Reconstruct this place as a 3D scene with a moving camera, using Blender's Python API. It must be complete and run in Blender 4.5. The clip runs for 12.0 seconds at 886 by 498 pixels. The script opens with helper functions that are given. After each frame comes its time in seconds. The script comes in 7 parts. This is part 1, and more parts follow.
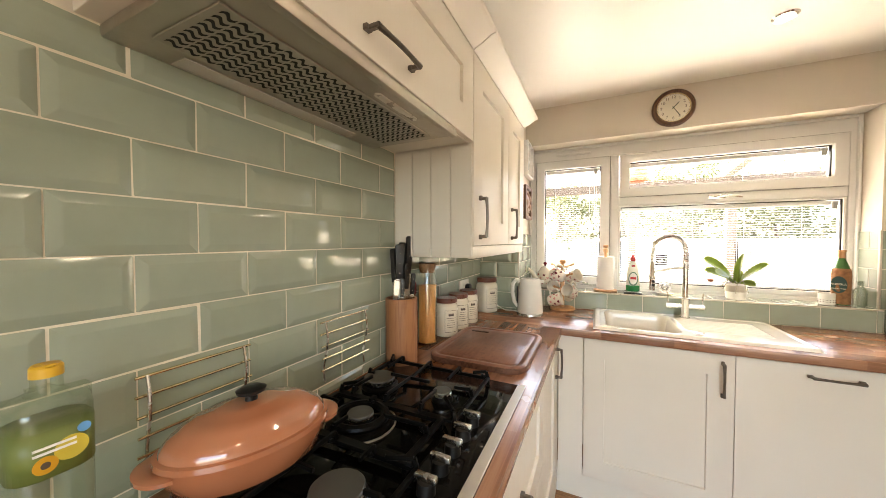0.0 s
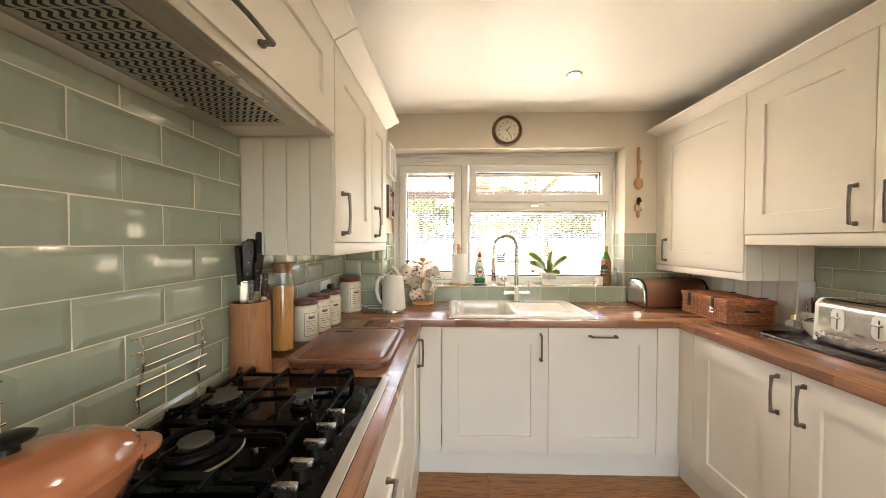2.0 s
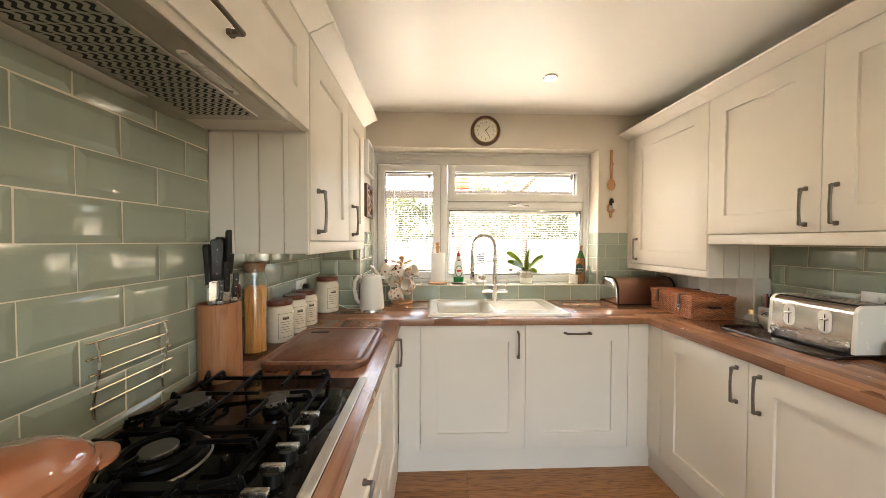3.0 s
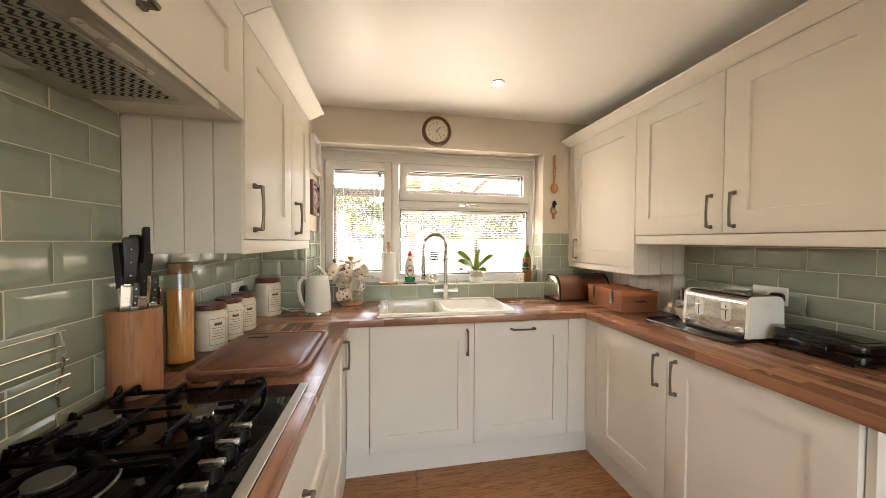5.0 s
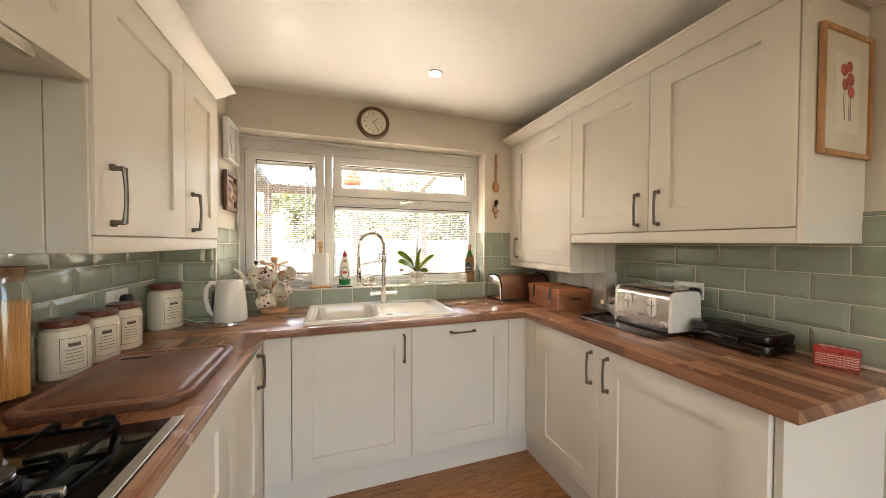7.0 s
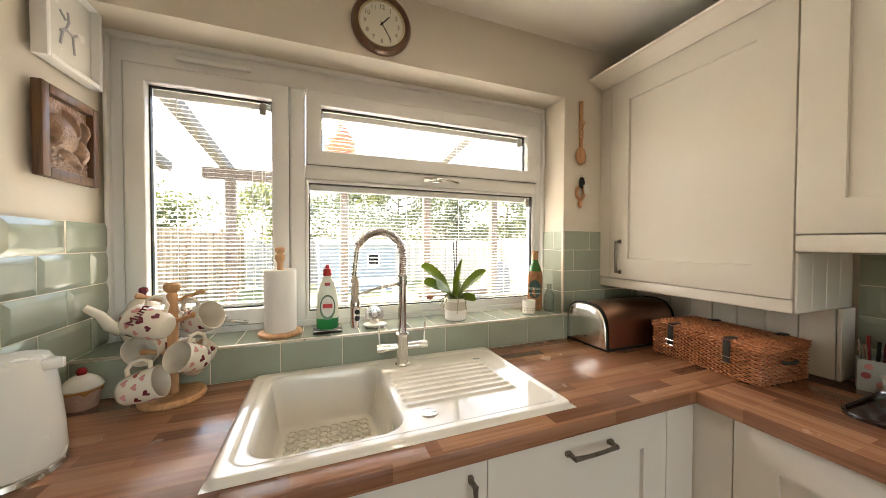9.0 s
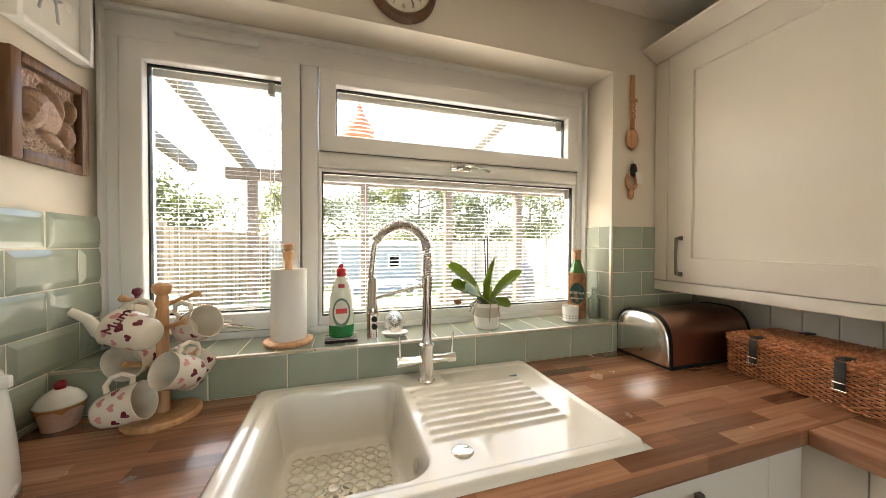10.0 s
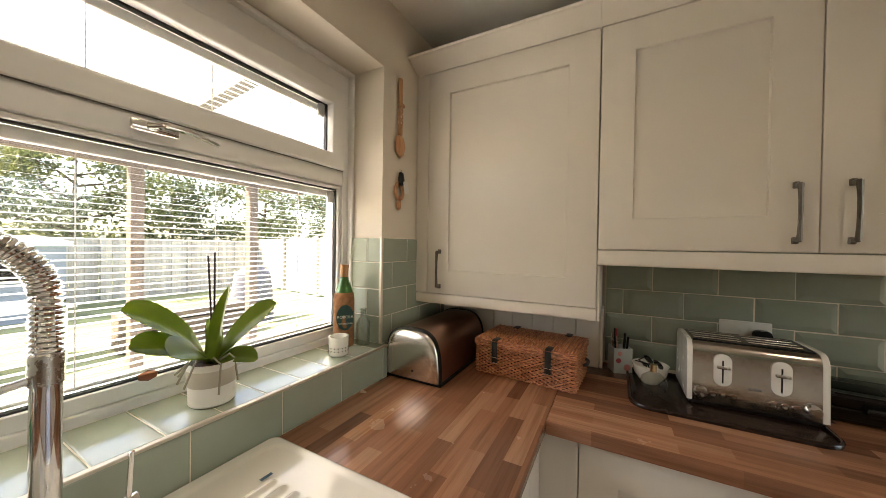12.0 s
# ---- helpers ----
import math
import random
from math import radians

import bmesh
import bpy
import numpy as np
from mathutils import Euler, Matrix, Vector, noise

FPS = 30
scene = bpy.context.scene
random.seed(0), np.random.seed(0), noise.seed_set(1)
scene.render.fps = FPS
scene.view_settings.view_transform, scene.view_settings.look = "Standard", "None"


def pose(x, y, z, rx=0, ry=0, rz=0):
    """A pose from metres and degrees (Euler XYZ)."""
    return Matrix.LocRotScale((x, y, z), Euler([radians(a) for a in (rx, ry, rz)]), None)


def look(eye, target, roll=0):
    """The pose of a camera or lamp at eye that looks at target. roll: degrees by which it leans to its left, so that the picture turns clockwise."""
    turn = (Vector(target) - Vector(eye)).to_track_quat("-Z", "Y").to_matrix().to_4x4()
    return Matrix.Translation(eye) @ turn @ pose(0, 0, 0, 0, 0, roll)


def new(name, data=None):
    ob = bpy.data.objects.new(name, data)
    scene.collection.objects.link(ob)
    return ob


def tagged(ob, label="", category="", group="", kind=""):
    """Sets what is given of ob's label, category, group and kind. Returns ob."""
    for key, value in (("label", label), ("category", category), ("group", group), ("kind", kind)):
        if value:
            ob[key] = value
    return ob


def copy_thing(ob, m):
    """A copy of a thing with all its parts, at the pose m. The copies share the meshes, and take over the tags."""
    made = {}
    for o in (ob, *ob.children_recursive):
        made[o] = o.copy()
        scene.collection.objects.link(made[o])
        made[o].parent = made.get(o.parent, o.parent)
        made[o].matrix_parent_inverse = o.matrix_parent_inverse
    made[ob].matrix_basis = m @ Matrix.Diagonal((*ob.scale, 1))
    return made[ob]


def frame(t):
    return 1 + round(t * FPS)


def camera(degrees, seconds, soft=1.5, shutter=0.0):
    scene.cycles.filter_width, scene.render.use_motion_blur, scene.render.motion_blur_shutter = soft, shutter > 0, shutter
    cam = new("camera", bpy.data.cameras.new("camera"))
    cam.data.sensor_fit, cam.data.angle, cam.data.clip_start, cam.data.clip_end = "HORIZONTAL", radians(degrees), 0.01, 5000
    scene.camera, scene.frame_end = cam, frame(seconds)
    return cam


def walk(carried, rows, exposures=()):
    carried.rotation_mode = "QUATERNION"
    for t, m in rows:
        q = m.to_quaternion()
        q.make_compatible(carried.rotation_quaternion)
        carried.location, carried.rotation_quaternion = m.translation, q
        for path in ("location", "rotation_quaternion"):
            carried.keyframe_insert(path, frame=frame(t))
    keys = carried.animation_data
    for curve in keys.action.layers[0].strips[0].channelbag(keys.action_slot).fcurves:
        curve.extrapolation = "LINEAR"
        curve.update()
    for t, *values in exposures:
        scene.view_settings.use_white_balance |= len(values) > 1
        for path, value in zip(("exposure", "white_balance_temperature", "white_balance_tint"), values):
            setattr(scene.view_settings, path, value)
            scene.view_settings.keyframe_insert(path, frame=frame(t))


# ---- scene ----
cam = camera(108.3, 12.0, 0.65)
PATH = [
    (0, (0.782, -2.443, 1.381), (-0.077, -0.638, 1.33), -0.0),
    (0.5, (0.78, -2.474, 1.366), (0.25, -0.546, 1.333), -0.1),
    (1, (0.784, -2.477, 1.367), (0.469, -0.502, 1.33), -0.1),
    (1.5, (0.789, -2.463, 1.369), (0.636, -0.469, 1.322), 0.0),
    (2, (0.789, -2.465, 1.364), (0.738, -0.466, 1.32), 0.0),
    (2.5, (0.797, -2.463, 1.36), (0.817, -0.464, 1.316), 0.0),
    (3, (0.795, -2.464, 1.362), (0.87, -0.466, 1.314), 0.1),
    (5, (0.821, -2.465, 1.36), (1.177, -0.497, 1.312), 0.3),
    (5.5, (0.835, -2.467, 1.354), (1.254, -0.512, 1.311), 0.3),
    (6, (0.851, -2.47, 1.353), (1.33, -0.529, 1.307), 0.3),
    (6.3, (0.849, -2.469, 1.353), (1.388, -0.544, 1.306), 0.4),
    (6.5, (0.868, -2.455, 1.349), (1.436, -0.538, 1.303), 0.3),
    (6.7, (0.912, -2.439, 1.345), (1.507, -0.53, 1.301), 0.2),
    (8.3, (0.97, -1.571, 1.366), (1.799, 0.249, 1.329), 0.4),
    (8.5, (0.959, -1.438, 1.364), (1.79, 0.381, 1.32), 0.4),
    (9, (0.987, -1.259, 1.373), (1.703, 0.608, 1.332), 0.2),
    (9.5, (1.009, -1.16, 1.368), (1.625, 0.742, 1.325), 0.2),
    (10, (1.016, -1.082, 1.354), (1.614, 0.826, 1.322), 0.2),
    (10.5, (1.032, -0.955, 1.378), (1.661, 0.943, 1.337), 0.3),
    (11, (1.067, -0.88, 1.424), (2.0, 0.888, 1.356), 0.7),
    (11.5, (1.168, -0.85, 1.419), (2.569, 0.577, 1.368), 0.8),
    (12, (1.14, -0.78, 1.405), (2.904, 0.163, 1.385), 0.9),
]
EXPOSURE = [(0.0, 4.0, 7700, 13), (3.0, 3.75, 7600, 12), (5.0, 3.6, 7650, 13), (6.7, 3.5, 7650, 13), (8.5, 3.35, 7350, 11), (9.5, 3.2, 7300, 10), (11.0, 2.95, 7300, 10), (12.0, 2.85, 7350, 11)]
walk(cam, [(t, look(eye, target, roll)) for t, eye, target, roll in PATH], EXPOSURE)

# ---- world, sun, lamps ----
world = bpy.data.worlds.new("sky")
scene.world = world
world.use_nodes = True
wn = world.node_tree
sky = wn.nodes.new("ShaderNodeTexSky")
sky.sky_type = "NISHITA"
sky.sun_disc = False
sky.sun_elevation = radians(46.9)
sky.sun_rotation = radians(-53.6)
sky.air_density, sky.dust_density = 1.0, 2.5
wn.nodes["Background"].inputs[1].default_value = 0.15
wn.links.new(sky.outputs[0], wn.nodes["Background"].inputs[0])

SUN_FROM = Vector((-0.550, 0.405, 0.730))
sun = new("sun", bpy.data.lights.new("sun", "SUN"))
sun.data.energy, sun.data.angle, sun.data.color = 4.5, radians(0.6), (1.0, 0.95, 0.87)
sun.rotation_euler = SUN_FROM.to_track_quat("Z", "Y").to_euler()

# added fill lamp in an unseen opening behind, tilted up to brighten the ceiling
fill_lamp = new("opening_daylight", bpy.data.lights.new("opening_daylight", "AREA"))
fill_lamp.data.shape, fill_lamp.data.size, fill_lamp.data.size_y = "RECTANGLE", 1.8, 2.05
fill_lamp.data.energy, fill_lamp.data.color = 1.0, (1.0, 0.88, 0.72)
fill_lamp.matrix_world = look((1.65, -4.25, 1.02), (1.60, -2.25, 5.2))

# plan, in metres
FLOOR, TOP, CEIL = -0.036, 0.91, 2.345
XL, XR = 0.045, 2.70            # side walls
YW, YB = 0.0, -4.2              # window wall, wall behind
XP, YP = 0.314, -0.285          # pier beside the window
RX, RZ = 2.103, 2.08            # reveal's right side and head
SILL = 1.03
WG = 0.195                      # glass plane
LX, RXW, SY = 0.622, 2.086, -0.616   # worktop fronts
LEFT_END = -2.95
RIGHT_END = -1.885

# ---- materials ----
def nodes_of(name):
    m = bpy.data.materials.new(name)
    m.use_nodes = True
    t = m.node_tree
    return m, t, t.nodes["Principled BSDF"]


def link(t, a, b):
    t.links.new(a, b)


def coords(t, scale=(1, 1, 1), space="Object"):
    tc = t.nodes.new("ShaderNodeTexCoord")
    mp = t.nodes.new("ShaderNodeMapping")
    mp.inputs["Scale"].default_value = scale
    link(t, tc.outputs[space], mp.inputs["Vector"])
    return mp.outputs["Vector"]


def noise_tex(t, vec, scale, detail=4, rough=0.55):
    n = t.nodes.new("ShaderNodeTexNoise")
    n.inputs["Scale"].default_value = scale
    n.inputs["Detail"].default_value = detail
    n.inputs["Roughness"].default_value = rough
    link(t, vec, n.inputs["Vector"])
    return n.outputs["Fac"]


def ramp(t, fac, stops):
    r = t.nodes.new("ShaderNodeValToRGB")
    el = r.color_ramp.elements
    while len(el) < len(stops):
        el.new(0.5)
    for e, (p, c) in zip(el, stops):
        e.position = p
        e.color = (*c, 1) if len(c) == 3 else c
    link(t, fac, r.inputs["Fac"])
    return r.outputs["Color"]


def mixc(t, fac, a, b, mode="MIX"):
    m = t.nodes.new("ShaderNodeMix")
    m.data_type, m.blend_type = "RGBA", mode
    for sock, v in ((m.inputs["Factor"], fac), (m.inputs[6], a), (m.inputs[7], b)):
        if isinstance(v, (int, float)):
            sock.default_value = v
        elif isinstance(v, tuple):
            sock.default_value = (*v, 1) if len(v) == 3 else v
        else:
            link(t, v, sock)
    return m.outputs[2]


def bump(t, b, height, strength=0.2, dist=0.002):
    n = t.nodes.new("ShaderNodeBump")
    n.inputs["Strength"].default_value = strength
    n.inputs["Distance"].default_value = dist
    link(t, height, n.inputs["Height"])
    link(t, n.outputs["Normal"], b.inputs["Normal"])


def plain(name, col, rough=0.5, metal=0.0, var=0.06, scale=6.0, bump_s=0.08, grain=180.0, coat=0.0, rvar=0.08):
    """A surface with broad unevenness of tone and a fine grain."""
    m, t, b = nodes_of(name)
    v = coords(t)
    big = noise_tex(t, v, scale, 3)
    lo = tuple(max(0, c * (1 - var)) for c in col)
    hi = tuple(min(1, c * (1 + var)) for c in col)
    link(t, ramp(t, big, [(0.3, lo), (0.7, hi)]), b.inputs["Base Color"])
    b.inputs["Metallic"].default_value = metal
    rr = ramp(t, noise_tex(t, v, scale * 4, 4), [(0.3, (max(0, rough - rvar),) * 3), (0.7, (min(1, rough + rvar),) * 3)])
    link(t, rr, b.inputs["Roughness"])
    b.inputs["Coat Weight"].default_value = coat
    b.inputs["Coat Roughness"].default_value = 0.08
    if bump_s:
        bump(t, b, noise_tex(t, v, grain, 3), bump_s, 0.001)
    return m


def wood(name, dark, light, axis=0, scale=1.0, rough=0.45, rings=9.0, random_tone=0.25, coat=0.0):
    """Wood with grain along one axis, each piece with its own tone."""
    m, t, b = nodes_of(name)
    s = [14.0 * scale] * 3
    s[axis] = 1.1 * scale
    tc = t.nodes.new("ShaderNodeTexCoord")
    oi = t.nodes.new("ShaderNodeObjectInfo")
    add = t.nodes.new("ShaderNodeVectorMath")
    add.operation = "ADD"
    mul = t.nodes.new("ShaderNodeVectorMath")
    mul.operation = "SCALE"
    mul.inputs[0].default_value = (3.1, 7.7, 5.3)
    link(t, oi.outputs["Random"], mul.inputs["Scale"])
    link(t, tc.outputs["Object"], add.inputs[0])
    link(t, mul.outputs[0], add.inputs[1])
    mp = t.nodes.new("ShaderNodeMapping")
    mp.inputs["Scale"].default_value = s
    link(t, add.outputs[0], mp.inputs["Vector"])
    v = mp.outputs["Vector"]
    base = noise_tex(t, v, 1.0, 3, 0.5)
    w = t.nodes.new("ShaderNodeMath")
    w.operation = "MULTIPLY"
    w.inputs[1].default_value = rings
    link(t, base, w.inputs[0])
    fr = t.nodes.new("ShaderNodeMath")
    fr.operation = "PINGPONG"
    fr.inputs[1].default_value = 0.5
    link(t, w.outputs[0], fr.inputs[0])
    fine = noise_tex(t, v, 6.0, 6, 0.7)
    c1 = ramp(t, fr.outputs[0], [(0.0, dark), (0.28, light), (0.5, light)])
    c2 = mixc(t, 0.35, c1, ramp(t, fine, [(0.35, dark), (0.65, light)]))
    tone = ramp(t, oi.outputs["Random"], [(0.0, (1 - random_tone,) * 3), (1.0, (1.0, 1.0, 1.0))])
    link(t, mixc(t, 1.0, c2, tone, "MULTIPLY"), b.inputs["Base Color"])
    b.inputs["Roughness"].default_value = rough
    b.inputs["Coat Weight"].default_value = coat
    bump(t, b, fine, 0.12, 0.001)
    return m


def staves(name, along):
    """Printed beech block: staves of mixed tone, along x (0) or y (1)."""
    m, t, b = nodes_of(name)
    tc = t.nodes.new("ShaderNodeTexCoord")
    sep = t.nodes.new("ShaderNodeSeparateXYZ")
    link(t, tc.outputs["Object"], sep.inputs[0])
    addz = t.nodes.new("ShaderNodeMath")
    addz.operation = "ADD"
    com = t.nodes.new("ShaderNodeCombineXYZ")
    a, c = (0, 1) if along == 0 else (1, 0)
    link(t, sep.outputs[c], addz.inputs[0])
    link(t, sep.outputs[2], addz.inputs[1])
    link(t, sep.outputs[a], com.inputs[0])
    link(t, addz.outputs[0], com.inputs[1])
    br = t.nodes.new("ShaderNodeTexBrick")
    br.offset, br.offset_frequency, br.squash = 0.37, 2, 1.0
    for k, v in (("Scale", 1.0), ("Mortar Size", 0.0), ("Brick Width", 0.31), ("Row Height", 0.0435), ("Bias", 0.0)):
        br.inputs[k].default_value = v
    br.inputs["Color1"].default_value = (0, 0, 0, 1)
    br.inputs["Color2"].default_value = (1, 1, 1, 1)
    link(t, com.outputs[0], br.inputs["Vector"])
    mp = t.nodes.new("ShaderNodeMapping")
    mp.inputs["Scale"].default_value = (2.2, 60, 1)
    link(t, com.outputs[0], mp.inputs["Vector"])
    grain = noise_tex(t, mp.outputs["Vector"], 1.0, 5, 0.65)
    tone = ramp(t, br.outputs["Color"], [(0.0, (0.150, 0.066, 0.037)), (0.15, (0.19, 0.083, 0.046)), (0.32, (0.28, 0.128, 0.070)), (0.7, (0.35, 0.170, 0.096)), (1.0, (0.43, 0.225, 0.13))])
    g = ramp(t, grain, [(0.28, (0.60, 0.55, 0.50)), (0.52, (0.98, 0.97, 0.96)), (0.75, (1.12, 1.10, 1.08))])
    link(t, mixc(t, 1.0, tone, g, "MULTIPLY"), b.inputs["Base Color"])
    rr = ramp(t, noise_tex(t, com.outputs[0], 9.0, 4), [(0.3, (0.17,) * 3), (0.7, (0.28,) * 3)])
    link(t, rr, b.inputs["Roughness"])
    bump(t, b, grain, 0.05, 0.0005)
    return m


def glass_mat(name, col=(1, 1, 1), rough=0.02, ior=1.45):
    """Thin clear glass: what is behind shows through, gloss by the angle of view."""
    m, t, b = nodes_of(name)
    t.nodes.remove(b)
    clear = t.nodes.new("ShaderNodeBsdfTransparent")
    clear.inputs["Color"].default_value = (*col, 1)
    gloss = t.nodes.new("ShaderNodeBsdfGlossy")
    gloss.inputs["Roughness"].default_value = rough
    face = t.nodes.new("ShaderNodeLayerWeight")
    face.inputs["Blend"].default_value = 0.5
    powr = t.nodes.new("ShaderNodeMath")
    powr.operation = "POWER"
    powr.inputs[1].default_value = 5.0
    link(t, face.outputs["Facing"], powr.inputs[0])
    fres = t.nodes.new("ShaderNodeMath")
    fres.operation = "MULTIPLY_ADD"
    fres.inputs[1].default_value, fres.inputs[2].default_value = 0.92, ((ior - 1) / (ior + 1)) ** 2
    link(t, powr.outputs[0], fres.inputs[0])
    mix = t.nodes.new("ShaderNodeMixShader")
    link(t, fres.outputs[0], mix.inputs[0])
    link(t, clear.outputs[0], mix.inputs[1])
    link(t, gloss.outputs[0], mix.inputs[2])
    link(t, mix.outputs[0], t.nodes["Material Output"].inputs["Surface"])
    return m


M_WALL = plain("cream_paint", (0.70, 0.63, 0.53), 0.7, var=0.03, scale=2.0, bump_s=0.15, grain=90)
M_CEIL = plain("ceiling_paint", (0.88, 0.85, 0.79), 0.38, var=0.03, scale=1.2, bump_s=0.12, grain=60)


def painted_grain(name, col):
    """Satin paint over a woodgrain foil: fine upright streaks under an even colour."""
    m, t, b = nodes_of(name)
    v = coords(t, (150, 150, 5))
    broad = noise_tex(t, coords(t), 3.0, 3)
    link(t, ramp(t, broad, [(0.3, tuple(c * 0.98 for c in col)), (0.7, tuple(min(1, c * 1.02) for c in col))]), b.inputs["Base Color"])
    g = noise_tex(t, v, 1.0, 4, 0.6)
    link(t, ramp(t, g, [(0.3, (0.33,) * 3), (0.7, (0.44,) * 3)]), b.inputs["Roughness"])
    bump(t, b, g, 0.22, 0.0012)
    return m


M_CAB = painted_grain("ivory_painted_wood", (0.72, 0.67, 0.59))
M_UPVC = plain("white_upvc", (0.80, 0.79, 0.76), 0.34, var=0.01, scale=3.0, bump_s=0.0, rvar=0.02)
M_GASKET = plain("black_rubber", (0.012, 0.012, 0.012), 0.5)
# dark grey that stands in for the shadow between sash and frame
M_SHADOWGAP = plain("shadow_gap_grey", (0.16, 0.14, 0.12), 0.7)
M_GROUT = plain("ivory_grout", (0.72, 0.65, 0.52), 0.85, var=0.08, scale=14, bump_s=0.3, grain=260)
M_TRIM = plain("champagne_trim", (0.62, 0.55, 0.45), 0.35, metal=0.6)
M_IRON = plain("pewter_handle", (0.16, 0.14, 0.12), 0.36, metal=0.9, var=0.25, scale=30)
M_STRIP = plain("satin_steel_strip", (0.74, 0.70, 0.63), 0.42, metal=1.0, var=0.01, scale=4, bump_s=0.0, rvar=0.02)
M_STEEL = plain("brushed_steel", (0.60, 0.58, 0.54), 0.26, metal=1.0, var=0.03, scale=12, bump_s=0.008, rvar=0.04)
M_CHROME = plain("chrome", (0.78, 0.77, 0.75), 0.07, metal=1.0, var=0.03, bump_s=0.0, rvar=0.02)
M_BLACK = plain("black_plastic", (0.007, 0.007, 0.007), 0.38, var=0.2, scale=20)
M_BLACKGLASS = plain("black_glass", (0.003, 0.003, 0.003), 0.06, bump_s=0.0, rvar=0.03)
M_CASTIRON = plain("cast_iron", (0.0035, 0.0035, 0.0035), 0.32, var=0.3, scale=40, bump_s=0.03, grain=300, rvar=0.03)
for m_, sp_ in ((M_BLACKGLASS, 0.14), (M_CASTIRON, 0.12), (M_BLACK, 0.3)):
    m_.node_tree.nodes["Principled BSDF"].inputs["Specular IOR Level"].default_value = sp_
M_PLATE = plain("white_ceramic", (0.80, 0.77, 0.70), 0.10, var=0.02, scale=5, bump_s=0.0, coat=0.6)
M_GLASS = glass_mat("window_glass")
M_CLEAR = glass_mat("clear_glass", (0.985, 0.99, 0.975), 0.03, 1.55)
M_VIAL = glass_mat("moulded_glass", (0.86, 0.88, 0.84), 0.05, 1.75)
M_PET = glass_mat("clear_bottle_plastic", (0.90, 0.93, 0.86), 0.08, 1.75)
M_WT_X, M_WT_Y = staves("beech_block_x", 0), staves("beech_block_y", 1)
M_OAK = wood("oak_floor", (0.15, 0.055, 0.018), (0.40, 0.185, 0.072), 0, 1.0, 0.34, 15, 0.2)


def tile_mat():
    m, t, b = nodes_of("sage_glazed_tile")
    oi = t.nodes.new("ShaderNodeObjectInfo")
    v = coords(t)
    tone = ramp(t, oi.outputs["Random"], [(0.0, (0.288, 0.324, 0.250)), (1.0, (0.330, 0.366, 0.288))])
    mott = ramp(t, noise_tex(t, v, 9, 4), [(0.3, (0.95,) * 3), (0.7, (1.04,) * 3)])
    link(t, mixc(t, 1.0, tone, mott, "MULTIPLY"), b.inputs["Base Color"])
    b.inputs["Roughness"].default_value = 0.12
    b.inputs["Coat Weight"].default_value = 0.4
    b.inputs["Coat Roughness"].default_value = 0.05
    bump(t, b, noise_tex(t, v, 16, 2), 0.10, 0.002)
    return m


M_TILE = tile_mat()


# ---- builders ----
def box(bm, x0, x1, y0, y1, z0, z1, bevel=0.0, seg=2):
    r = bmesh.ops.create_cube(bm, size=1.0)
    vs = r["verts"]
    bmesh.ops.transform(bm, matrix=Matrix.LocRotScale(((x0 + x1) / 2, (y0 + y1) / 2, (z0 + z1) / 2), None, (abs(x1 - x0), abs(y1 - y0), abs(z1 - z0))), verts=vs)
    if bevel:
        es = list({e for v in vs for e in v.link_edges})
        bmesh.ops.bevel(bm, geom=es, offset=bevel, segments=seg, affect="EDGES", profile=0.5)
    return bm


def cyl(bm, x, y, z0, z1, r0, r1=None, n=32, m=None):
    r1 = r0 if r1 is None else r1
    r = bmesh.ops.create_cone(bm, cap_ends=True, segments=n, radius1=r0, radius2=max(r1, 1e-5), depth=z1 - z0)
    bmesh.ops.translate(bm, vec=(x, y, (z0 + z1) / 2), verts=r["verts"])
    if m is not None:
        bmesh.ops.transform(bm, matrix=m, verts=r["verts"])
    return bm


def lathe(bm, prof, n=40, sx=1.0, sy=1.0, m=None, cap=True):
    """A turned shape from a profile of (radius, height), closed where the radius is nought."""
    rings = []
    for r, z in prof:
        if r < 1e-6:
            rings.append([bm.verts.new((0, 0, z))])
        else:
            rings.append([bm.verts.new((r * sx * math.cos(2 * math.pi * i / n), r * sy * math.sin(2 * math.pi * i / n), z)) for i in range(n)])
    for a, b in zip(rings, rings[1:]):
        for i in range(n):
            j = (i + 1) % n
            if len(a) == 1 and len(b) > 1:
                bm.faces.new((a[0], b[j], b[i]))
            elif len(b) == 1 and len(a) > 1:
                bm.faces.new((a[i], a[j], b[0]))
            elif len(a) > 1:
                bm.faces.new((a[i], a[j], b[j], b[i]))
    if m is not None:
        bmesh.ops.transform(bm, matrix=m, verts=[v for r in rings for v in r])
    bmesh.ops.recalc_face_normals(bm, faces=bm.faces[:])
    return bm


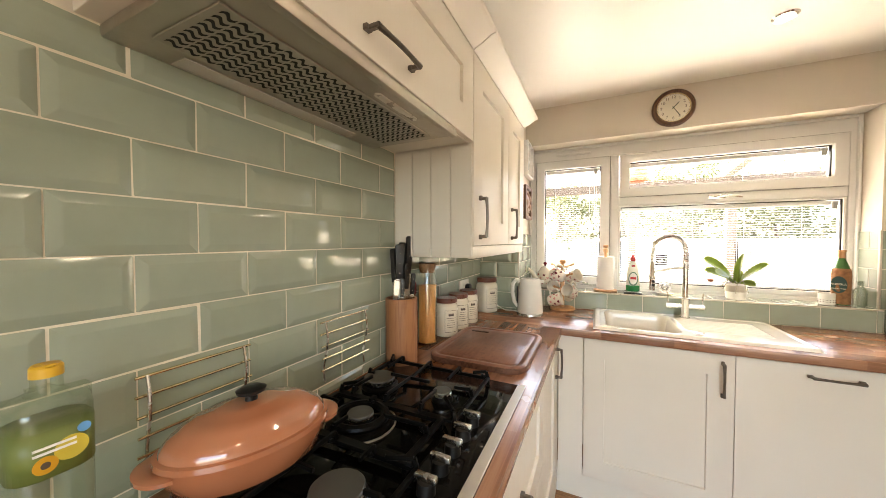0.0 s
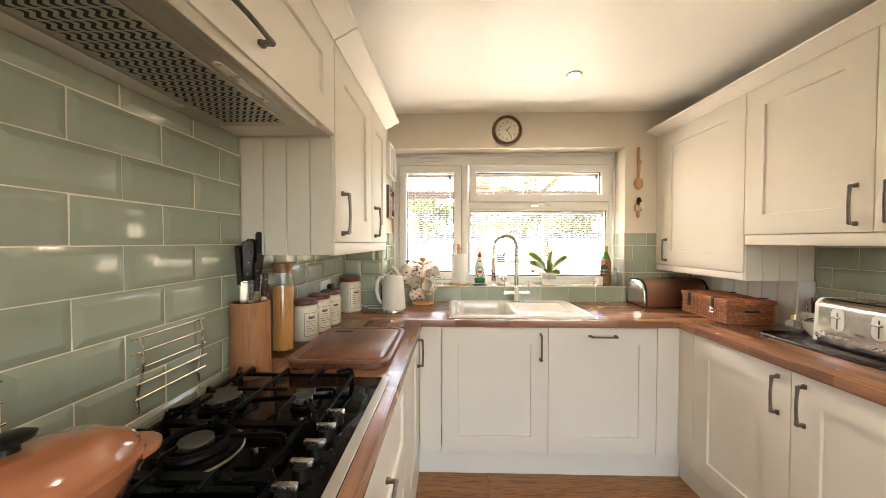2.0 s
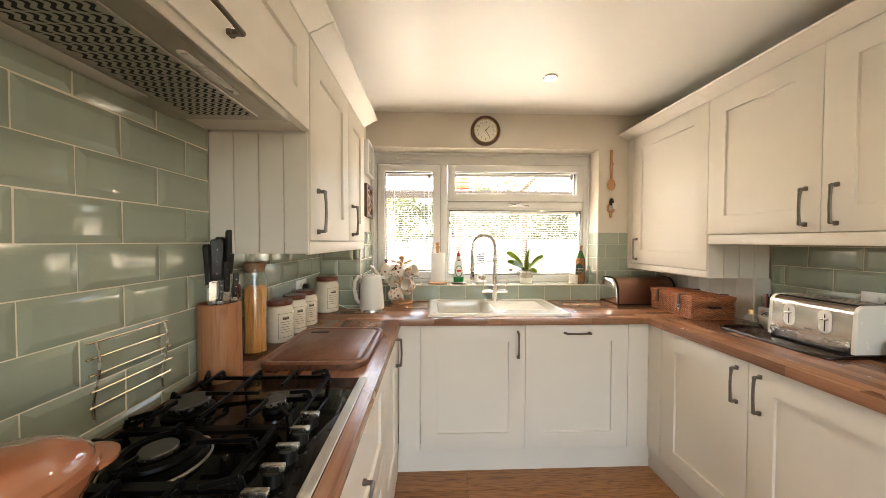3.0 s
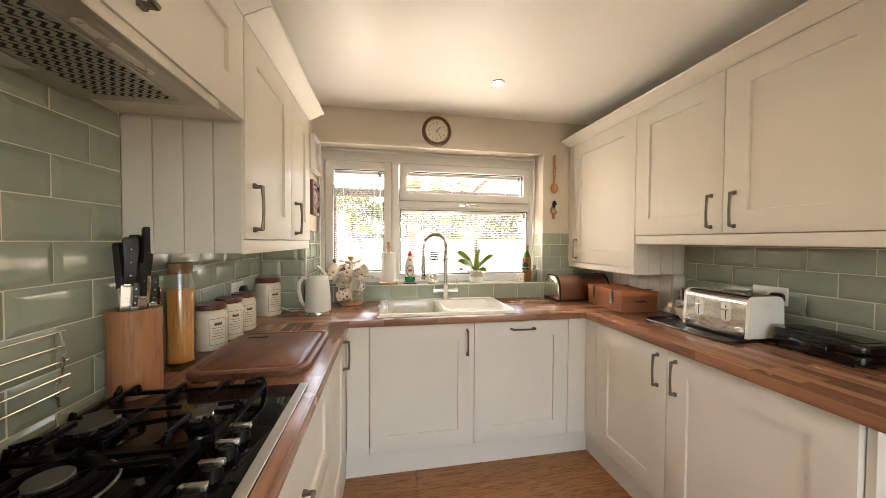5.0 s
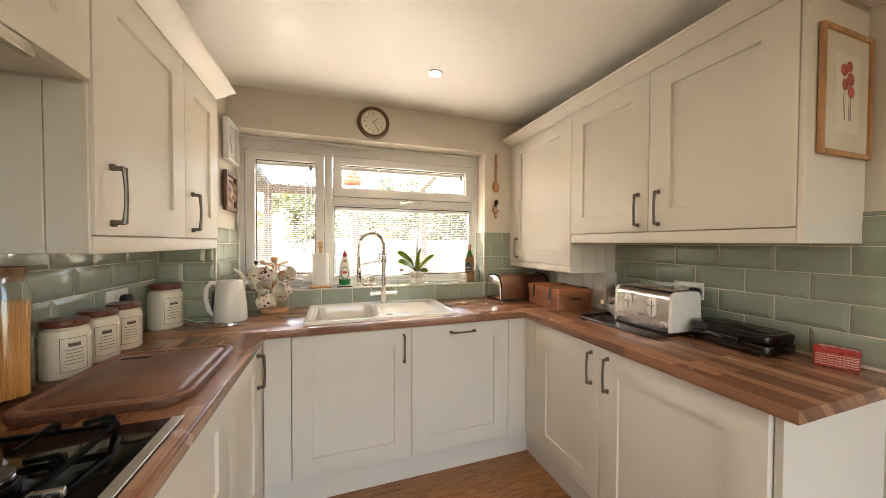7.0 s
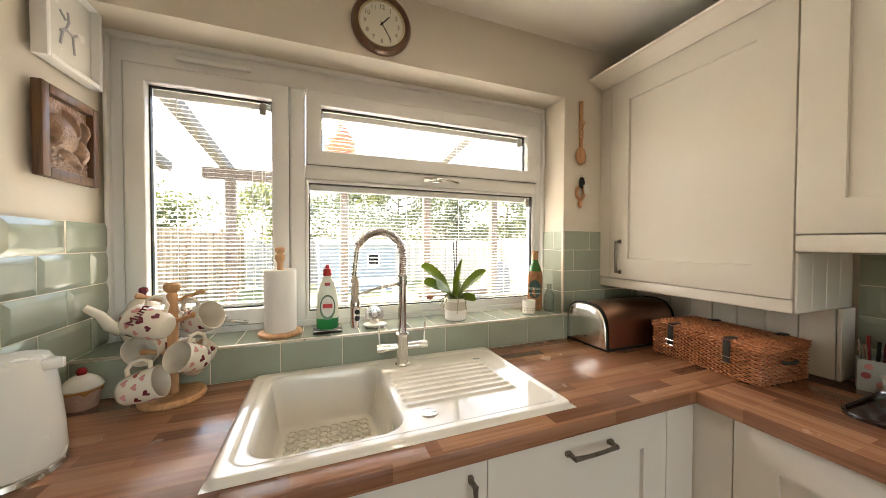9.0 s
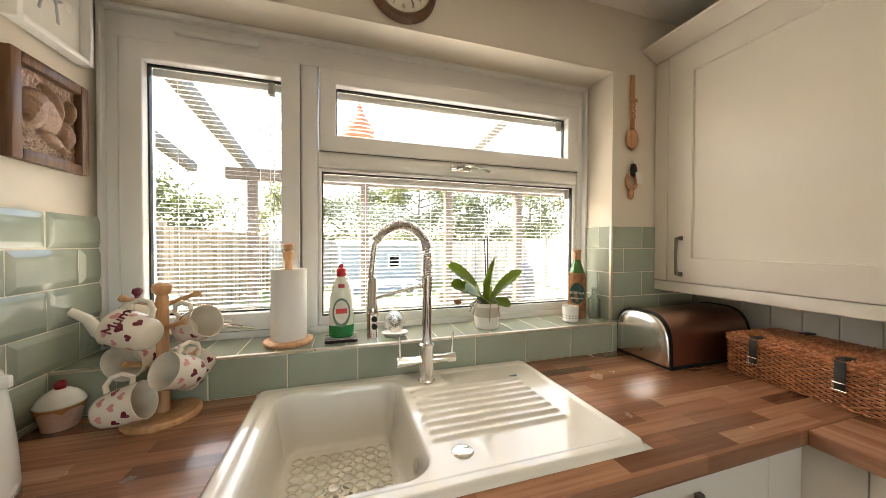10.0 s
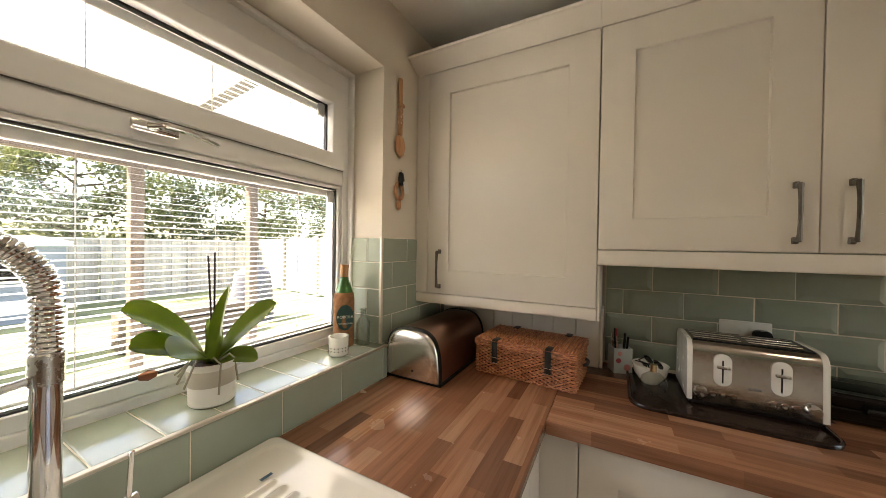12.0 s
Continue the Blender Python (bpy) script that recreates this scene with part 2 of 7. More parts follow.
def tube(bm, pts, r, n=10, closed=False, taper=None):
    """A round bar along a path of points."""
    pts = [Vector(p) for p in pts]
    rings, up = [], None
    cnt = len(pts)
    for i, p in enumerate(pts):
        a = pts[i - 1] if (i or closed) else p
        b = pts[(i + 1) % cnt] if (i < cnt - 1 or closed) else p
        d = (b - a).normalized()
        if up is None:
            up = Vector((0, 0, 1)) if abs(d.z) < 0.9 else Vector((0, 1, 0))
        side = d.cross(up).normalized()
        up = side.cross(d).normalized()
        rr = r if taper is None else r * taper[i]
        rings.append([bm.verts.new(p + rr * (math.cos(2 * math.pi * k / n) * side + math.sin(2 * math.pi * k / n) * up)) for k in range(n)])
    pairs = list(zip(rings, rings[1:])) + ([(rings[-1], rings[0])] if closed else [])
    for a, b in pairs:
        for k in range(n):
            j = (k + 1) % n
            bm.faces.new((a[k], a[j], b[j], b[k]))
    if not closed:
        bm.faces.new(rings[0][::-1])
        bm.faces.new(rings[-1])
    bmesh.ops.recalc_face_normals(bm, faces=bm.faces[:])
    return bm


def slab(bm, outline, z0, z1, bevel=0.0, seg=2):
    """A flat plate with the given outline in x and y."""
    bot = [bm.verts.new((x, y, z0)) for x, y in outline]
    top = [bm.verts.new((x, y, z1)) for x, y in outline]
    f0 = bm.faces.new(bot[::-1])
    f1 = bm.faces.new(top)
    n = len(outline)
    for i in range(n):
        j = (i + 1) % n
        bm.faces.new((bot[i], bot[j], top[j], top[i]))
    if bevel:
        bmesh.ops.bevel(bm, geom=list(f1.edges) + list(f0.edges), offset=bevel, segments=seg, affect="EDGES", profile=0.5)
    return bm


def rounded(w, d, r, n=6):
    """Outline of a rectangle with rounded corners, centred."""
    out = []
    for cx, cy, a0 in ((w / 2 - r, d / 2 - r, 0), (-w / 2 + r, d / 2 - r, 90), (-w / 2 + r, -d / 2 + r, 180), (w / 2 - r, -d / 2 + r, 270)):
        for i in range(n + 1):
            a = radians(a0 + 90 * i / n)
            out.append((cx + r * math.cos(a), cy + r * math.sin(a)))
    return out


def mesh_of(name, bm, mat, smooth=True, angle=35):
    me = bpy.data.meshes.new(name)
    if smooth:
        lim = radians(angle)
        for f in bm.faces:
            f.smooth = True
        for e in bm.edges:
            if len(e.link_faces) == 2 and e.calc_face_angle(0) > lim:
                e.smooth = False
    bm.to_mesh(me)
    bm.free()
    me.materials.append(mat)
    return me


def part(name, bm, mat, parent=None, label="", smooth=True, angle=35):
    ob = new(name, mesh_of(name, bm, mat, smooth, angle))
    if parent is not None:
        ob.parent = parent
    if label:
        ob["label"] = label
    return ob


def thing(name, x, y, z, rz=0.0, label="", category="", group=""):
    ob = new(name)
    ob.empty_display_size = 0.05
    ob.matrix_basis = pose(x, y, z, 0, 0, rz)
    return tagged(ob, label, category, group)


def structure(name, bm, mat, label, category, smooth=False):
    return tagged(part(name, bm, mat, None, "", smooth), label, category, "", "structure")


B = bmesh.new

# ---- shell ----
floor = structure("floor", box(B(), -0.2, 3.0, YB - 0.2, 0.3, FLOOR - 0.16, FLOOR - 0.012), M_OAK, "oak laminate plank floor with strong cathedral grain", "floor")
ceiling = structure("ceiling", box(B(), -0.2, 3.0, YB - 0.2, 0.35, CEIL, CEIL + 0.12), M_CEIL, "off-white painted plaster ceiling, slightly uneven", "ceiling")
wall_left = structure("wall_left", box(B(), -0.2, XL - 0.010, YB, 0.3, FLOOR - 0.1, CEIL), M_WALL, "cream painted wall behind the hob with sage metro tiles", "wall")
wall_right = structure("wall_right", box(B(), XR + 0.010, XR + 0.25, YB, 0.3, FLOOR - 0.1, CEIL), M_WALL, "cream painted wall with sage metro tiles above the worktop", "wall")
# the wide gap in this unseen wall is added to hold the fill lamp
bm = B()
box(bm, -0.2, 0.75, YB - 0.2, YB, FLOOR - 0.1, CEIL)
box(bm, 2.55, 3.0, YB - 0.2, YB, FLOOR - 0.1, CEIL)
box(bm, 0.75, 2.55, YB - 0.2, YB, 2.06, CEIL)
wall_back = structure("wall_back", bm, M_WALL, "plain cream painted wall, unseen, with an opening added for the fill lamp", "wall")
pier = structure("wall_pier", box(B(), XL - 0.01, XP - 0.010, YP + 0.010, 0.3, FLOOR - 0.1, CEIL), M_WALL, "cream painted pier beside the window, tiled at its foot", "wall")
bm = B()
box(bm, XP - 0.01, RX, YW, 0.3, RZ, CEIL)
box(bm, RX, XR + 0.01, YW, 0.3, FLOOR - 0.1, CEIL)
box(bm, XP - 0.01, RX, -0.018, 0.3, FLOOR - 0.1, SILL - 0.010)
wall_window = structure("wall_window", bm, M_WALL, "cream painted window wall with a deep reveal", "wall")


# ---- cabinets ----
def handle_bm(length, vertical):
    """A cast pull: square feet at both ends, a slim bar that swells towards them."""
    bm = B()
    h = length / 2
    for s in (-1, 1):
        box(bm, -0.006, 0.006, -0.012, 0.0, s * h - 0.009, s * h + 0.009, 0.002, 1)
        box(bm, -0.005, 0.005, -0.032, -0.010, s * (h - 0.002) - 0.006, s * (h - 0.002) + 0.006, 0.002, 1)
    pts = [(0, -0.029 - 0.004 * math.cos(math.pi * k / 10), h * k / 5 * 1.0) for k in range(-5, 6)]
    tube(bm, pts, 0.0058, 8, taper=[1.25, 1.05, 0.95, 0.9, 0.9, 0.9, 0.9, 0.9, 0.95, 1.05, 1.25])
    if not vertical:
        bmesh.ops.rotate(bm, matrix=Matrix.Rotation(radians(90), 3, "Y"), verts=bm.verts[:])
    return bm


def shaker(w, h, stile=0.098, rail=0.098):
    """A framed door leaf with a sunk panel; its lower left front corner at the origin, front towards -y."""
    bm = B()
    t = 0.020
    o = [(0, 0), (w, 0), (w, h), (0, h)]
    n = [(stile, rail), (w - stile, rail), (w - stile, h - rail), (stile, h - rail)]
    rings = [[bm.verts.new((x, y, z)) for x, z in q] for q, y in ((o, t), (o, 0.0), (n, 0.0), ([(x + (0.0018 if x < w / 2 else -0.0018), z + (0.0018 if z < h / 2 else -0.0018)) for x, z in n], 0.0105))]
    for a, b in zip(rings, rings[1:]):
        for k in range(4):
            l = (k + 1) % 4
            bm.faces.new((a[k], a[l], b[l], b[k]))
    bm.faces.new(rings[3])
    bm.faces.new(rings[0][::-1])
    bmesh.ops.recalc_face_normals(bm, faces=bm.faces[:])
    edge = [e for v in rings[1] for e in v.link_edges if e.other_vert(v) in rings[1]]
    bmesh.ops.bevel(bm, geom=list(set(edge)), offset=0.0016, segments=2, affect="EDGES", profile=0.5)
    return bm


def put_door(parent, x, z, w, h, handle=None, vertical=True, length=0.147, rail=0.098, stile=0.098):
    d = part("door", shaker(w, h, stile, rail), M_CAB, parent)
    d.location = (x, 0, z)
    if handle is not None:
        hd = part("handle", handle_bm(length, vertical), M_IRON, d, "dark pewter cast pull handle")
        hd.location = (handle[0], 0, handle[1])
    return d


BASE_LABEL = "ivory shaker base cabinet with pewter handle under the worktop"
DOOR_Z, DOOR_H = 0.122, 0.742   # above world zero
GAP = 0.003


def base_unit(name, x, y, rz, w, doors, label, depth=0.52, top=0.866, low=None):
    """A base cabinet; doors: (offset, width, handle offset or None, vertical). Front edge of the doors on the origin."""
    th = thing(name, x, y, FLOOR, rz, label, "cabinet", "base cabinets")
    zt = (low if low else top) - FLOOR
    body = part("body", box(B(), 0.001, w - 0.001, 0.022, depth, DOOR_Z - FLOOR + 0.004, zt, 0.001, 1), M_CAB, th)
    for off, dw, hx, vert in doors:
        if vert:
            hd = (hx, DOOR_H - 0.112) if hx is not None else None
        else:
            hd = (hx, DOOR_H - 0.045)
        put_door(th, off + GAP / 2, DOOR_Z - FLOOR, dw - GAP, DOOR_H, hd, vert)
    return th


FRONT_S = -0.598                # sink run's door faces
FRONT_L = 0.602
FRONT_R = 2.106
sink_unit = base_unit("sink_cabinet", 0.732, FRONT_S, 0, 0.624, [(0, 0.624, 0.576, True)], "ivory shaker sink cabinet with one tall pewter handle", low=0.70)
dish_unit = base_unit("integrated_dishwasher", 1.356, FRONT_S, 0, 0.624, [(0, 0.624, 0.309, False)], "integrated dishwasher behind an ivory shaker door with horizontal handle")
left_a = base_unit("base_cabinet", FRONT_L, -1.13, 90, 0.46, [(0, 0.46, 0.41, True)], BASE_LABEL)
left_b = thing("hob_drawer_unit", FRONT_L, -2.10, FLOOR, 90, "ivory shaker drawer unit with pewter handles below the hob", "cabinet", "base cabinets")
part("body", box(B(), 0.001, 0.969, 0.022, 0.52, DOOR_Z - FLOOR + 0.004, 0.866 - FLOOR), M_CAB, left_b)
for z0, hh in ((DOOR_Z, 0.370), (0.4935, 0.370)):
    d = part("drawer_front", shaker(0.967, hh - GAP, 0.098, 0.085), M_CAB, left_b)
    d.location = (0.0015, 0, z0 - FLOOR)
    hd = part("handle", handle_bm(0.147, False), M_IRON, d, "dark pewter cast pull handle")
    hd.location = (0.46, 0, hh / 2)
left_c = base_unit("base_cabinet", FRONT_L, -2.80, 90, 0.70, [(0, 0.70, 0.60, True)], BASE_LABEL)
right_a = base_unit("base_cabinet", FRONT_R, -0.703, -90, 0.500, [(0, 0.500, 0.452, True)], BASE_LABEL)
right_b = base_unit("base_cabinet", FRONT_R, -1.204, -90, 0.612, [(0, 0.612, 0.048, True)], BASE_LABEL)

# corner posts, end panel and plinths
post_l = thing("corner_post", 0, 0, 0, 0, "ivory painted corner post between base cabinets", "cabinet trim")
part("post", box(B(), 0.606, 0.730, FRONT_S + 0.001, FRONT_S + 0.021, DOOR_Z, 0.866, 0.001, 1), M_CAB, post_l)
part("post", box(B(), FRONT_L - 0.021, FRONT_L - 0.001, -0.668, FRONT_S + 0.03, DOOR_Z, 0.866, 0.001, 1), M_CAB, post_l)
post_r = thing("corner_post", 0, 0, 0, 0, "ivory painted corner post between base cabinets", "cabinet trim")
part("post", box(B(), 1.982, FRONT_R + 0.0, FRONT_S + 0.001, FRONT_S + 0.021, DOOR_Z, 0.866, 0.001, 1), M_CAB, post_r)
part("post", box(B(), FRONT_R + 0.001, FRONT_R + 0.021, -0.702, FRONT_S + 0.02, DOOR_Z, 0.866, 0.001, 1), M_CAB, post_r)
end_panel = thing("end_panel", 0, 0, 0, 0, "ivory painted end panel closing the base cabinets", "cabinet trim")
part("panel", box(B(), FRONT_R + 0.022, XR, -1.838, -1.818, FLOOR, 0.868, 0.001, 1), M_CAB, end_panel)
plinth = thing("plinth", 0, 0, 0, 0, "ivory painted plinth along the foot of the base cabinets", "plinth")
part("board", box(B(), 0.596, 2.152, -0.549, -0.531, FLOOR, DOOR_Z + 0.002), M_CAB, plinth)
part("board", box(B(), 0.577, 0.595, -2.80, -0.549, FLOOR, DOOR_Z + 0.002), M_CAB, plinth)
part("board", box(B(), 2.153, 2.171, -1.817, -0.549, FLOOR, DOOR_Z + 0.002), M_CAB, plinth)

# worktop in three lengths, with an opening for the sink bowl
worktop = thing("worktop", 0, 0, 0, 0, "beech-block laminate worktop with square edges", "worktop")
Z0 = TOP - 0.040
part("left_length", box(B(), XL, LX, LEFT_END, SY - 0.0005, Z0, TOP, 0.003, 2), M_WT_Y, worktop)
bm = B()
HX0, HX1, HY0, HY1 = 0.815, 1.205, -0.535, -0.062
box(bm, XL, HX0, SY, -0.018, Z0, TOP, 0.003, 2)
box(bm, HX1, XR, SY, -0.018, Z0, TOP, 0.003, 2)
box(bm, HX0 - 0.004, HX1 + 0.004, SY, HY0, Z0, TOP, 0.003, 2)
box(bm, HX0 - 0.004, HX1 + 0.004, HY1, -0.018, Z0, TOP, 0.003, 2)
part("sink_length", bm, M_WT_X, worktop)
part("right_length", box(B(), RXW, XR, RIGHT_END, SY - 0.0005, Z0, TOP, 0.003, 2), M_WT_Y, worktop)


# wall cabinets
def cornice(parent, pts_len, name="cornice"):
    bm = B()
    prof = [(0.0, 0.0), (-0.022, 0.0), (-0.027, 0.006), (-0.048, 0.014), (-0.084, 0.036), (-0.100, 0.040), (-0.104, 0.047), (0.0, 0.047)]
    a = [bm.verts.new((0, y, z)) for y, z in prof]
    b = [bm.verts.new((pts_len, y, z)) for y, z in prof]
    n = len(prof)
    for i in range(n):
        j = (i + 1) % n
        bm.faces.new((a[i], a[j], b[j], b[i]))
    bm.faces.new(a[::-1])
    bm.faces.new(b)
    bmesh.ops.recalc_face_normals(bm, faces=bm.faces[:])
    return part(name, bm, M_CAB, parent)


def wall_unit(x, y, rz, w, z0, z1, depth, doors, pelmet, label, name="wall_cabinet", stile=0.098):
    th = thing(name, x, y, z0, rz, label, "cabinet", "wall cabinets")
    part("body", box(B(), 0.001, w - 0.001, 0.022, depth, 0.0, z1 - z0, 0.001, 1), M_CAB, th)
    for off, dw, hx in doors:
        put_door(th, off + GAP / 2, 0.002, dw - GAP, z1 - z0 - 0.004, (hx, 0.105) if hx is not None else None, stile=stile)
    if pelmet:
        part("pelmet", box(B(), 0, w, 0.004, 0.024, -pelmet, -0.001, 0.004, 2), M_CAB, th)
    c = cornice(th, w)
    c.location = (0, 0.02, z1 - z0 + 0.001)
    return th


WCL, WCR = 0.383, 2.335         # door faces
CZ = 2.145
def beaded(parent, name, u0, u1, pitch, span):
    """Boards with narrow grooves between them, side by side; span gives the box of a board from u to u."""
    n = max(1, round((u1 - u0) / pitch))
    w = (u1 - u0) / n
    for i in range(n):
        o = part(name, box(B(), *span(u0 + i * w + 0.0012, u0 + (i + 1) * w - 0.0012), 0.002, 1), M_CAB, parent)
        o.matrix_parent_inverse = parent.matrix_basis.inverted()


wl = wall_unit(WCL, -1.345, 90, 0.885, 1.362, 2.062, 0.335, [(0, 0.51, 0.058), (0.51, 0.375, 0.055)], 0.047, "ivory shaker two-door wall cabinet with beaded side panel")
beaded(wl, "side_board", XL + 0.001, WCL - 0.006, 0.088, lambda a, b: (a, b, -1.353, -1.3455, 1.318, 1.728))
wh = wall_unit(WCL, -2.235, 90, 0.885, 1.735, 2.062, 0.335, [(0, 0.885, None)], 0, "ivory shaker cabinet above the cooker hood", "hood_cabinet")
hp = part("handle", handle_bm(0.160, False), M_IRON, [c for c in wh.children if c.name.startswith("door")][0], "dark pewter cast pull handle")
hp.location = (0.365, 0, 0.046)
wc = wall_unit(WCR, -0.004, -90, 0.726, 1.200, CZ, 0.362, [(0.06, 0.666, 0.062)], 0.043, "tall ivory shaker corner wall cabinet with small handle")
part("filler", box(B(), 0.0, 0.0595, 0.001, 0.021, 0.002, CZ - 1.202, 0.001, 1), M_CAB, wc)
beaded(wc, "side_board", WCR + 0.006, XR - 0.002, 0.09, lambda a, b: (a, b, -0.738, -0.7305, 1.157, 1.345))
wr = wall_unit(WCR, -0.731, -90, 1.03, 1.400, CZ, 0.362, [(0, 0.520, 0.470), (0.520, 0.510, 0.052)], 0.052, "ivory shaker two-door wall cabinet with pelmet and cornice")
part("side_panel", box(B(), WCR + 0.004, XR, -1.778, -1.7615, 1.348, CZ, 0.001, 1), M_CAB, wr).matrix_parent_inverse = wr.matrix_basis.inverted()
c = part("cornice_return", box(B(), WCR - 0.04, XR, -1.833, -1.779, CZ + 0.012, CZ + 0.047, 0.008, 3), M_CAB, wr)
c.matrix_parent_inverse = wr.matrix_basis.inverted()

# beaded boxing on the wall below the corner cabinet
boxing = thing("pipe_boxing", 0, 0, 0, 0, "white beaded boarding boxed in above the worktop", "boxing")
beaded(boxing, "board", -0.733, -0.004, 0.093, lambda a, b: (2.605, 2.62, a, b, TOP + 0.001, 1.156))
part("return_board", box(B(), 2.606, XR, -0.746, -0.7345, TOP + 0.001, 1.156, 0.002, 1), M_CAB, boxing)

# ---- window ----
window = tagged(new("window_1"), "white upvc window with integral venetian blinds, closed", "window", "", "structure")
FY0, FY1 = 0.150, 0.235         # frame front and back


def ring(bm, x0, x1, z0, z1, w, y0, y1, bev=0.006):
    """A rectangular frame in one piece; w: one width, or left, right, bottom, top."""
    a, b, c, d = (w,) * 4 if not isinstance(w, tuple) else w
    o = [(x0, z0), (x1, z0), (x1, z1), (x0, z1)]
    n = [(x0 + a, z0 + c), (x1 - b, z0 + c), (x1 - b, z1 - d), (x0 + a, z1 - d)]
    rows = [[bm.verts.new((x, y, z)) for x, z in q] for q, y in ((o, y1), (o, y0), (n, y0), (n, y1))]
    for p, q in zip(rows, rows[1:] + rows[:1]):
        for k in range(4):
            l = (k + 1) % 4
            bm.faces.new((p[k], p[l], q[l], q[k]))
    bmesh.ops.recalc_face_normals(bm, faces=bm.faces[:])
    if bev:
        es = {e for r in rows[1:3] for v in r for e in v.link_edges if e.other_vert(v) in r}
        bmesh.ops.bevel(bm, geom=list(es), offset=bev, segments=3, affect="EDGES", profile=0.5)


bm = B()
ring(bm, XP - 0.01, RX + 0.001, SILL - 0.01, RZ + 0.001, (0.052, 0.040, 0.032, 0.091), FY0 + 0.015, FY1, 0.004)
part("window_frame", bm, M_UPVC, window)
part("mullion", box(B(), 0.875, 0.930, FY0 + 0.013, FY1, 1.052, 1.990, 0.006), M_UPVC, window)
part("transom", box(B(), 0.930, 2.062, FY0 + 0.0145, FY1, 1.632, 1.690, 0.006), M_UPVC, window)
bm = B()
ring(bm, XP + 0.002, RX - 0.002, SILL - 0.02, RZ - 0.001, (0.012, 0.012, 0.015, 0.016), FY0 - 0.010, FY0 + 0.014, 0.004)
part("edge_trim", bm, M_UPVC, window)

PANES = {}
for key, x0, x1, z0, z1, w, front in (("side", 0.362, 0.872, 1.056, 1.987, 0.060, FY0), ("top", 0.936, 2.058, 1.690, 1.988, 0.058, FY0), ("low", 0.931, 2.061, 1.053, 1.631, 0.012, FY0 + 0.022)):
    bm = B()
    ring(bm, x0, x1, z0, z1, w if key != "low" else (w, w, 0.032, w), front, FY1 - 0.01, 0.007 if w > 0.03 else 0.003)
    if key != "low":
        sg_ = B()
        # thin dark ring: the sash's shadow line drawn in as colour
        ring(sg_, x0 - 0.0022, x1 + 0.0022, z0 - 0.0022, z1 + 0.0022, (0.0026, 0.0026, 0.0026, 0.0026), FY0 + 0.010, FY0 + 0.0128, 0.0)
        part("weather_seal", sg_, M_SHADOWGAP, window, "thin dark strip drawn as the shadow gap round the sash")
    sash = part("sash" if key != "low" else "glazing_bead", bm, M_UPVC, window)
    g0, g1 = x0 + w, x1 - w
    h0, h1 = (z0 + w if key != "low" else 1.085), z1 - w
    bm = B()
    ring(bm, g0, g1, h0, h1, 0.0045, WG - 0.012, WG + 0.004, 0)
    part("gasket", bm, M_GASKET, sash, "black rubber gasket")
    pane = part("pane", box(B(), g0 + 0.003, g1 - 0.003, WG - 0.004, WG, h0 + 0.003, h1 - 0.003), M_GLASS, sash)
    pane.visible_shadow = False
    PANES[key] = (g0 + 0.005, g1 - 0.005, h0 + 0.005, h1 - 0.005)
vent = part("trickle_vent", box(B(), 0.505, 0.745, FY0 - 0.002, FY0 + 0.016, 2.018, 2.040, 0.008, 3), M_UPVC, window)

# ---- ceiling downlights ----
M_BULB, _t, _b = nodes_of("lit_lamp_glass")
_b.inputs["Emission Color"].default_value = (1.0, 0.95, 0.86, 1)
_b.inputs["Emission Strength"].default_value = 6.0


def downlight(x, y):
    th = thing("downlight", x, y, CEIL, 0, "round recessed downlight with chrome ring, lit", "ceiling light", "ceiling downlights")
    part("rim", lathe(B(), [(0.030, -0.001), (0.030, -0.006), (0.041, -0.007), (0.045, -0.003), (0.045, 0.0)], 36), M_CHROME, th)
    part("bulb", lathe(B(), [(0.0, -0.005), (0.018, -0.005), (0.0295, -0.002), (0.0295, 0.0)], 32), M_BULB, th)
    lp = new("downlight_beam", bpy.data.lights.new("downlight_beam", "SPOT"))
    lp.data.energy, lp.data.color, lp.data.spot_size, lp.data.spot_blend = 1.1, (1.0, 0.86, 0.68), radians(150), 0.8
    lp.data.shadow_soft_size = 0.04
    lp.location = (x, y, CEIL - 0.02)


# only the first is known; three unseen ones behind it add fill light
for yy in (-0.552, -1.75, -2.95, -3.8):
    downlight(1.507, yy)

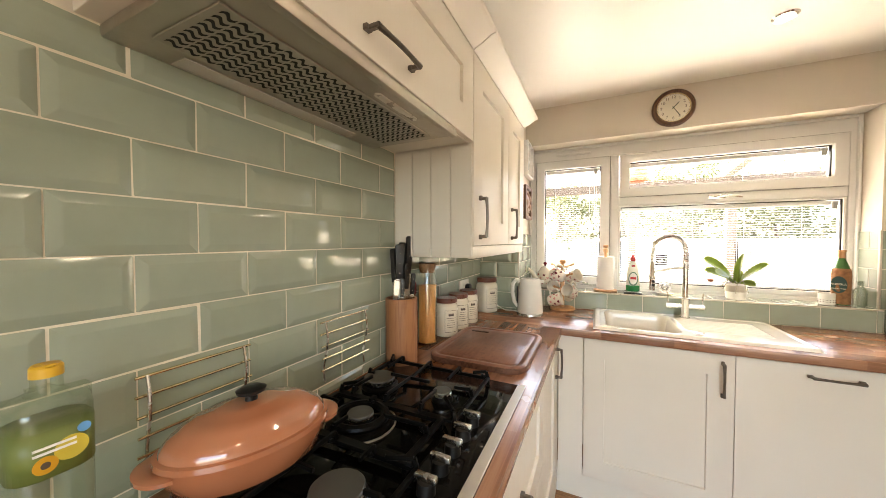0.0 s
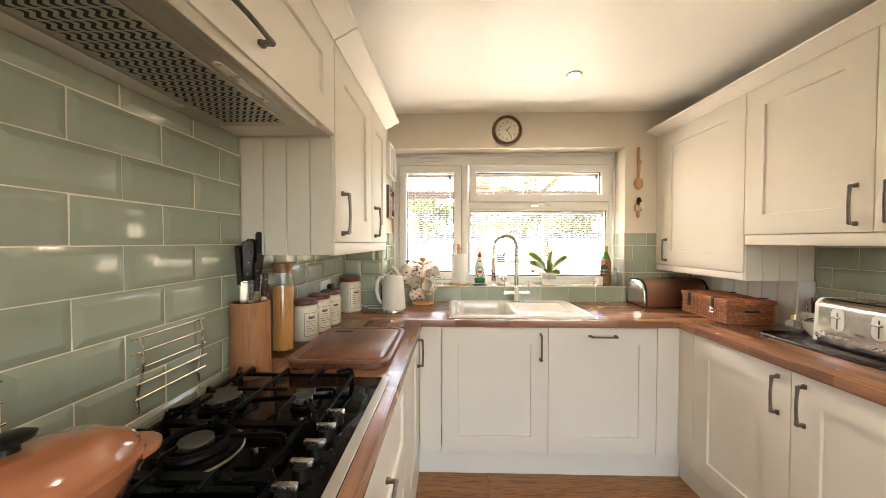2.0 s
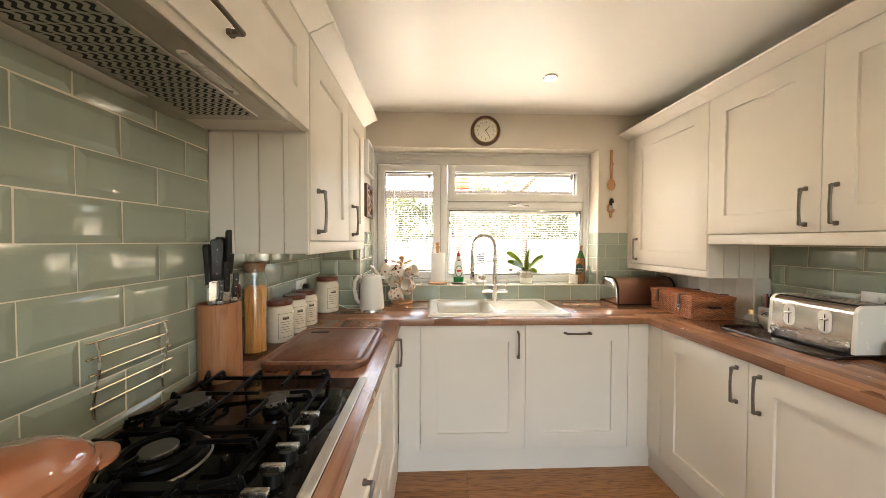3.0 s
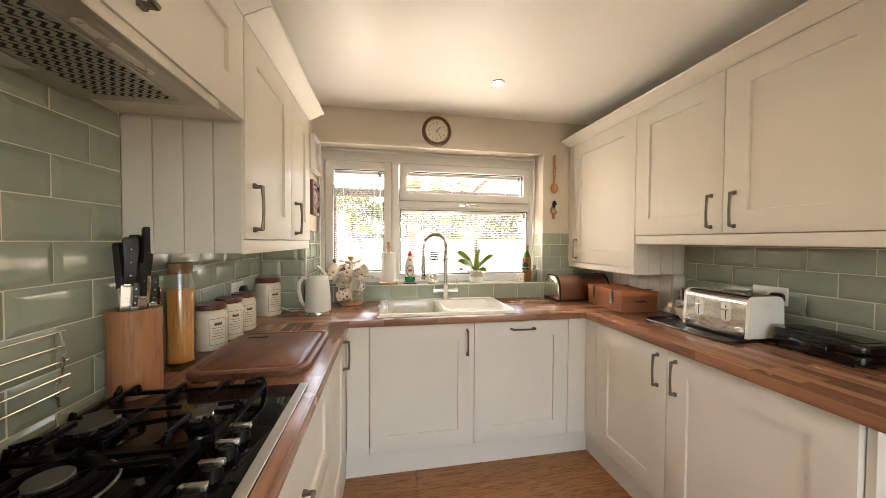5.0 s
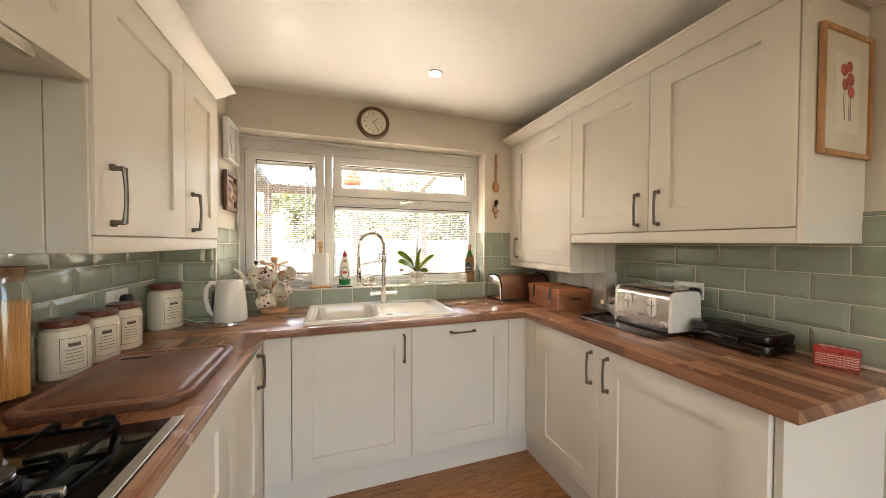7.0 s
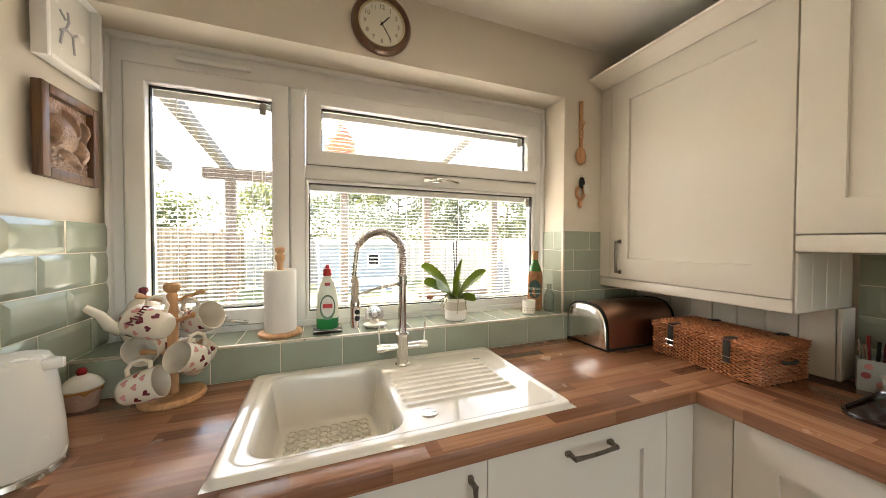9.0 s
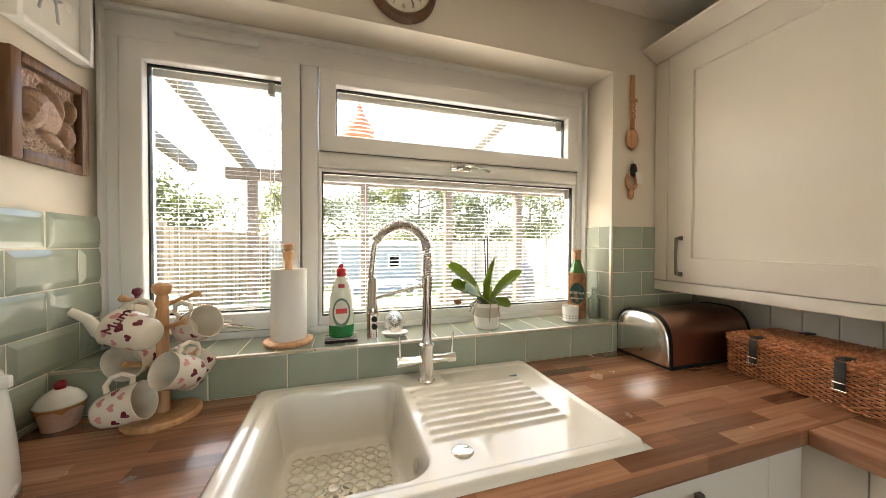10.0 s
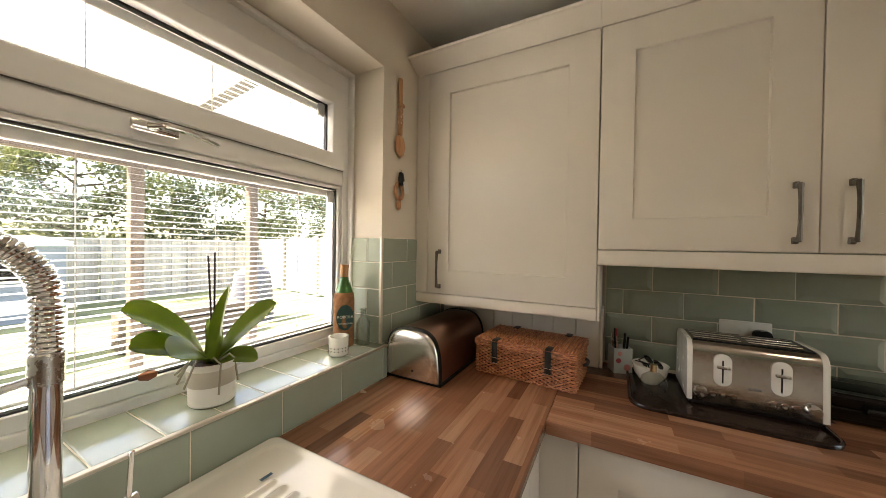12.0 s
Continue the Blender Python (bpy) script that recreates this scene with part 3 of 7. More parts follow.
# ---- blinds between the panes ----
M_SLAT = plain("white_slat", (0.86, 0.85, 0.82), 0.28, var=0.01, bump_s=0.0)
for key, (g0, g1, h0, h1) in PANES.items():
    bl = thing("integral_blind", (g0 + g1) / 2, WG + 0.012, h0, 0, "white venetian blind between the panes, slats open", "blind", "window blinds")
    w, hh = g1 - g0, h1 - h0
    part("headrail", box(B(), -w / 2, w / 2, -0.007, 0.007, hh - 0.026, hh, 0.002, 1), M_SLAT, bl)
    part("bottom_rail", box(B(), -w / 2, w / 2, -0.006, 0.006, 0.001, 0.009, 0.002, 1), M_SLAT, bl)
    bm = B()
    box(bm, -w / 2 + 0.0005, w / 2 - 0.0005, -0.0062, 0.0062, -0.0003, 0.0003)
    bmesh.ops.rotate(bm, matrix=Matrix.Rotation(radians(8), 3, "X"), verts=bm.verts[:])
    me = mesh_of("slat", bm, M_SLAT, False)
    z = 0.0145
    while z < hh - 0.032:
        s = new("slat", me)
        s.parent, s.location = bl, (0, 0, z)
        z += 0.0152
    for fx in ((-0.32, 0.32) if w < 0.6 else (-0.36, -0.12, 0.12, 0.36)):
        part("ladder_cord", box(B(), fx * w - 0.0012, fx * w + 0.0012, -0.0072, -0.0066, 0.008, hh - 0.026), M_SLAT, bl)
    sl = part("control_slider", box(B(), w / 2 - 0.040, w / 2 - 0.016, -0.036, -0.0175, hh - 0.052, hh - 0.006, 0.006, 3), plain("grey_plastic", (0.42, 0.42, 0.40), 0.3), bl, "grey plastic control block")
    part("dial", lathe(B(), [(0, -0.004), (0.007, -0.004), (0.008, 0)], 20, m=Matrix.Translation((w / 2 - 0.028, -0.037, hh - 0.036)) @ Matrix.Rotation(radians(90), 4, "X")), M_CHROME, sl)
    if key == "side":
        for dx in (-0.006, 0.006):
            part("pull_cord", box(B(), w / 2 - 0.028 + dx - 0.0012, w / 2 - 0.028 + dx + 0.0012, -0.0215, -0.0195, 0.03, hh - 0.05), M_SLAT, bl)


def espag(x, z, flip=1):
    """A window fastener: plate, boss and lever."""
    hd = part("window_handle", box(B(), x - 0.045, x + 0.045, FY0 - 0.010, FY0, z - 0.012, z + 0.012, 0.005, 3), M_CHROME, window, "chrome window handle")
    bm = B()
    tube(bm, [(x - 0.01 * flip, FY0 - 0.008, z), (x + 0.01 * flip, FY0 - 0.034, z + 0.003), (x + 0.05 * flip, FY0 - 0.042, z + 0.001), (x + 0.115 * flip, FY0 - 0.036, z - 0.012)], 0.0085, 10, taper=[1.2, 1.1, 0.9, 0.6])
    part("lever", bm, M_CHROME, hd)


espag(1.475, 1.662)
espag(0.62, 1.085)

# ---- sink and tap ----
def sink_height(x, y):
    """Height over the rim's underside of the inset sink, in its own coordinates."""
    def inside(x0, x1, y0, y1, soft, r):
        dx = max(x0 + r - x, x - (x1 - r), 0)
        dy = max(y0 + r - y, y - (y1 - r), 0)
        d = r - math.hypot(dx, dy)
        if dx == 0 and dy == 0:
            d = min(x - x0, x1 - x, y - y0, y1 - y)
        k = min(1, max(0, d / soft))
        return k * k * (3 - 2 * k)
    e = inside(0, 0.884, 0, 0.532, 0.012, 0.030)
    h = 0.014 * e
    h -= 0.0035 * inside(0.030, 0.866, 0.028, 0.500, 0.012, 0.05) * (1 - inside(0.395, 0.560, 0.400, 0.520, 0.02, 0.03))
    h -= 0.160 * inside(0.062, 0.408, 0.048, 0.486, 0.030, 0.060)
    k = inside(0.424, 0.782, 0.132, 0.406, 0.014, 0.02)
    if k:
        h += 0.0078 * k * (0.5 + 0.5 * math.cos((y - 0.150) / 0.0330 * 2 * math.pi)) ** 2.2
    return h


sink = thing("kitchen_sink", 0.776, -0.562, TOP, 0, "white ceramic inset sink with ridged drainer, single bowl", "sink")
nx, ny = 190, 180
bm = B()
grid = [[bm.verts.new((0.884 * i / nx, 0.532 * j / ny, 0.0005 + sink_height(0.884 * i / nx, 0.532 * j / ny))) for j in range(ny + 1)] for i in range(nx + 1)]
for i in range(nx):
    for j in range(ny):
        bm.faces.new((grid[i][j], grid[i + 1][j], grid[i + 1][j + 1], grid[i][j + 1]))
bmesh.ops.recalc_face_normals(bm, faces=bm.faces[:])
if bm.faces[0].normal.z < 0:
    bmesh.ops.reverse_faces(bm, faces=bm.faces[:])
part("basin", bm, M_PLATE, sink, angle=70)
part("waste", lathe(B(), [(0, 0.001), (0.03, 0.002), (0.042, 0.004), (0.044, 0.0)], 32, m=Matrix.Translation((0.22, 0.25, -0.1485))), M_STEEL, sink)
part("drain_plug", lathe(B(), [(0, 0.003), (0.017, 0.003), (0.022, 0.002), (0.024, 0.0)], 28, m=Matrix.Translation((0.478, 0.098, 0.0112))), M_CHROME, sink)
part("overflow", lathe(B(), [(0, 0.002), (0.011, 0.002), (0.016, 0.0)], 24, m=Matrix.Translation((0.3905, 0.155, -0.040)) @ Matrix.Rotation(radians(-80), 4, "Y")), M_CHROME, sink)
part("maker_mark", box(B(), 0.760, 0.785, 0.400, 0.408, 0.0145, 0.0149), plain("blue_print", (0.05, 0.12, 0.2), 0.4), sink)

M_MAT = plain("clear_vinyl", (0.76, 0.71, 0.60), 0.25, var=0.05, bump_s=0.0, coat=0.4)
mat_ = thing("sink_mat", 0.776 + 0.235, -0.562 + 0.267, TOP - 0.1490, 0, "translucent vinyl mat of linked rings in the sink bowl", "sink mat")
bm = B()
for i in range(8):
    for j in range(10):
        cx, cy = (i - 3.5) * 0.0315, (j - 4.5) * 0.0315
        tube(bm, [(cx + 0.0138 * math.cos(a), cy + 0.0138 * math.sin(a), 0.003) for a in [2 * math.pi * q / 14 for q in range(14)]], 0.0024, 5, closed=True)
tagged(part("ring", bm, M_MAT, mat_), kind="stuff")

tap = thing("kitchen_tap", 1.266, -0.118, TOP + 0.0145, 0, "chrome spring-neck kitchen tap with pull-down spray and two levers", "tap")
part("base", lathe(B(), [(0, 0), (0.026, 0), (0.026, 0.005), (0.0215, 0.009), (0.0215, 0.104), (0.0235, 0.107), (0.0235, 0.116), (0.017, 0.121), (0, 0.121)], 36), M_CHROME, tap)
bm = B()
tube(bm, [(-0.072, 0, 0.068), (0.072, 0, 0.068)], 0.0125, 20)
part("crossbar", bm, M_CHROME, tap)
for s in (-1, 1):
    lv = part("lever", cyl(B(), 0, 0, 0, 0.082, 0.0042, 0.0036, 14, Matrix.Translation((s * 0.082, 0, 0.068)) @ Matrix.Rotation(radians(s * 3), 4, "Y")), M_CHROME, tap)
    part("knob", cyl(B(), 0, 0, -0.013, 0.013, 0.0145, None, 24, Matrix.Translation((s * 0.080, 0, 0.068)) @ Matrix.Rotation(radians(90), 4, "Y")), M_CHROME, lv)
part("column", cyl(B(), 0, 0, 0.118, 0.325, 0.0150, None, 28), M_CHROME, tap)
part("collar", cyl(B(), 0, 0, 0.290, 0.330, 0.0168, None, 28), M_STEEL, tap)
# hose arch with its spring
hose, RAD = [], 0.0815
for k in range(7):
    hose.append((0, 0, 0.325 + 0.012 * k))
for k in range(1, 25):
    a = math.pi * k / 24
    hose.append((-RAD + RAD * math.cos(a), 0, 0.402 + RAD * 1.02 * math.sin(a)))
for k in range(1, 8):
    hose.append((-2 * RAD - 0.0012 * k, 0, 0.402 - 0.011 * k))
bm = B()
tube(bm, hose, 0.0085, 12)
part("hose", bm, M_STEEL, tap, "braided steel hose")
bm = B()
coil, turns = [], 46
n_h = int(len(hose) * 0.74)
hv = [Vector(p) for p in hose[:n_h]]
for i in range(turns * 10):
    f = i / (turns * 10 - 1) * (n_h - 1)
    k = min(int(f), n_h - 2)
    p = hv[k].lerp(hv[k + 1], f - k)
    d = (hv[k + 1] - hv[k]).normalized()
    s2 = Vector((0, 1, 0))
    u2 = s2.cross(d)
    a = 2 * math.pi * i / 10
    coil.append(p + 0.0145 * (math.cos(a) * s2 + math.sin(a) * u2))
tube(bm, coil, 0.0030, 6)
part("spring", bm, M_CHROME, tap)
spray = part("spray_head", lathe(B(), [(0, 0.165), (0.017, 0.165), (0.017, 0.225), (0.0195, 0.232), (0.0195, 0.258), (0.0165, 0.262), (0.0165, 0.335), (0.012, 0.342), (0, 0.342)], 30, m=Matrix.Translation((-2 * RAD - 0.004, 0, -0.012)) @ Matrix.Diagonal((0.92, 0.92, 1.0, 1.0))), M_CHROME, tap)
for dz in (0.187, 0.209):
    part("button", cyl(B(), 0, 0, 0, 0.004, 0.0085, None, 20, Matrix.Translation((-2 * RAD + 0.001, -0.0145, dz)) @ Matrix.Rotation(radians(90), 4, "X")), M_BLACK, spray)
bm = B()
tube(bm, [(0, 0, 0.300), (-0.08, 0, 0.287), (-2 * RAD + 0.008, 0, 0.268)], 0.0055, 10)
part("docking_arm", bm, M_STEEL, tap)

# ---- gas hob ----
hob = thing("gas_hob", 0.345, -1.80, TOP, 0, "black glass five-burner gas hob with cast-iron supports", "hob")
part("glass_top", slab(B(), rounded(0.484, 0.76, 0.008), 0.0005, 0.007, 0.002), M_BLACKGLASS, hob)
part("steel_edge", box(B(), 0.217, 0.2425, -0.380, 0.380, 0.0072, 0.0095, 0.001, 1), M_STRIP, hob)


M_CAP = plain("burner_cap_grey", (0.10, 0.095, 0.085), 0.35, metal=0.5, var=0.1)


def burner(x, y, r, wide=1.18):
    bn = part("burner", lathe(B(), [(0, 0.0065), (r * wide, 0.0065), (r * wide, 0.012), (r * wide * 0.92, 0.016), (r * 1.02, 0.018), (r * 1.02, 0.022), (0, 0.022)], 48, m=Matrix.Translation((x, y, 0))), M_CASTIRON, hob)
    part("flame_ring", lathe(B(), [(r * 0.86, 0.0215), (r * 0.98, 0.0225), (r * 1.0, 0.028), (r * 0.9, 0.030), (0, 0.030)], 48, m=Matrix.Translation((x, y, 0))), M_STEEL, bn)
    part("burner_cap", lathe(B(), [(r * 0.93, 0.0300), (r * 1.0, 0.0312), (r * 1.0, 0.0345), (r * 0.95, 0.0368), (0, 0.0376)], 48, m=Matrix.Translation((x, y, 0))), M_CAP, bn)
    return bn


for b_ in ((-0.185, 0.190, 0.049), (0.038, 0.190, 0.0265), (0.030, -0.222, 0.049), (-0.185, -0.222, 0.0265)):
    burner(*b_)
wok = burner(-0.098, -0.008, 0.033, 1.30)
part("outer_flame_ring", lathe(B(), [(0.050, 0.021), (0.053, 0.033), (0.060, 0.036), (0.071, 0.033), (0.074, 0.027), (0.072, 0.020), (0.080, 0.016), (0.084, 0.008), (0.084, 0.0068), (0.050, 0.0068)], 56, m=Matrix.Translation((-0.098, -0.008, 0))), M_CASTIRON, wok)
part("spill_ring", lathe(B(), [(0.086, 0.0072), (0.087, 0.0105), (0.090, 0.0105), (0.091, 0.0072)], 56, m=Matrix.Translation((-0.098, -0.008, 0))), M_STRIP, wok)
for k in range(3):
    a = radians(40 + 120 * k)
    part("bridge", box(B(), 0.034, 0.054, -0.004, 0.004, 0.020, 0.027, 0.001, 1), M_CASTIRON, wok).matrix_basis = Matrix.Translation((-0.098, -0.008, 0)) @ Matrix.Rotation(a, 4, "Z")


def bar(bm, p, q, w=0.0065, h=0.011):
    """A square cast bar between two points."""
    p, q = Vector(p), Vector(q)
    d = q - p
    L = d.length
    m = Matrix.Translation((p + q) / 2) @ d.to_track_quat("X", "Z").to_matrix().to_4x4()
    r = bmesh.ops.create_cube(bm, size=1.0)
    bmesh.ops.transform(bm, matrix=m @ Matrix.Diagonal((L, w, h, 1)), verts=r["verts"])


LOW, HIGH = 0.029, 0.048


def pan_support(x0, x1, y0, y1, fingers, rim=0.010):
    """A cast frame on four feet; each finger rises from the frame and runs inwards at pan height."""
    bm = B()
    for a, b in (((x0, y0), (x1, y0)), ((x1, y0), (x1, y1)), ((x1, y1), (x0, y1)), ((x0, y1), (x0, y0))):
        bar(bm, (*a, LOW), (*b, LOW), rim, 0.010)
    for x in (x0, x1):
        for y in (y0, y1):
            bar(bm, (x, y, 0.0075), (x, y, LOW + 0.004), 0.011, 0.011)
    for ax, ay, bx, by, rise in fingers:
        d = Vector((bx - ax, by - ay, 0)).normalized()
        foot = Vector((ax, ay, LOW))
        knee = Vector((ax, ay, HIGH + 0.003)) + d * 0.006
        if rise:
            bar(bm, foot, knee, 0.0085, 0.011)
            bar(bm, knee, Vector((bx, by, HIGH)), 0.0068, 0.0095)
            bar(bm, foot + d * 0.004 + Vector((0, 0, 0.006)), knee + d * 0.016 - Vector((0, 0, 0.010)), 0.006, 0.008)
        else:
            bar(bm, (ax, ay, HIGH), (bx, by, HIGH), 0.0068, 0.0095)
    bmesh.ops.bevel(bm, geom=bm.edges[:], offset=0.0008, segments=1, affect="EDGES")
    return part("pan_support", bm, M_CASTIRON, hob, smooth=False)


def twin_fingers(x0, x1, y0, y1, cy, big, small, mid):
    """Fingers over a pair of burners: along y at each burner, along x at their middle line."""
    out = []
    for cx, r in (big, small):
        out += [(cx, y1, cx, cy + r, True), (cx, y0, cx, cy - r, True)]
    out += [(mid, y0, mid, cy, True), (mid, y1, mid, cy, True)]
    lo, hi = sorted((big, small))
    out += [(mid, cy, lo[0] + lo[1], cy, False), (mid, cy, hi[0] - hi[1], cy, False), (x0, cy, lo[0] - lo[1], cy, True), (x1, cy, hi[0] + hi[1], cy, True)]
    return out


pan_support(-0.232, 0.130, 0.066, 0.338, twin_fingers(-0.232, 0.130, 0.066, 0.338, 0.197, (-0.187, 0.042), (0.034, 0.040), -0.075) + [(0.130, 0.066, 0.074, 0.133, True), (-0.232, 0.066, -0.205, 0.105, True), (-0.232, 0.338, -0.210, 0.290, True), (0.130, 0.338, 0.086, 0.318, True)])
pan_support(-0.232, 0.098, -0.106, 0.056, [(0.098, -0.012, -0.020, -0.012, True), (-0.232, -0.008, -0.170, -0.008, True), (-0.098, 0.056, -0.098, 0.030, True), (-0.098, -0.106, -0.098, -0.055, True)], 0.014)
pan_support(-0.232, 0.130, -0.345, -0.116, twin_fingers(-0.232, 0.130, -0.345, -0.116, -0.222, (0.030, 0.058), (-0.187, 0.040), -0.075) + [(0.130, -0.116, 0.070, -0.135, True), (0.130, -0.345, 0.085, -0.305, True), (-0.232, -0.116, -0.205, -0.150, True)])
for k in range(5):
    kn = part("knob", cyl(B(), 0, 0, 0.007, 0.030, 0.0185, 0.0165, 28, Matrix.Translation((0.160, 0.108 - 0.0605 * k, 0))), M_BLACK, hob)
    part("grip", box(B(), 0.138, 0.182, 0.108 - 0.0605 * k - 0.006, 0.108 - 0.0605 * k + 0.006, 0.027, 0.042, 0.002, 2), M_STEEL, kn, "steel grip")

# casserole on the hob
M_TERRA = plain("terracotta_enamel", (0.40, 0.145, 0.070), 0.10, var=0.08, scale=7, bump_s=0.04, grain=60, coat=1.0)
PX, PY, PZ = 0.203, -2.062, TOP + 0.0545
cas = thing("oval_casserole", PX, PY, PZ, -20, "terracotta enamelled oval casserole with lid on the hob", "casserole")
part("pot", lathe(B(), [(0, 0.0), (0.098, 0.0), (0.112, 0.010), (0.126, 0.045), (0.130, 0.062), (0.126, 0.062), (0.118, 0.034), (0, 0.012)], 56, 0.98, 1.16), M_TERRA, cas)
lid = part("lid", lathe(B(), [(0, 0.1225), (0.04, 0.1215), (0.052, 0.1200), (0.055, 0.1180), (0.078, 0.1135), (0.095, 0.1060), (0.098, 0.1030), (0.113, 0.0920), (0.123, 0.080), (0.1245, 0.0725), (0.131, 0.0705), (0.132, 0.0615), (0.10, 0.065), (0, 0.10)], 56, 0.98, 1.16), M_TERRA, cas)
part("knob", lathe(B(), [(0, 0.120), (0.012, 0.121), (0.011, 0.130), (0.026, 0.137), (0.028, 0.143), (0.018, 0.148), (0, 0.149)], 32), M_BLACK, lid, "black plastic knob")
for s in (-1, 1):
    bm = B()
    rows = []
    for i in range(15):
        a = math.pi * i / 14
        rows.append([bm.verts.new((rr * kx * math.cos(a), s * (0.128 + rr * math.sin(a)), 0.054 + dz)) for rr, kx, dz in ((0.022, 1.5, -0.004), (0.022, 1.5, 0.004), (0.038, 1.5, 0.0065), (0.050, 1.42, 0.003), (0.050, 1.42, -0.003), (0.038, 1.5, -0.0065))])
    for p, q in zip(rows, rows[1:]):
        for k in range(6):
            bm.faces.new((p[k], p[(k + 1) % 6], q[(k + 1) % 6], q[k]))
    bm.faces.new(rows[0])
    bm.faces.new(rows[-1][::-1])
    bmesh.ops.recalc_face_normals(bm, faces=bm.faces[:])
    part("loop_handle", bm, M_TERRA, cas, angle=60)

cas.scale = (0.745, 0.925, 0.98)

# racks that lean on the tiles behind the hob
M_BRASS = plain("brushed_brass_wire", (0.78, 0.64, 0.40), 0.24, metal=1.0, var=0.01, bump_s=0.0, rvar=0.01)
for y0, y1 in ((-2.174, -1.978), (-1.760, -1.558)):
    rk = thing("wire_rack", XL + 0.014, (y0 + y1) / 2, TOP + 0.052, 0, "small brass wire rack propped on the tiles behind the hob", "rack", "wire racks")
    h = (y1 - y0) / 2
    for i in range(5):
        bm = B()
        x = 0.010 + 0.004 * math.sin(i * 1.4)
        tube(bm, [(x, -h - 0.004, 0.04 + 0.035 * i), (x, h + 0.004, 0.04 + 0.035 * i)], 0.0028, 8)
        part("bar", bm, M_BRASS, rk)
    for s in (-1, 1):
        bm = B()
        pts = [(0.010 + 0.008 * math.sin(k / 16 * 5.6), s * (h - 0.012), 0.182 - 0.180 * k / 16) for k in range(17)]
        tube(bm, pts, 0.0030, 8)
        part("side_strip", bm, M_STEEL, rk)

# cooker hood
hood = thing("cooker_hood", 0.215, -1.855, 1.712, 0, "brushed steel integrated cooker hood with wavy slotted filter", "cooker hood")
HB = plain("hood_steel", (0.50, 0.46, 0.40), 0.42, metal=1.0, var=0.05, scale=14, bump_s=0.04)
part("canopy", box(B(), -0.165, 0.150, -0.350, 0.350, 0.001, 0.022, 0.003, 2), HB, hood)
part("front_lip", box(B(), 0.1505, 0.168, -0.352, 0.352, -0.004, 0.021, 0.003, 2), HB, hood)
flt = part("filter", box(B(), -0.085, 0.095, -0.315, 0.315, -0.003, 0.0005, 0.001, 1), HB, hood, "grease filter")
# slots are not cut: flat near-black patches paint the shade inside them
M_SLOTSHADE = plain("hood_slot_shade", (0.010, 0.009, 0.008), 0.8)
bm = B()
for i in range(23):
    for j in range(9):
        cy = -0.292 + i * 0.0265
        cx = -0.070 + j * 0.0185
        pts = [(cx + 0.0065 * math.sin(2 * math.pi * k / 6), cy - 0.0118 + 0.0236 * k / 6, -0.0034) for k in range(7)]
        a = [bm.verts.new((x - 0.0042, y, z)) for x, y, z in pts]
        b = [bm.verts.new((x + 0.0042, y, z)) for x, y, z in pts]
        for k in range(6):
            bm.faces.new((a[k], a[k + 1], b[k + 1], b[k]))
tagged(part("slot_pattern", bm, M_SLOTSHADE, flt, smooth=False), kind="stuff")
part("lamp_strip", slab(B(), [(x + 0.119, y + 0.09) for x, y in rounded(0.018, 0.175, 0.008)], -0.003, 0.0005, 0.001), plain("hood_switch_panel", (0.66, 0.62, 0.55), 0.3, metal=0.3), hood)
part("lamp_cover", box(B(), -0.150, -0.105, -0.26, 0.20, -0.002, 0.0005, 0.001, 1), plain("frosted_lens", (0.5, 0.48, 0.42), 0.15), hood)
part("soffit", box(B(), XL - 0.215 + 0.001, -0.166, -0.352, 0.352, 0.001, 0.022), HB, hood)

# ---- left worktop ----
M_BAMBOO = wood("bamboo", (0.30, 0.115, 0.047), (0.43, 0.19, 0.085), 2, 2.2, 0.42, 5, 0.1)
M_WALNUT = wood("dark_oiled_board", (0.075, 0.030, 0.017), (0.19, 0.083, 0.05), 1, 1.1, 0.4, 7, 0.1)
M_BEECH = wood("turned_beech", (0.50, 0.25, 0.11), (0.66, 0.38, 0.19), 2, 2.0, 0.45, 4, 0.1)
M_CREAM = plain("cream_stoneware", (0.72, 0.64, 0.50), 0.22, var=0.03, scale=5, bump_s=0.02, coat=0.3)
M_INK = plain("sepia_print", (0.10, 0.07, 0.05), 0.6)

kb = thing("knife_block", 0.108, -1.400, TOP, 0, "round bamboo knife block full of black-handled knives", "knife block")
part("block", lathe(B(), [(0, 0), (0.058, 0), (0.061, 0.003), (0.061, 0.250), (0.058, 0.253), (0.052, 0.253), (0.051, 0.233), (0, 0.233)], 48), M_BAMBOO, kb)
M_BLADE = plain("knife_steel", (0.62, 0.61, 0.58), 0.22, metal=1.0)


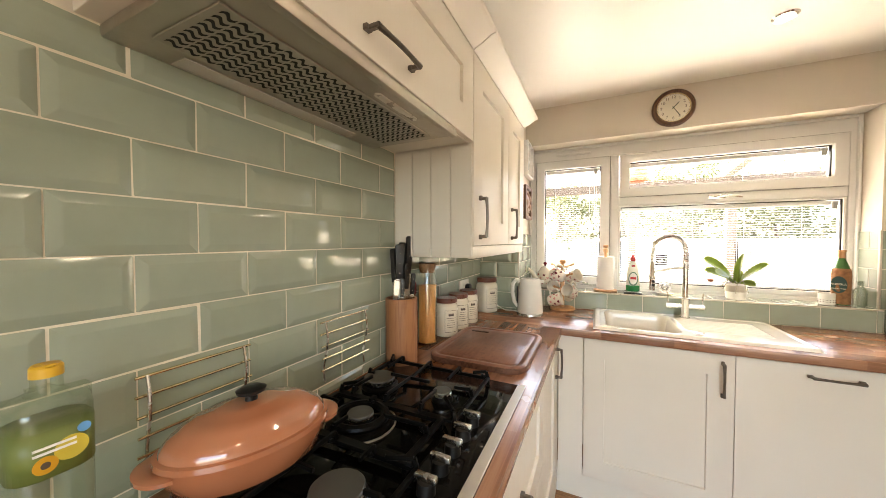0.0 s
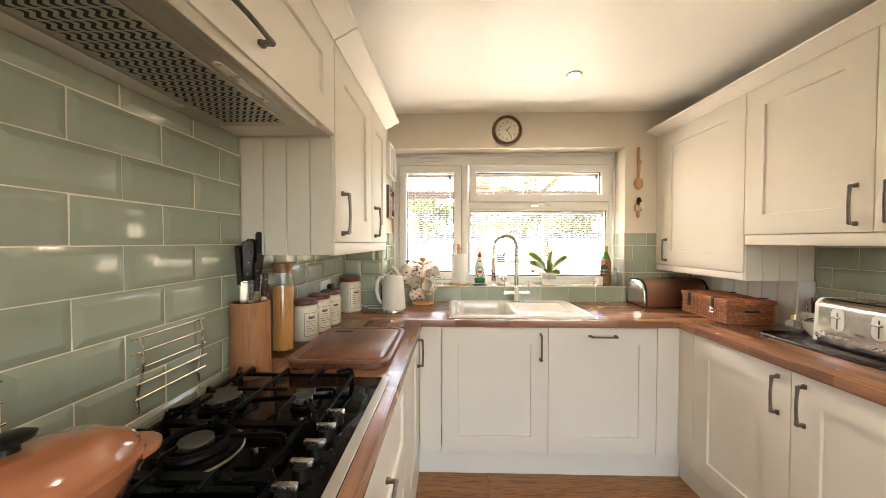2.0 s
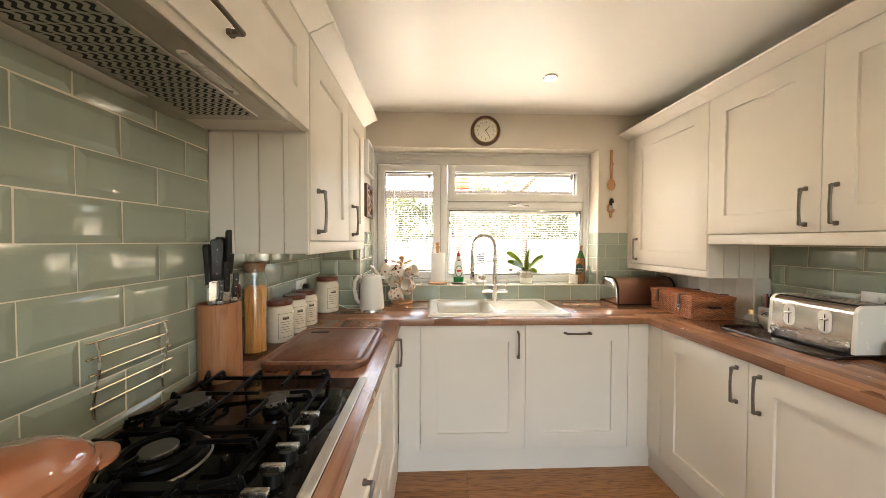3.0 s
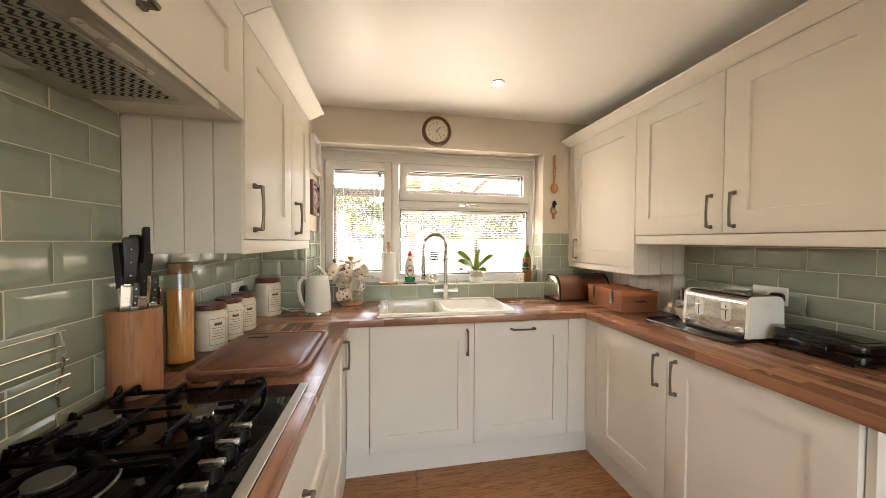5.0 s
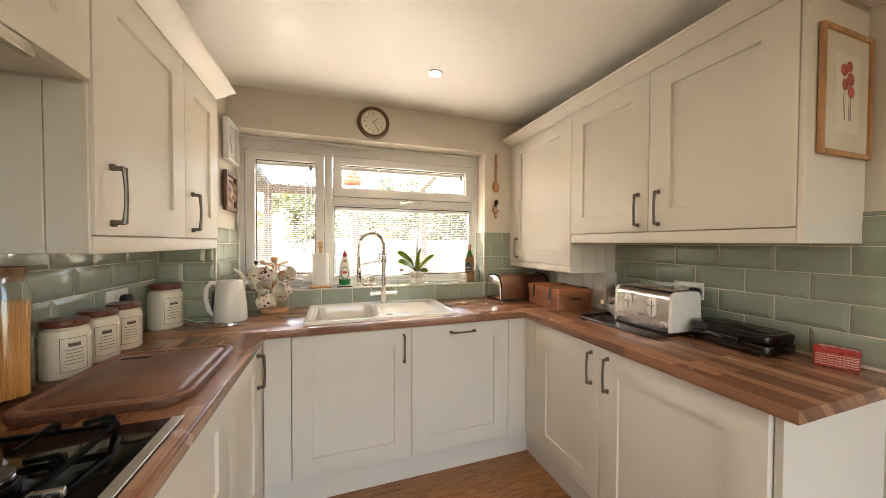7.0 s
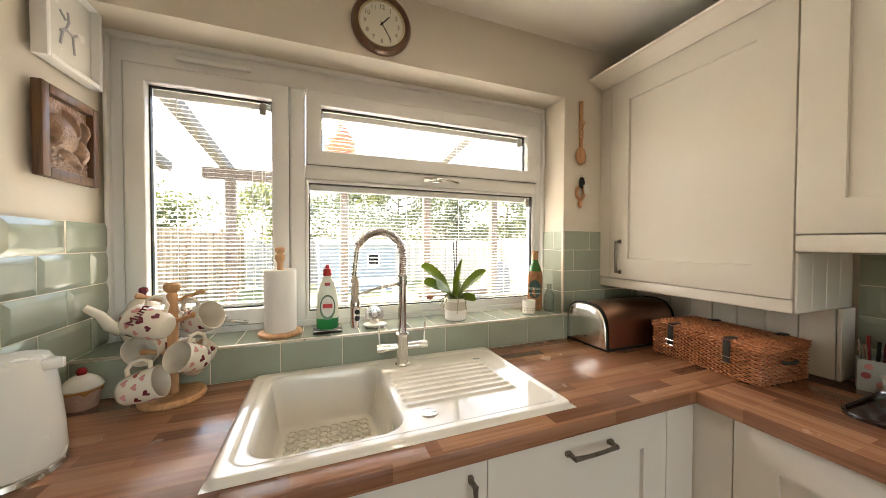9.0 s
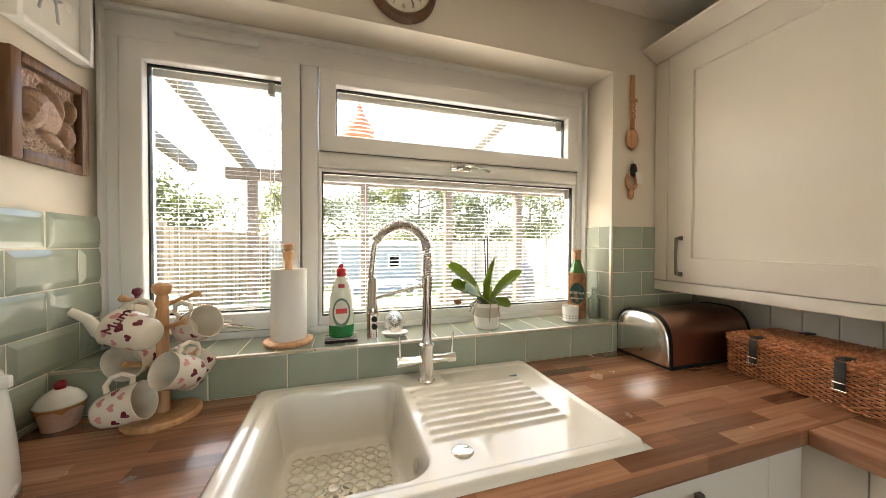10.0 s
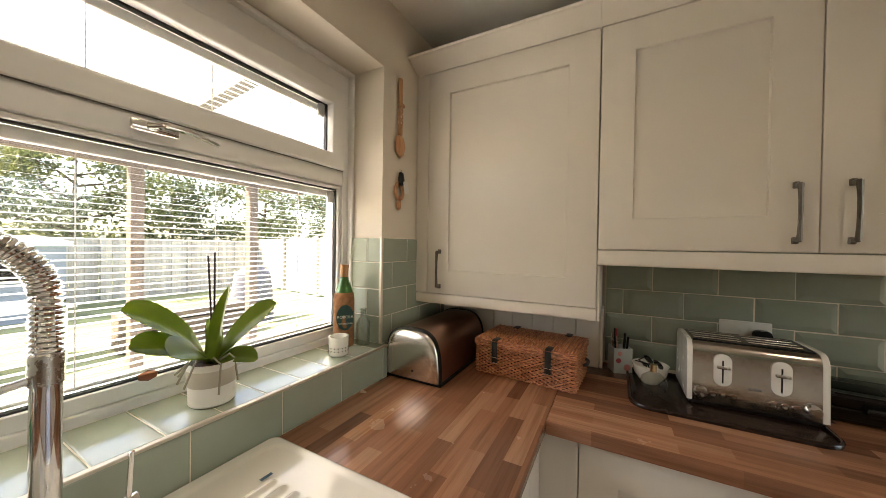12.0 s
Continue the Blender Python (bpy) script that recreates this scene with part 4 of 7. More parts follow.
def knife(x, y, rz, tilt, blade, handle, w, lean=0):
    kn = thing("kitchen_knife", 0.108 + x, -1.400 + y, TOP + 0.234, rz, "kitchen knife with riveted black handle standing in the block", "knife", "knives in the block")
    rot = Matrix.Rotation(radians(tilt), 4, "Y") @ Matrix.Rotation(radians(lean), 4, "X")
    bm = B()
    box(bm, -w / 2, w / 2, -0.0011, 0.0011, 0, blade, 0.0004, 1)
    bmesh.ops.transform(bm, matrix=rot, verts=bm.verts[:])
    part("blade", bm, M_BLADE, kn)
    part("bolster", box(B(), -w * 0.36, w * 0.36, -0.0055, 0.0055, blade - 0.004, blade + 0.008, 0.002, 2, ), M_BLADE, kn).matrix_basis = rot
    # flat riveted scales with a swelling butt
    k = handle
    left = [(-0.36, 0.006), (-0.34, 0.30), (-0.38, 0.60), (-0.44, 0.80), (-0.52, 0.93), (-0.40, 0.99)]
    right = [(0.18, 1.0), (0.42, 0.95), (0.40, 0.75), (0.34, 0.50), (0.36, 0.25), (0.36, 0.006)]
    bm = slab(B(), [(px * w, pz * k) for px, pz in (left + right)[::-1]], -0.0075, 0.0075, 0.0028, 2)
    bmesh.ops.transform(bm, matrix=rot @ Matrix.Translation((0, 0, blade + 0.002)) @ Matrix.Rotation(radians(90), 4, "X"), verts=bm.verts[:])
    hd = part("handle", bm, M_KNIFE, kn)
    for f in (0.2, 0.48, 0.76):
        part("rivet", cyl(B(), 0, 0, -0.0078, 0.0078, 0.0016, None, 12, rot @ Matrix.Translation((0, 0, blade + handle * f)) @ Matrix.Rotation(radians(90), 4, "X")), M_BLADE, hd)


M_KNIFE = plain("black_knife_handle", (0.010, 0.010, 0.010), 0.42, var=0.2, scale=20)
knife(-0.030, 0.004, 95, -3, 0.072, 0.135, 0.040)
knife(-0.008, -0.008, 38, 2, 0.086, 0.136, 0.038)
knife(-0.004, 0.030, 62, 6, 0.105, 0.150, 0.034)
knife(-0.022, 0.026, 70, 3, 0.095, 0.135, 0.030)
knife(0.022, -0.006, 60, 2, 0.050, 0.098, 0.022)
knife(0.034, 0.016, 45, 5, 0.030, 0.080, 0.018)
knife(0.016, -0.026, 35, 4, 0.024, 0.070, 0.017)

jar = thing("spaghetti_jar", 0.092, -1.160, TOP, 0, "tall glass jar of dry spaghetti with cork lid", "storage jar")
part("glass", lathe(B(), [(0, 0.001), (0.040, 0.001), (0.044, 0.006), (0.044, 0.245), (0.036, 0.268), (0.035, 0.285), (0.033, 0.285), (0.034, 0.266), (0.0418, 0.243), (0.0418, 0.010), (0, 0.007)], 40), M_CLEAR, jar)
part("cork", lathe(B(), [(0, 0.272), (0.031, 0.272), (0.037, 0.290), (0.038, 0.305), (0, 0.306)], 36), plain("cork", (0.30, 0.16, 0.08), 0.85, var=0.3, scale=60, bump_s=0.4, grain=150), jar)
bm = B()
random.seed(3)
for i in range(270):
    a, r = random.uniform(0, 6.28), 0.0385 * math.sqrt(random.random())
    x, y = r * math.cos(a), r * math.sin(a)
    tube(bm, [(x, y, 0.010), (max(-0.036, min(0.036, x + random.uniform(-0.02, 0.02))) * 0.9, y * 0.9, 0.222 + random.uniform(-0.01, 0.005))], 0.0015, 5)
tagged(part("spaghetti", bm, plain("dry_pasta", (0.86, 0.42, 0.12), 0.45), jar), kind="stuff")

jar.scale = (1.02, 1.02, 1.205)
sb = thing("sauce_bottle", 0.078, -1.262, TOP, 0, "small glass bottle of dark chilli oil with red cap", "bottle")
part("glass", lathe(B(), [(0, 0.0), (0.019, 0.0), (0.021, 0.004), (0.021, 0.165), (0.010, 0.205), (0.010, 0.25), (0, 0.25)], 28), plain("chilli_oil", (0.14, 0.035, 0.02), 0.08, coat=0.5, bump_s=0), sb)
part("cap", lathe(B(), [(0.0, 0.295), (0.013, 0.294), (0.015, 0.285), (0.0145, 0.245), (0, 0.245)], 24), plain("maroon_cap", (0.09, 0.012, 0.01), 0.3), sb)


def text_bars(parent, r, z0, z1, a0, a1, rows, seed):
    """Small printed lines on a round side, and a framed border."""
    random.seed(seed)
    bm = B()

    def patch(aa, ab, za, zb, rr):
        n = max(2, int((ab - aa) / 0.08) + 1)
        lo = [bm.verts.new((rr * math.cos(aa + (ab - aa) * i / n), rr * math.sin(aa + (ab - aa) * i / n), za)) for i in range(n + 1)]
        hi = [bm.verts.new((rr * math.cos(aa + (ab - aa) * i / n), rr * math.sin(aa + (ab - aa) * i / n), zb)) for i in range(n + 1)]
        for i in range(n):
            bm.faces.new((lo[i], lo[i + 1], hi[i + 1], hi[i]))
    t = 0.0016
    patch(a0, a1, z0, z0 + t, r)
    patch(a0, a1, z1 - t, z1, r)
    patch(a0, a0 + t / r, z0, z1, r)
    patch(a1 - t / r, a1, z0, z1, r)
    h = z1 - z0
    for k in range(rows):
        z = z1 - h * (0.16 + 0.72 * k / rows)
        big = k == 1
        ins = 0.28 if big or k == 0 else 0.12 + 0.1 * random.random()
        patch(a0 + (a1 - a0) * ins, a1 - (a1 - a0) * ins, z, z + (0.010 if big else 0.0018), r)
    return part("printed_label", bm, M_INK, parent, "sepia printed lettering in a thin border", smooth=False)


def canister(x, y, r, h, seed):
    th = thing("storage_canister", x, y, TOP, 0, "cream stoneware storage canister with dark wooden lid", "canister", "kitchen canisters")
    part("jar", lathe(B(), [(0, 0), (r * 0.93, 0), (r, 0.006), (r, h * 0.76), (r * 0.93, h * 0.83), (r * 0.84, h * 0.85), (r * 0.84, h * 0.88), (0, h * 0.88)], 44), M_CREAM, th)
    part("lid", lathe(B(), [(0, h * 0.88), (r * 0.90, h * 0.88), (r * 0.93, h * 0.90), (r * 0.93, h * 0.97), (r * 0.88, h), (0, h * 1.005)], 44), plain("mahogany_lid", (0.13, 0.035, 0.018), 0.35, var=0.3, scale=20), th)
    text_bars(th, r + 0.0006, h * 0.12, h * 0.70, radians(-72), radians(-8), 7, seed)


canister(0.104, -0.980, 0.0585, 0.185, 1)
canister(0.108, -0.832, 0.057, 0.185, 2)
canister(0.112, -0.690, 0.057, 0.185, 3)
canister(0.122, -0.368, 0.072, 0.224, 4)

board = thing("cutting_board", 0.372, -1.105, TOP, 0, "dark worn wooden cutting board with juice groove", "cutting board")
bm = slab(B(), rounded(0.385, 0.475, 0.065, 8), 0.0005, 0.0215, 0.003, 2)
part("board", bm, M_WALNUT, board)
M_GROOVE = plain("groove_dark_wood", (0.045, 0.018, 0.01), 0.6)


def worn_face():
    """Oiled hardwood rubbed pale by use, with many fine knife cuts."""
    m, t, b = nodes_of("worn_board_face")
    v = coords(t, (9, 1.4, 9))
    g = noise_tex(t, v, 4.0, 6, 0.7)
    base = ramp(t, g, [(0.25, (0.10, 0.034, 0.019)), (0.5, (0.20, 0.078, 0.045)), (0.75, (0.29, 0.125, 0.075))])
    worn = ramp(t, noise_tex(t, coords(t), 5.0, 5, 0.7), [(0.40, (0, 0, 0)), (0.68, (0.5, 0.5, 0.5))])
    col = mixc(t, worn, base, (0.30, 0.17, 0.115))
    cuts = None
    for ang, sc in ((25, 60.0), (-40, 75.0), (80, 55.0)):
        tc = t.nodes.new("ShaderNodeTexCoord")
        mp = t.nodes.new("ShaderNodeMapping")
        mp.inputs["Rotation"].default_value = (0, 0, radians(ang))
        mp.inputs["Scale"].default_value = (1.0, 14.0, 1.0)
        link(t, tc.outputs["Object"], mp.inputs["Vector"])
        c = ramp(t, noise_tex(t, mp.outputs["Vector"], sc / 8, 5, 0.75), [(0.60, (0, 0, 0)), (0.66, (1, 1, 1))])
        cuts = c if cuts is None else mixc(t, 1.0, cuts, c, "LIGHTEN")
    half = mixc(t, 0.75, (0, 0, 0), cuts)
    link(t, mixc(t, half, col, (0.06, 0.024, 0.015)), b.inputs["Base Color"])
    b.inputs["Roughness"].default_value = 0.36
    bump(t, b, cuts, 0.25, -0.0008)
    return m


M_WORN = worn_face()
# the groove is cut into the top: a rim, a hollow, and the cutting face inside it
bm = B()
loops = []
for ins, z in ((0.0, 0.022), (0.004, 0.026), (0.022, 0.0262), (0.0245, 0.0235), (0.030, 0.0222), (0.0355, 0.0235), (0.038, 0.0262)):
    loops.append([bm.verts.new((x, y, z)) for x, y in rounded(0.385 - 2 * ins, 0.475 - 2 * ins, 0.065 - ins, 8)])
for p, q in zip(loops, loops[1:]):
    for k in range(len(p)):
        l = (k + 1) % len(p)
        bm.faces.new((p[k], p[l], q[l], q[k]))
bm.faces.new(loops[-1])
bmesh.ops.recalc_face_normals(bm, faces=bm.faces[:])
if bm.faces[-1].normal.z < 0:
    bmesh.ops.reverse_faces(bm, faces=bm.faces[:])
part("cutting_face", bm, M_WORN, board, "worn cutting face inside a juice groove", angle=50)
part("grip_slot", slab(B(), [(x - 0.095, y + 0.150) for x, y in rounded(0.085, 0.020, 0.0095)], 0.0258, 0.0270), M_GROOVE, board)

M_KETTLE = plain("white_plastic", (0.78, 0.76, 0.70), 0.22, var=0.02, bump_s=0.01)
kt = thing("electric_kettle", 0.410, -0.372, TOP, 0, "white plastic cordless electric kettle on its base", "kettle")
part("base", lathe(B(), [(0, 0), (0.078, 0), (0.080, 0.004), (0.078, 0.014), (0.074, 0.017), (0, 0.017)], 44), M_STEEL, kt)
part("body", lathe(B(), [(0, 0.018), (0.077, 0.018), (0.079, 0.026), (0.076, 0.09), (0.070, 0.16), (0.062, 0.222), (0.056, 0.232), (0, 0.236)], 48), M_KETTLE, kt)
bm = B()
tube(bm, [(-0.058, -0.010, 0.215), (-0.085, -0.014, 0.222), (-0.105, -0.018, 0.195), (-0.108, -0.018, 0.14), (-0.096, -0.016, 0.08), (-0.074, -0.012, 0.052)], 0.0125, 12)
part("handle", bm, M_KETTLE, kt)
bm = B()
slab(bm, [(0.048, -0.022), (0.086, -0.004), (0.086, 0.004), (0.048, 0.022)], 0.205, 0.226, 0.003)
part("spout", bm, M_KETTLE, kt)
part("water_gauge", box(B(), -0.0795, -0.0745, -0.022, -0.006, 0.07, 0.18, 0.002), M_BLACK, kt)
part("flex", tube(B(), [(-0.07, 0.03, 0.006), (-0.12, 0.055, 0.006), (-0.17, 0.045, 0.006), (-0.22, 0.07, 0.02), (-0.26, 0.06, 0.05)], 0.0032, 8), M_KETTLE, kt)

M_HEART = [plain("heart_plum", (0.16, 0.025, 0.04), 0.25), plain("heart_pink", (0.62, 0.28, 0.27), 0.25), plain("heart_rose", (0.40, 0.10, 0.12), 0.25)]
M_BISCUIT = plain("pink_biscuit_ceramic", (0.62, 0.42, 0.34), 0.25, coat=0.3)
cc = thing("cupcake_jar", 0.366, -0.075, TOP, 0, "ceramic cupcake jar with white icing lid and red cherry", "jar")
bm = B()
lathe(bm, [(0, 0), (0.031, 0), (0.040, 0.052), (0.0, 0.052)], 48)
for v in bm.verts:
    a = math.atan2(v.co.y, v.co.x)
    r = math.hypot(v.co.x, v.co.y)
    if r > 0.01:
        k = 1 + 0.03 * math.cos(24 * a)
        v.co.x, v.co.y = v.co.x * k, v.co.y * k
part("case", bm, M_BISCUIT, cc)
bm = B()
lathe(bm, [(0, 0.050), (0.0415, 0.049), (0.0445, 0.054), (0.0435, 0.061), (0, 0.062)], 56)
for v in bm.verts:
    if v.co.z < 0.0535:
        v.co.z -= 0.006 * max(0.0, math.sin(5 * math.atan2(v.co.y, v.co.x)) + 0.4 * math.sin(11 * math.atan2(v.co.y, v.co.x)))
part("glaze", bm, plain("toffee_glaze", (0.50, 0.25, 0.09), 0.2, coat=0.5), cc, "dripping toffee glaze")
random.seed(15)
for k in range(16):
    a, f = random.uniform(0, 6.28), random.uniform(0.25, 0.9)
    sp_ = part("sprinkle", box(B(), -0.0024, 0.0024, -0.0009, 0.0009, -0.0009, 0.0009, 0.0006, 1), (M_HEART[1], M_HEART[2], M_KETTLE)[k % 3], cc)
    sp_.location = (0.040 * f * math.cos(a), 0.040 * f * math.sin(a), 0.0945 - 0.034 * f ** 2)
    sp_.rotation_euler = (0, 0.6 * f, a + random.uniform(-1, 1))
part("icing", lathe(B(), [(0, 0.052), (0.043, 0.052), (0.045, 0.060), (0.038, 0.074), (0.028, 0.084), (0.014, 0.092), (0, 0.093)], 40), M_PLATE, cc)
part("cherry", lathe(B(), [(0, 0.090), (0.009, 0.092), (0.012, 0.101), (0.008, 0.110), (0, 0.112)], 24), plain("cherry_red", (0.25, 0.012, 0.015), 0.15), cc)

# ---- mugs ----
M_MUG = plain("cream_pottery", (0.76, 0.69, 0.58), 0.14, var=0.03, bump_s=0.0, coat=0.4)
HEART = []
for k in range(18):
    a = 2 * math.pi * k / 18
    HEART.append((0.062 * 16 * math.sin(a) ** 3, 0.062 * (13 * math.cos(a) - 5 * math.cos(2 * a) - 2 * math.cos(3 * a) - math.cos(4 * a))))


def hearts(parent, radius_at, z0, z1, seed, n):
    """Printed hearts in three colours that follow a round side."""
    random.seed(seed)
    bms = [B() for _ in M_HEART]
    rows = max(2, round((z1 - z0) / 0.022))
    for r in range(rows):
        for k in range(n):
            z = z0 + (z1 - z0) * (r + 0.5) / rows + random.uniform(-0.003, 0.003)
            a = 2 * math.pi * (k + 0.5 * (r % 2)) / n + random.uniform(-0.1, 0.1)
            bm = bms[random.randrange(3)]
            s = random.uniform(0.0080, 0.0105)
            tilt = random.uniform(-0.5, 0.5)
            vs = []
            for hx, hy in HEART:
                u = s * (hx * math.cos(tilt) - hy * math.sin(tilt))
                v = s * (hx * math.sin(tilt) + hy * math.cos(tilt))
                rr = radius_at(z + v) + 0.0005
                vs.append(bm.verts.new((rr * math.cos(a + u / rr), rr * math.sin(a + u / rr), z + v)))
            bm.faces.new(vs)
    for bm, m in zip(bms, M_HEART):
        if bm.faces:
            tagged(part("printed_hearts", bm, m, parent, "printed hearts", smooth=False), kind="stuff")
        else:
            bm.free()


MUG_PROF = [(0, 0.003), (0.026, 0.0), (0.030, 0.002), (0.036, 0.012), (0.0405, 0.035), (0.0425, 0.065), (0.0435, 0.090), (0.0422, 0.0905), (0.0405, 0.088), (0.0395, 0.065), (0.0375, 0.035), (0.030, 0.012), (0, 0.008)]


def mug_r(z):
    z = max(0.002, min(0.09, z))
    for (r0, a), (r1, b) in zip(MUG_PROF[2:6], MUG_PROF[3:7]):
        if a <= z <= b:
            return r0 + (r1 - r0) * (z - a) / (b - a)
    return 0.0435


def mug(name="mug"):
    th = thing(name, 0, 0, 0, 0, "cream pottery mug with printed hearts hanging on a mug tree", "mug", "mugs on the tree")
    cup = part("cup", lathe(B(), MUG_PROF, 40), M_MUG, th)
    hearts(cup, mug_r, 0.014, 0.084, 5, 7)
    bm = B()
    tube(bm, [(0.040, 0, 0.075), (0.058, 0, 0.080), (0.070, 0, 0.066), (0.070, 0, 0.042), (0.056, 0, 0.026), (0.037, 0, 0.024)], 0.0058, 10)
    part("handle", bm, M_MUG, th)
    return th


TX, TY = 0.580, -0.098
tree = thing("mug_tree", TX, TY, TOP, 0, "turned beech mug tree on a round base", "mug tree")
part("base", lathe(B(), [(0, 0), (0.078, 0), (0.081, 0.005), (0.080, 0.012), (0.074, 0.017), (0, 0.017)], 44), M_BEECH, tree)
part("pole", lathe(B(), [(0, 0.017), (0.0135, 0.017), (0.0135, 0.305), (0.012, 0.312), (0.017, 0.318), (0.022, 0.327), (0.021, 0.337), (0.014, 0.343), (0, 0.344)], 28), M_BEECH, tree)
# arms: direction in degrees, height; each carries a mug by its handle
ARMS = [(200, 0.285, 22, 38, 15), (20, 0.285, 40, -60, 40), (255, 0.235, 10, 55, 120), (330, 0.225, 25, 62, -35), (230, 0.135, 0, 80, 10), (20, 0.130, -15, 60, 60)]
for az, z, *_ in ARMS:
    d = Vector((math.cos(radians(az)), math.sin(radians(az)), 0.35)).normalized()
    bm = B()
    p = Vector((0, 0, z))
    tube(bm, [p + d * k for k in (0.008, 0.05, 0.066, 0.072, 0.080, 0.084)], 0.0075, 12, taper=[0.8, 0.8, 0.8, 1.15, 1.15, 0.6])
    part("arm", bm, M_BEECH, tree)
first = mug()
# where each mug's middle hangs: offset from the pole, the way its mouth points, the way its handle points
HANG = [((-0.023, -0.068, 0.239), (-0.924, 0.290, 0.251), (0.339, 0.150, 0.929)), ((0.066, 0.010, 0.227), (0.784, -0.496, 0.374), (-0.470, -0.208, 0.858)),
        ((-0.052, -0.006, 0.165), (-0.124, -0.987, -0.100), (0.263, 0.116, 0.958)), ((0.055, -0.040, 0.126), (-0.450, -0.797, 0.402), (0.263, 0.116, 0.958)),
        ((-0.040, -0.082, 0.074), (0.963, -0.068, 0.262), (0.091, 0.040, 0.995)), ((0.042, 0.045, 0.098), (0.30, 0.75, 0.60), (-0.70, -0.39, 0.60))]


def hung(off, mouth, grip):
    """The pose of a mug by its middle, its axis and the side of its handle."""
    zz = Vector(mouth).normalized()
    xx = (Vector(grip) - zz * zz.dot(Vector(grip))).normalized()
    m = Matrix((xx, zz.cross(xx), zz)).transposed().to_4x4()
    return Matrix.Translation(Vector((TX, TY, TOP)) + Vector(off)) @ m @ Matrix.Translation((0, 0, -0.045))


first.matrix_basis = hung(*HANG[0])
for h_ in HANG[1:]:
    copy_thing(first, hung(*h_))


def flat_text(name, body, size, mat, parent, m, extrude=0.0004):
    """Lettering turned into a mesh part."""
    cu = bpy.data.curves.new(name, "FONT")
    cu.body, cu.size, cu.extrude, cu.align_x, cu.align_y = body, size, extrude, "CENTER", "CENTER"
    tmp = bpy.data.objects.new("lettering", cu)
    scene.collection.objects.link(tmp)
    me = bpy.data.meshes.new_from_object(tmp.evaluated_get(bpy.context.evaluated_depsgraph_get()))
    bpy.data.objects.remove(tmp)
    bpy.data.curves.remove(cu)
    me.materials.clear()
    me.materials.append(mat)
    ob = new(name, me)
    ob.parent, ob.matrix_basis = parent, m
    return ob


to_room = first.matrix_basis.to_3x3().inverted() @ Vector((0.50, -0.80, 0.35))
MUM_TURN = math.atan2(to_room.y, to_room.x)
flat_text("lettering", "Mum", 0.029, M_HEART[0], first, Matrix.Rotation(MUM_TURN + radians(90), 4, "Z") @ Matrix.Translation((0, -0.0425, 0.060)) @ Matrix.Rotation(radians(90), 4, "X"), 0.0018)

pot = thing("teapot", 0.440, 0.082, SILL + 0.001, 207, "cream pottery teapot with printed hearts on the tiled sill", "teapot")
TP = [(0, 0), (0.038, 0), (0.042, 0.004), (0.060, 0.045), (0.064, 0.075), (0.056, 0.108), (0.040, 0.128), (0.038, 0.132), (0, 0.132)]
body = part("body", lathe(B(), TP, 44), M_MUG, pot)
hearts(body, lambda z: 0.0645 - 0.25 * abs(z - 0.072), 0.025, 0.105, 8, 8)
tl = part("lid", lathe(B(), [(0, 0.160), (0.012, 0.158), (0.030, 0.148), (0.040, 0.136), (0.041, 0.132), (0, 0.132)], 36), M_MUG, pot)
part("knob", lathe(B(), [(0, 0.158), (0.007, 0.160), (0.006, 0.167), (0.013, 0.176), (0.011, 0.188), (0, 0.192)], 24), M_HEART[0], tl)
bm = B()
tube(bm, [(0.052, 0, 0.060), (0.080, 0, 0.078), (0.100, 0, 0.115), (0.132, 0, 0.142)], 0.018, 14, taper=[1.2, 1.0, 0.75, 0.62])
part("spout", bm, M_MUG, pot)
bm = B()
tube(bm, [(-0.052, 0, 0.105), (-0.085, 0, 0.112), (-0.098, 0, 0.085), (-0.086, 0, 0.052), (-0.058, 0, 0.035)], 0.0065, 10)
part("handle", bm, M_MUG, pot)

# ---- on the sill ----
pt = thing("paper_towel_holder", 0.848, 0.062, SILL + 0.001, 0, "beech kitchen roll holder with a full white roll", "towel holder")
part("base", lathe(B(), [(0, 0), (0.072, 0), (0.075, 0.005), (0.074, 0.011), (0.068, 0.014), (0, 0.014)], 44), M_BEECH, pt)
part("pole", lathe(B(), [(0, 0.235), (0.011, 0.235), (0.010, 0.262), (0.0165, 0.278), (0.017, 0.292), (0.010, 0.300), (0.016, 0.306), (0.017, 0.318), (0.009, 0.323), (0, 0.324)], 28), M_BEECH, pt)
roll = plain("paper_towel", (0.83, 0.81, 0.77), 0.95, var=0.02, bump_s=0.5, grain=140)
part("paper_roll", lathe(B(), [(0.02, 0.015), (0.053, 0.015), (0.0545, 0.018), (0.0545, 0.237), (0.052, 0.240), (0.012, 0.238)], 48), roll, pt)

wb = thing("washing_up_bottle", 1.012, 0.040, SILL + 0.012, 0, "clear washing-up liquid bottle, third full of green liquid, red cap", "bottle")
part("bottle", lathe(B(), [(0, 0), (0.034, 0), (0.039, 0.006), (0.040, 0.07), (0.037, 0.13), (0.026, 0.175), (0.016, 0.195), (0.014, 0.202), (0, 0.202)], 40, 1.0, 0.62), plain("clear_pale_plastic", (0.74, 0.77, 0.66), 0.10, bump_s=0, coat=0.6), wb)
part("liquid", lathe(B(), [(0, 0.001), (0.0345, 0.001), (0.0397, 0.006), (0.0405, 0.042), (0, 0.043)], 40, 1.0, 0.63), plain("green_detergent", (0.01, 0.22, 0.06), 0.06, bump_s=0, coat=0.5), wb)
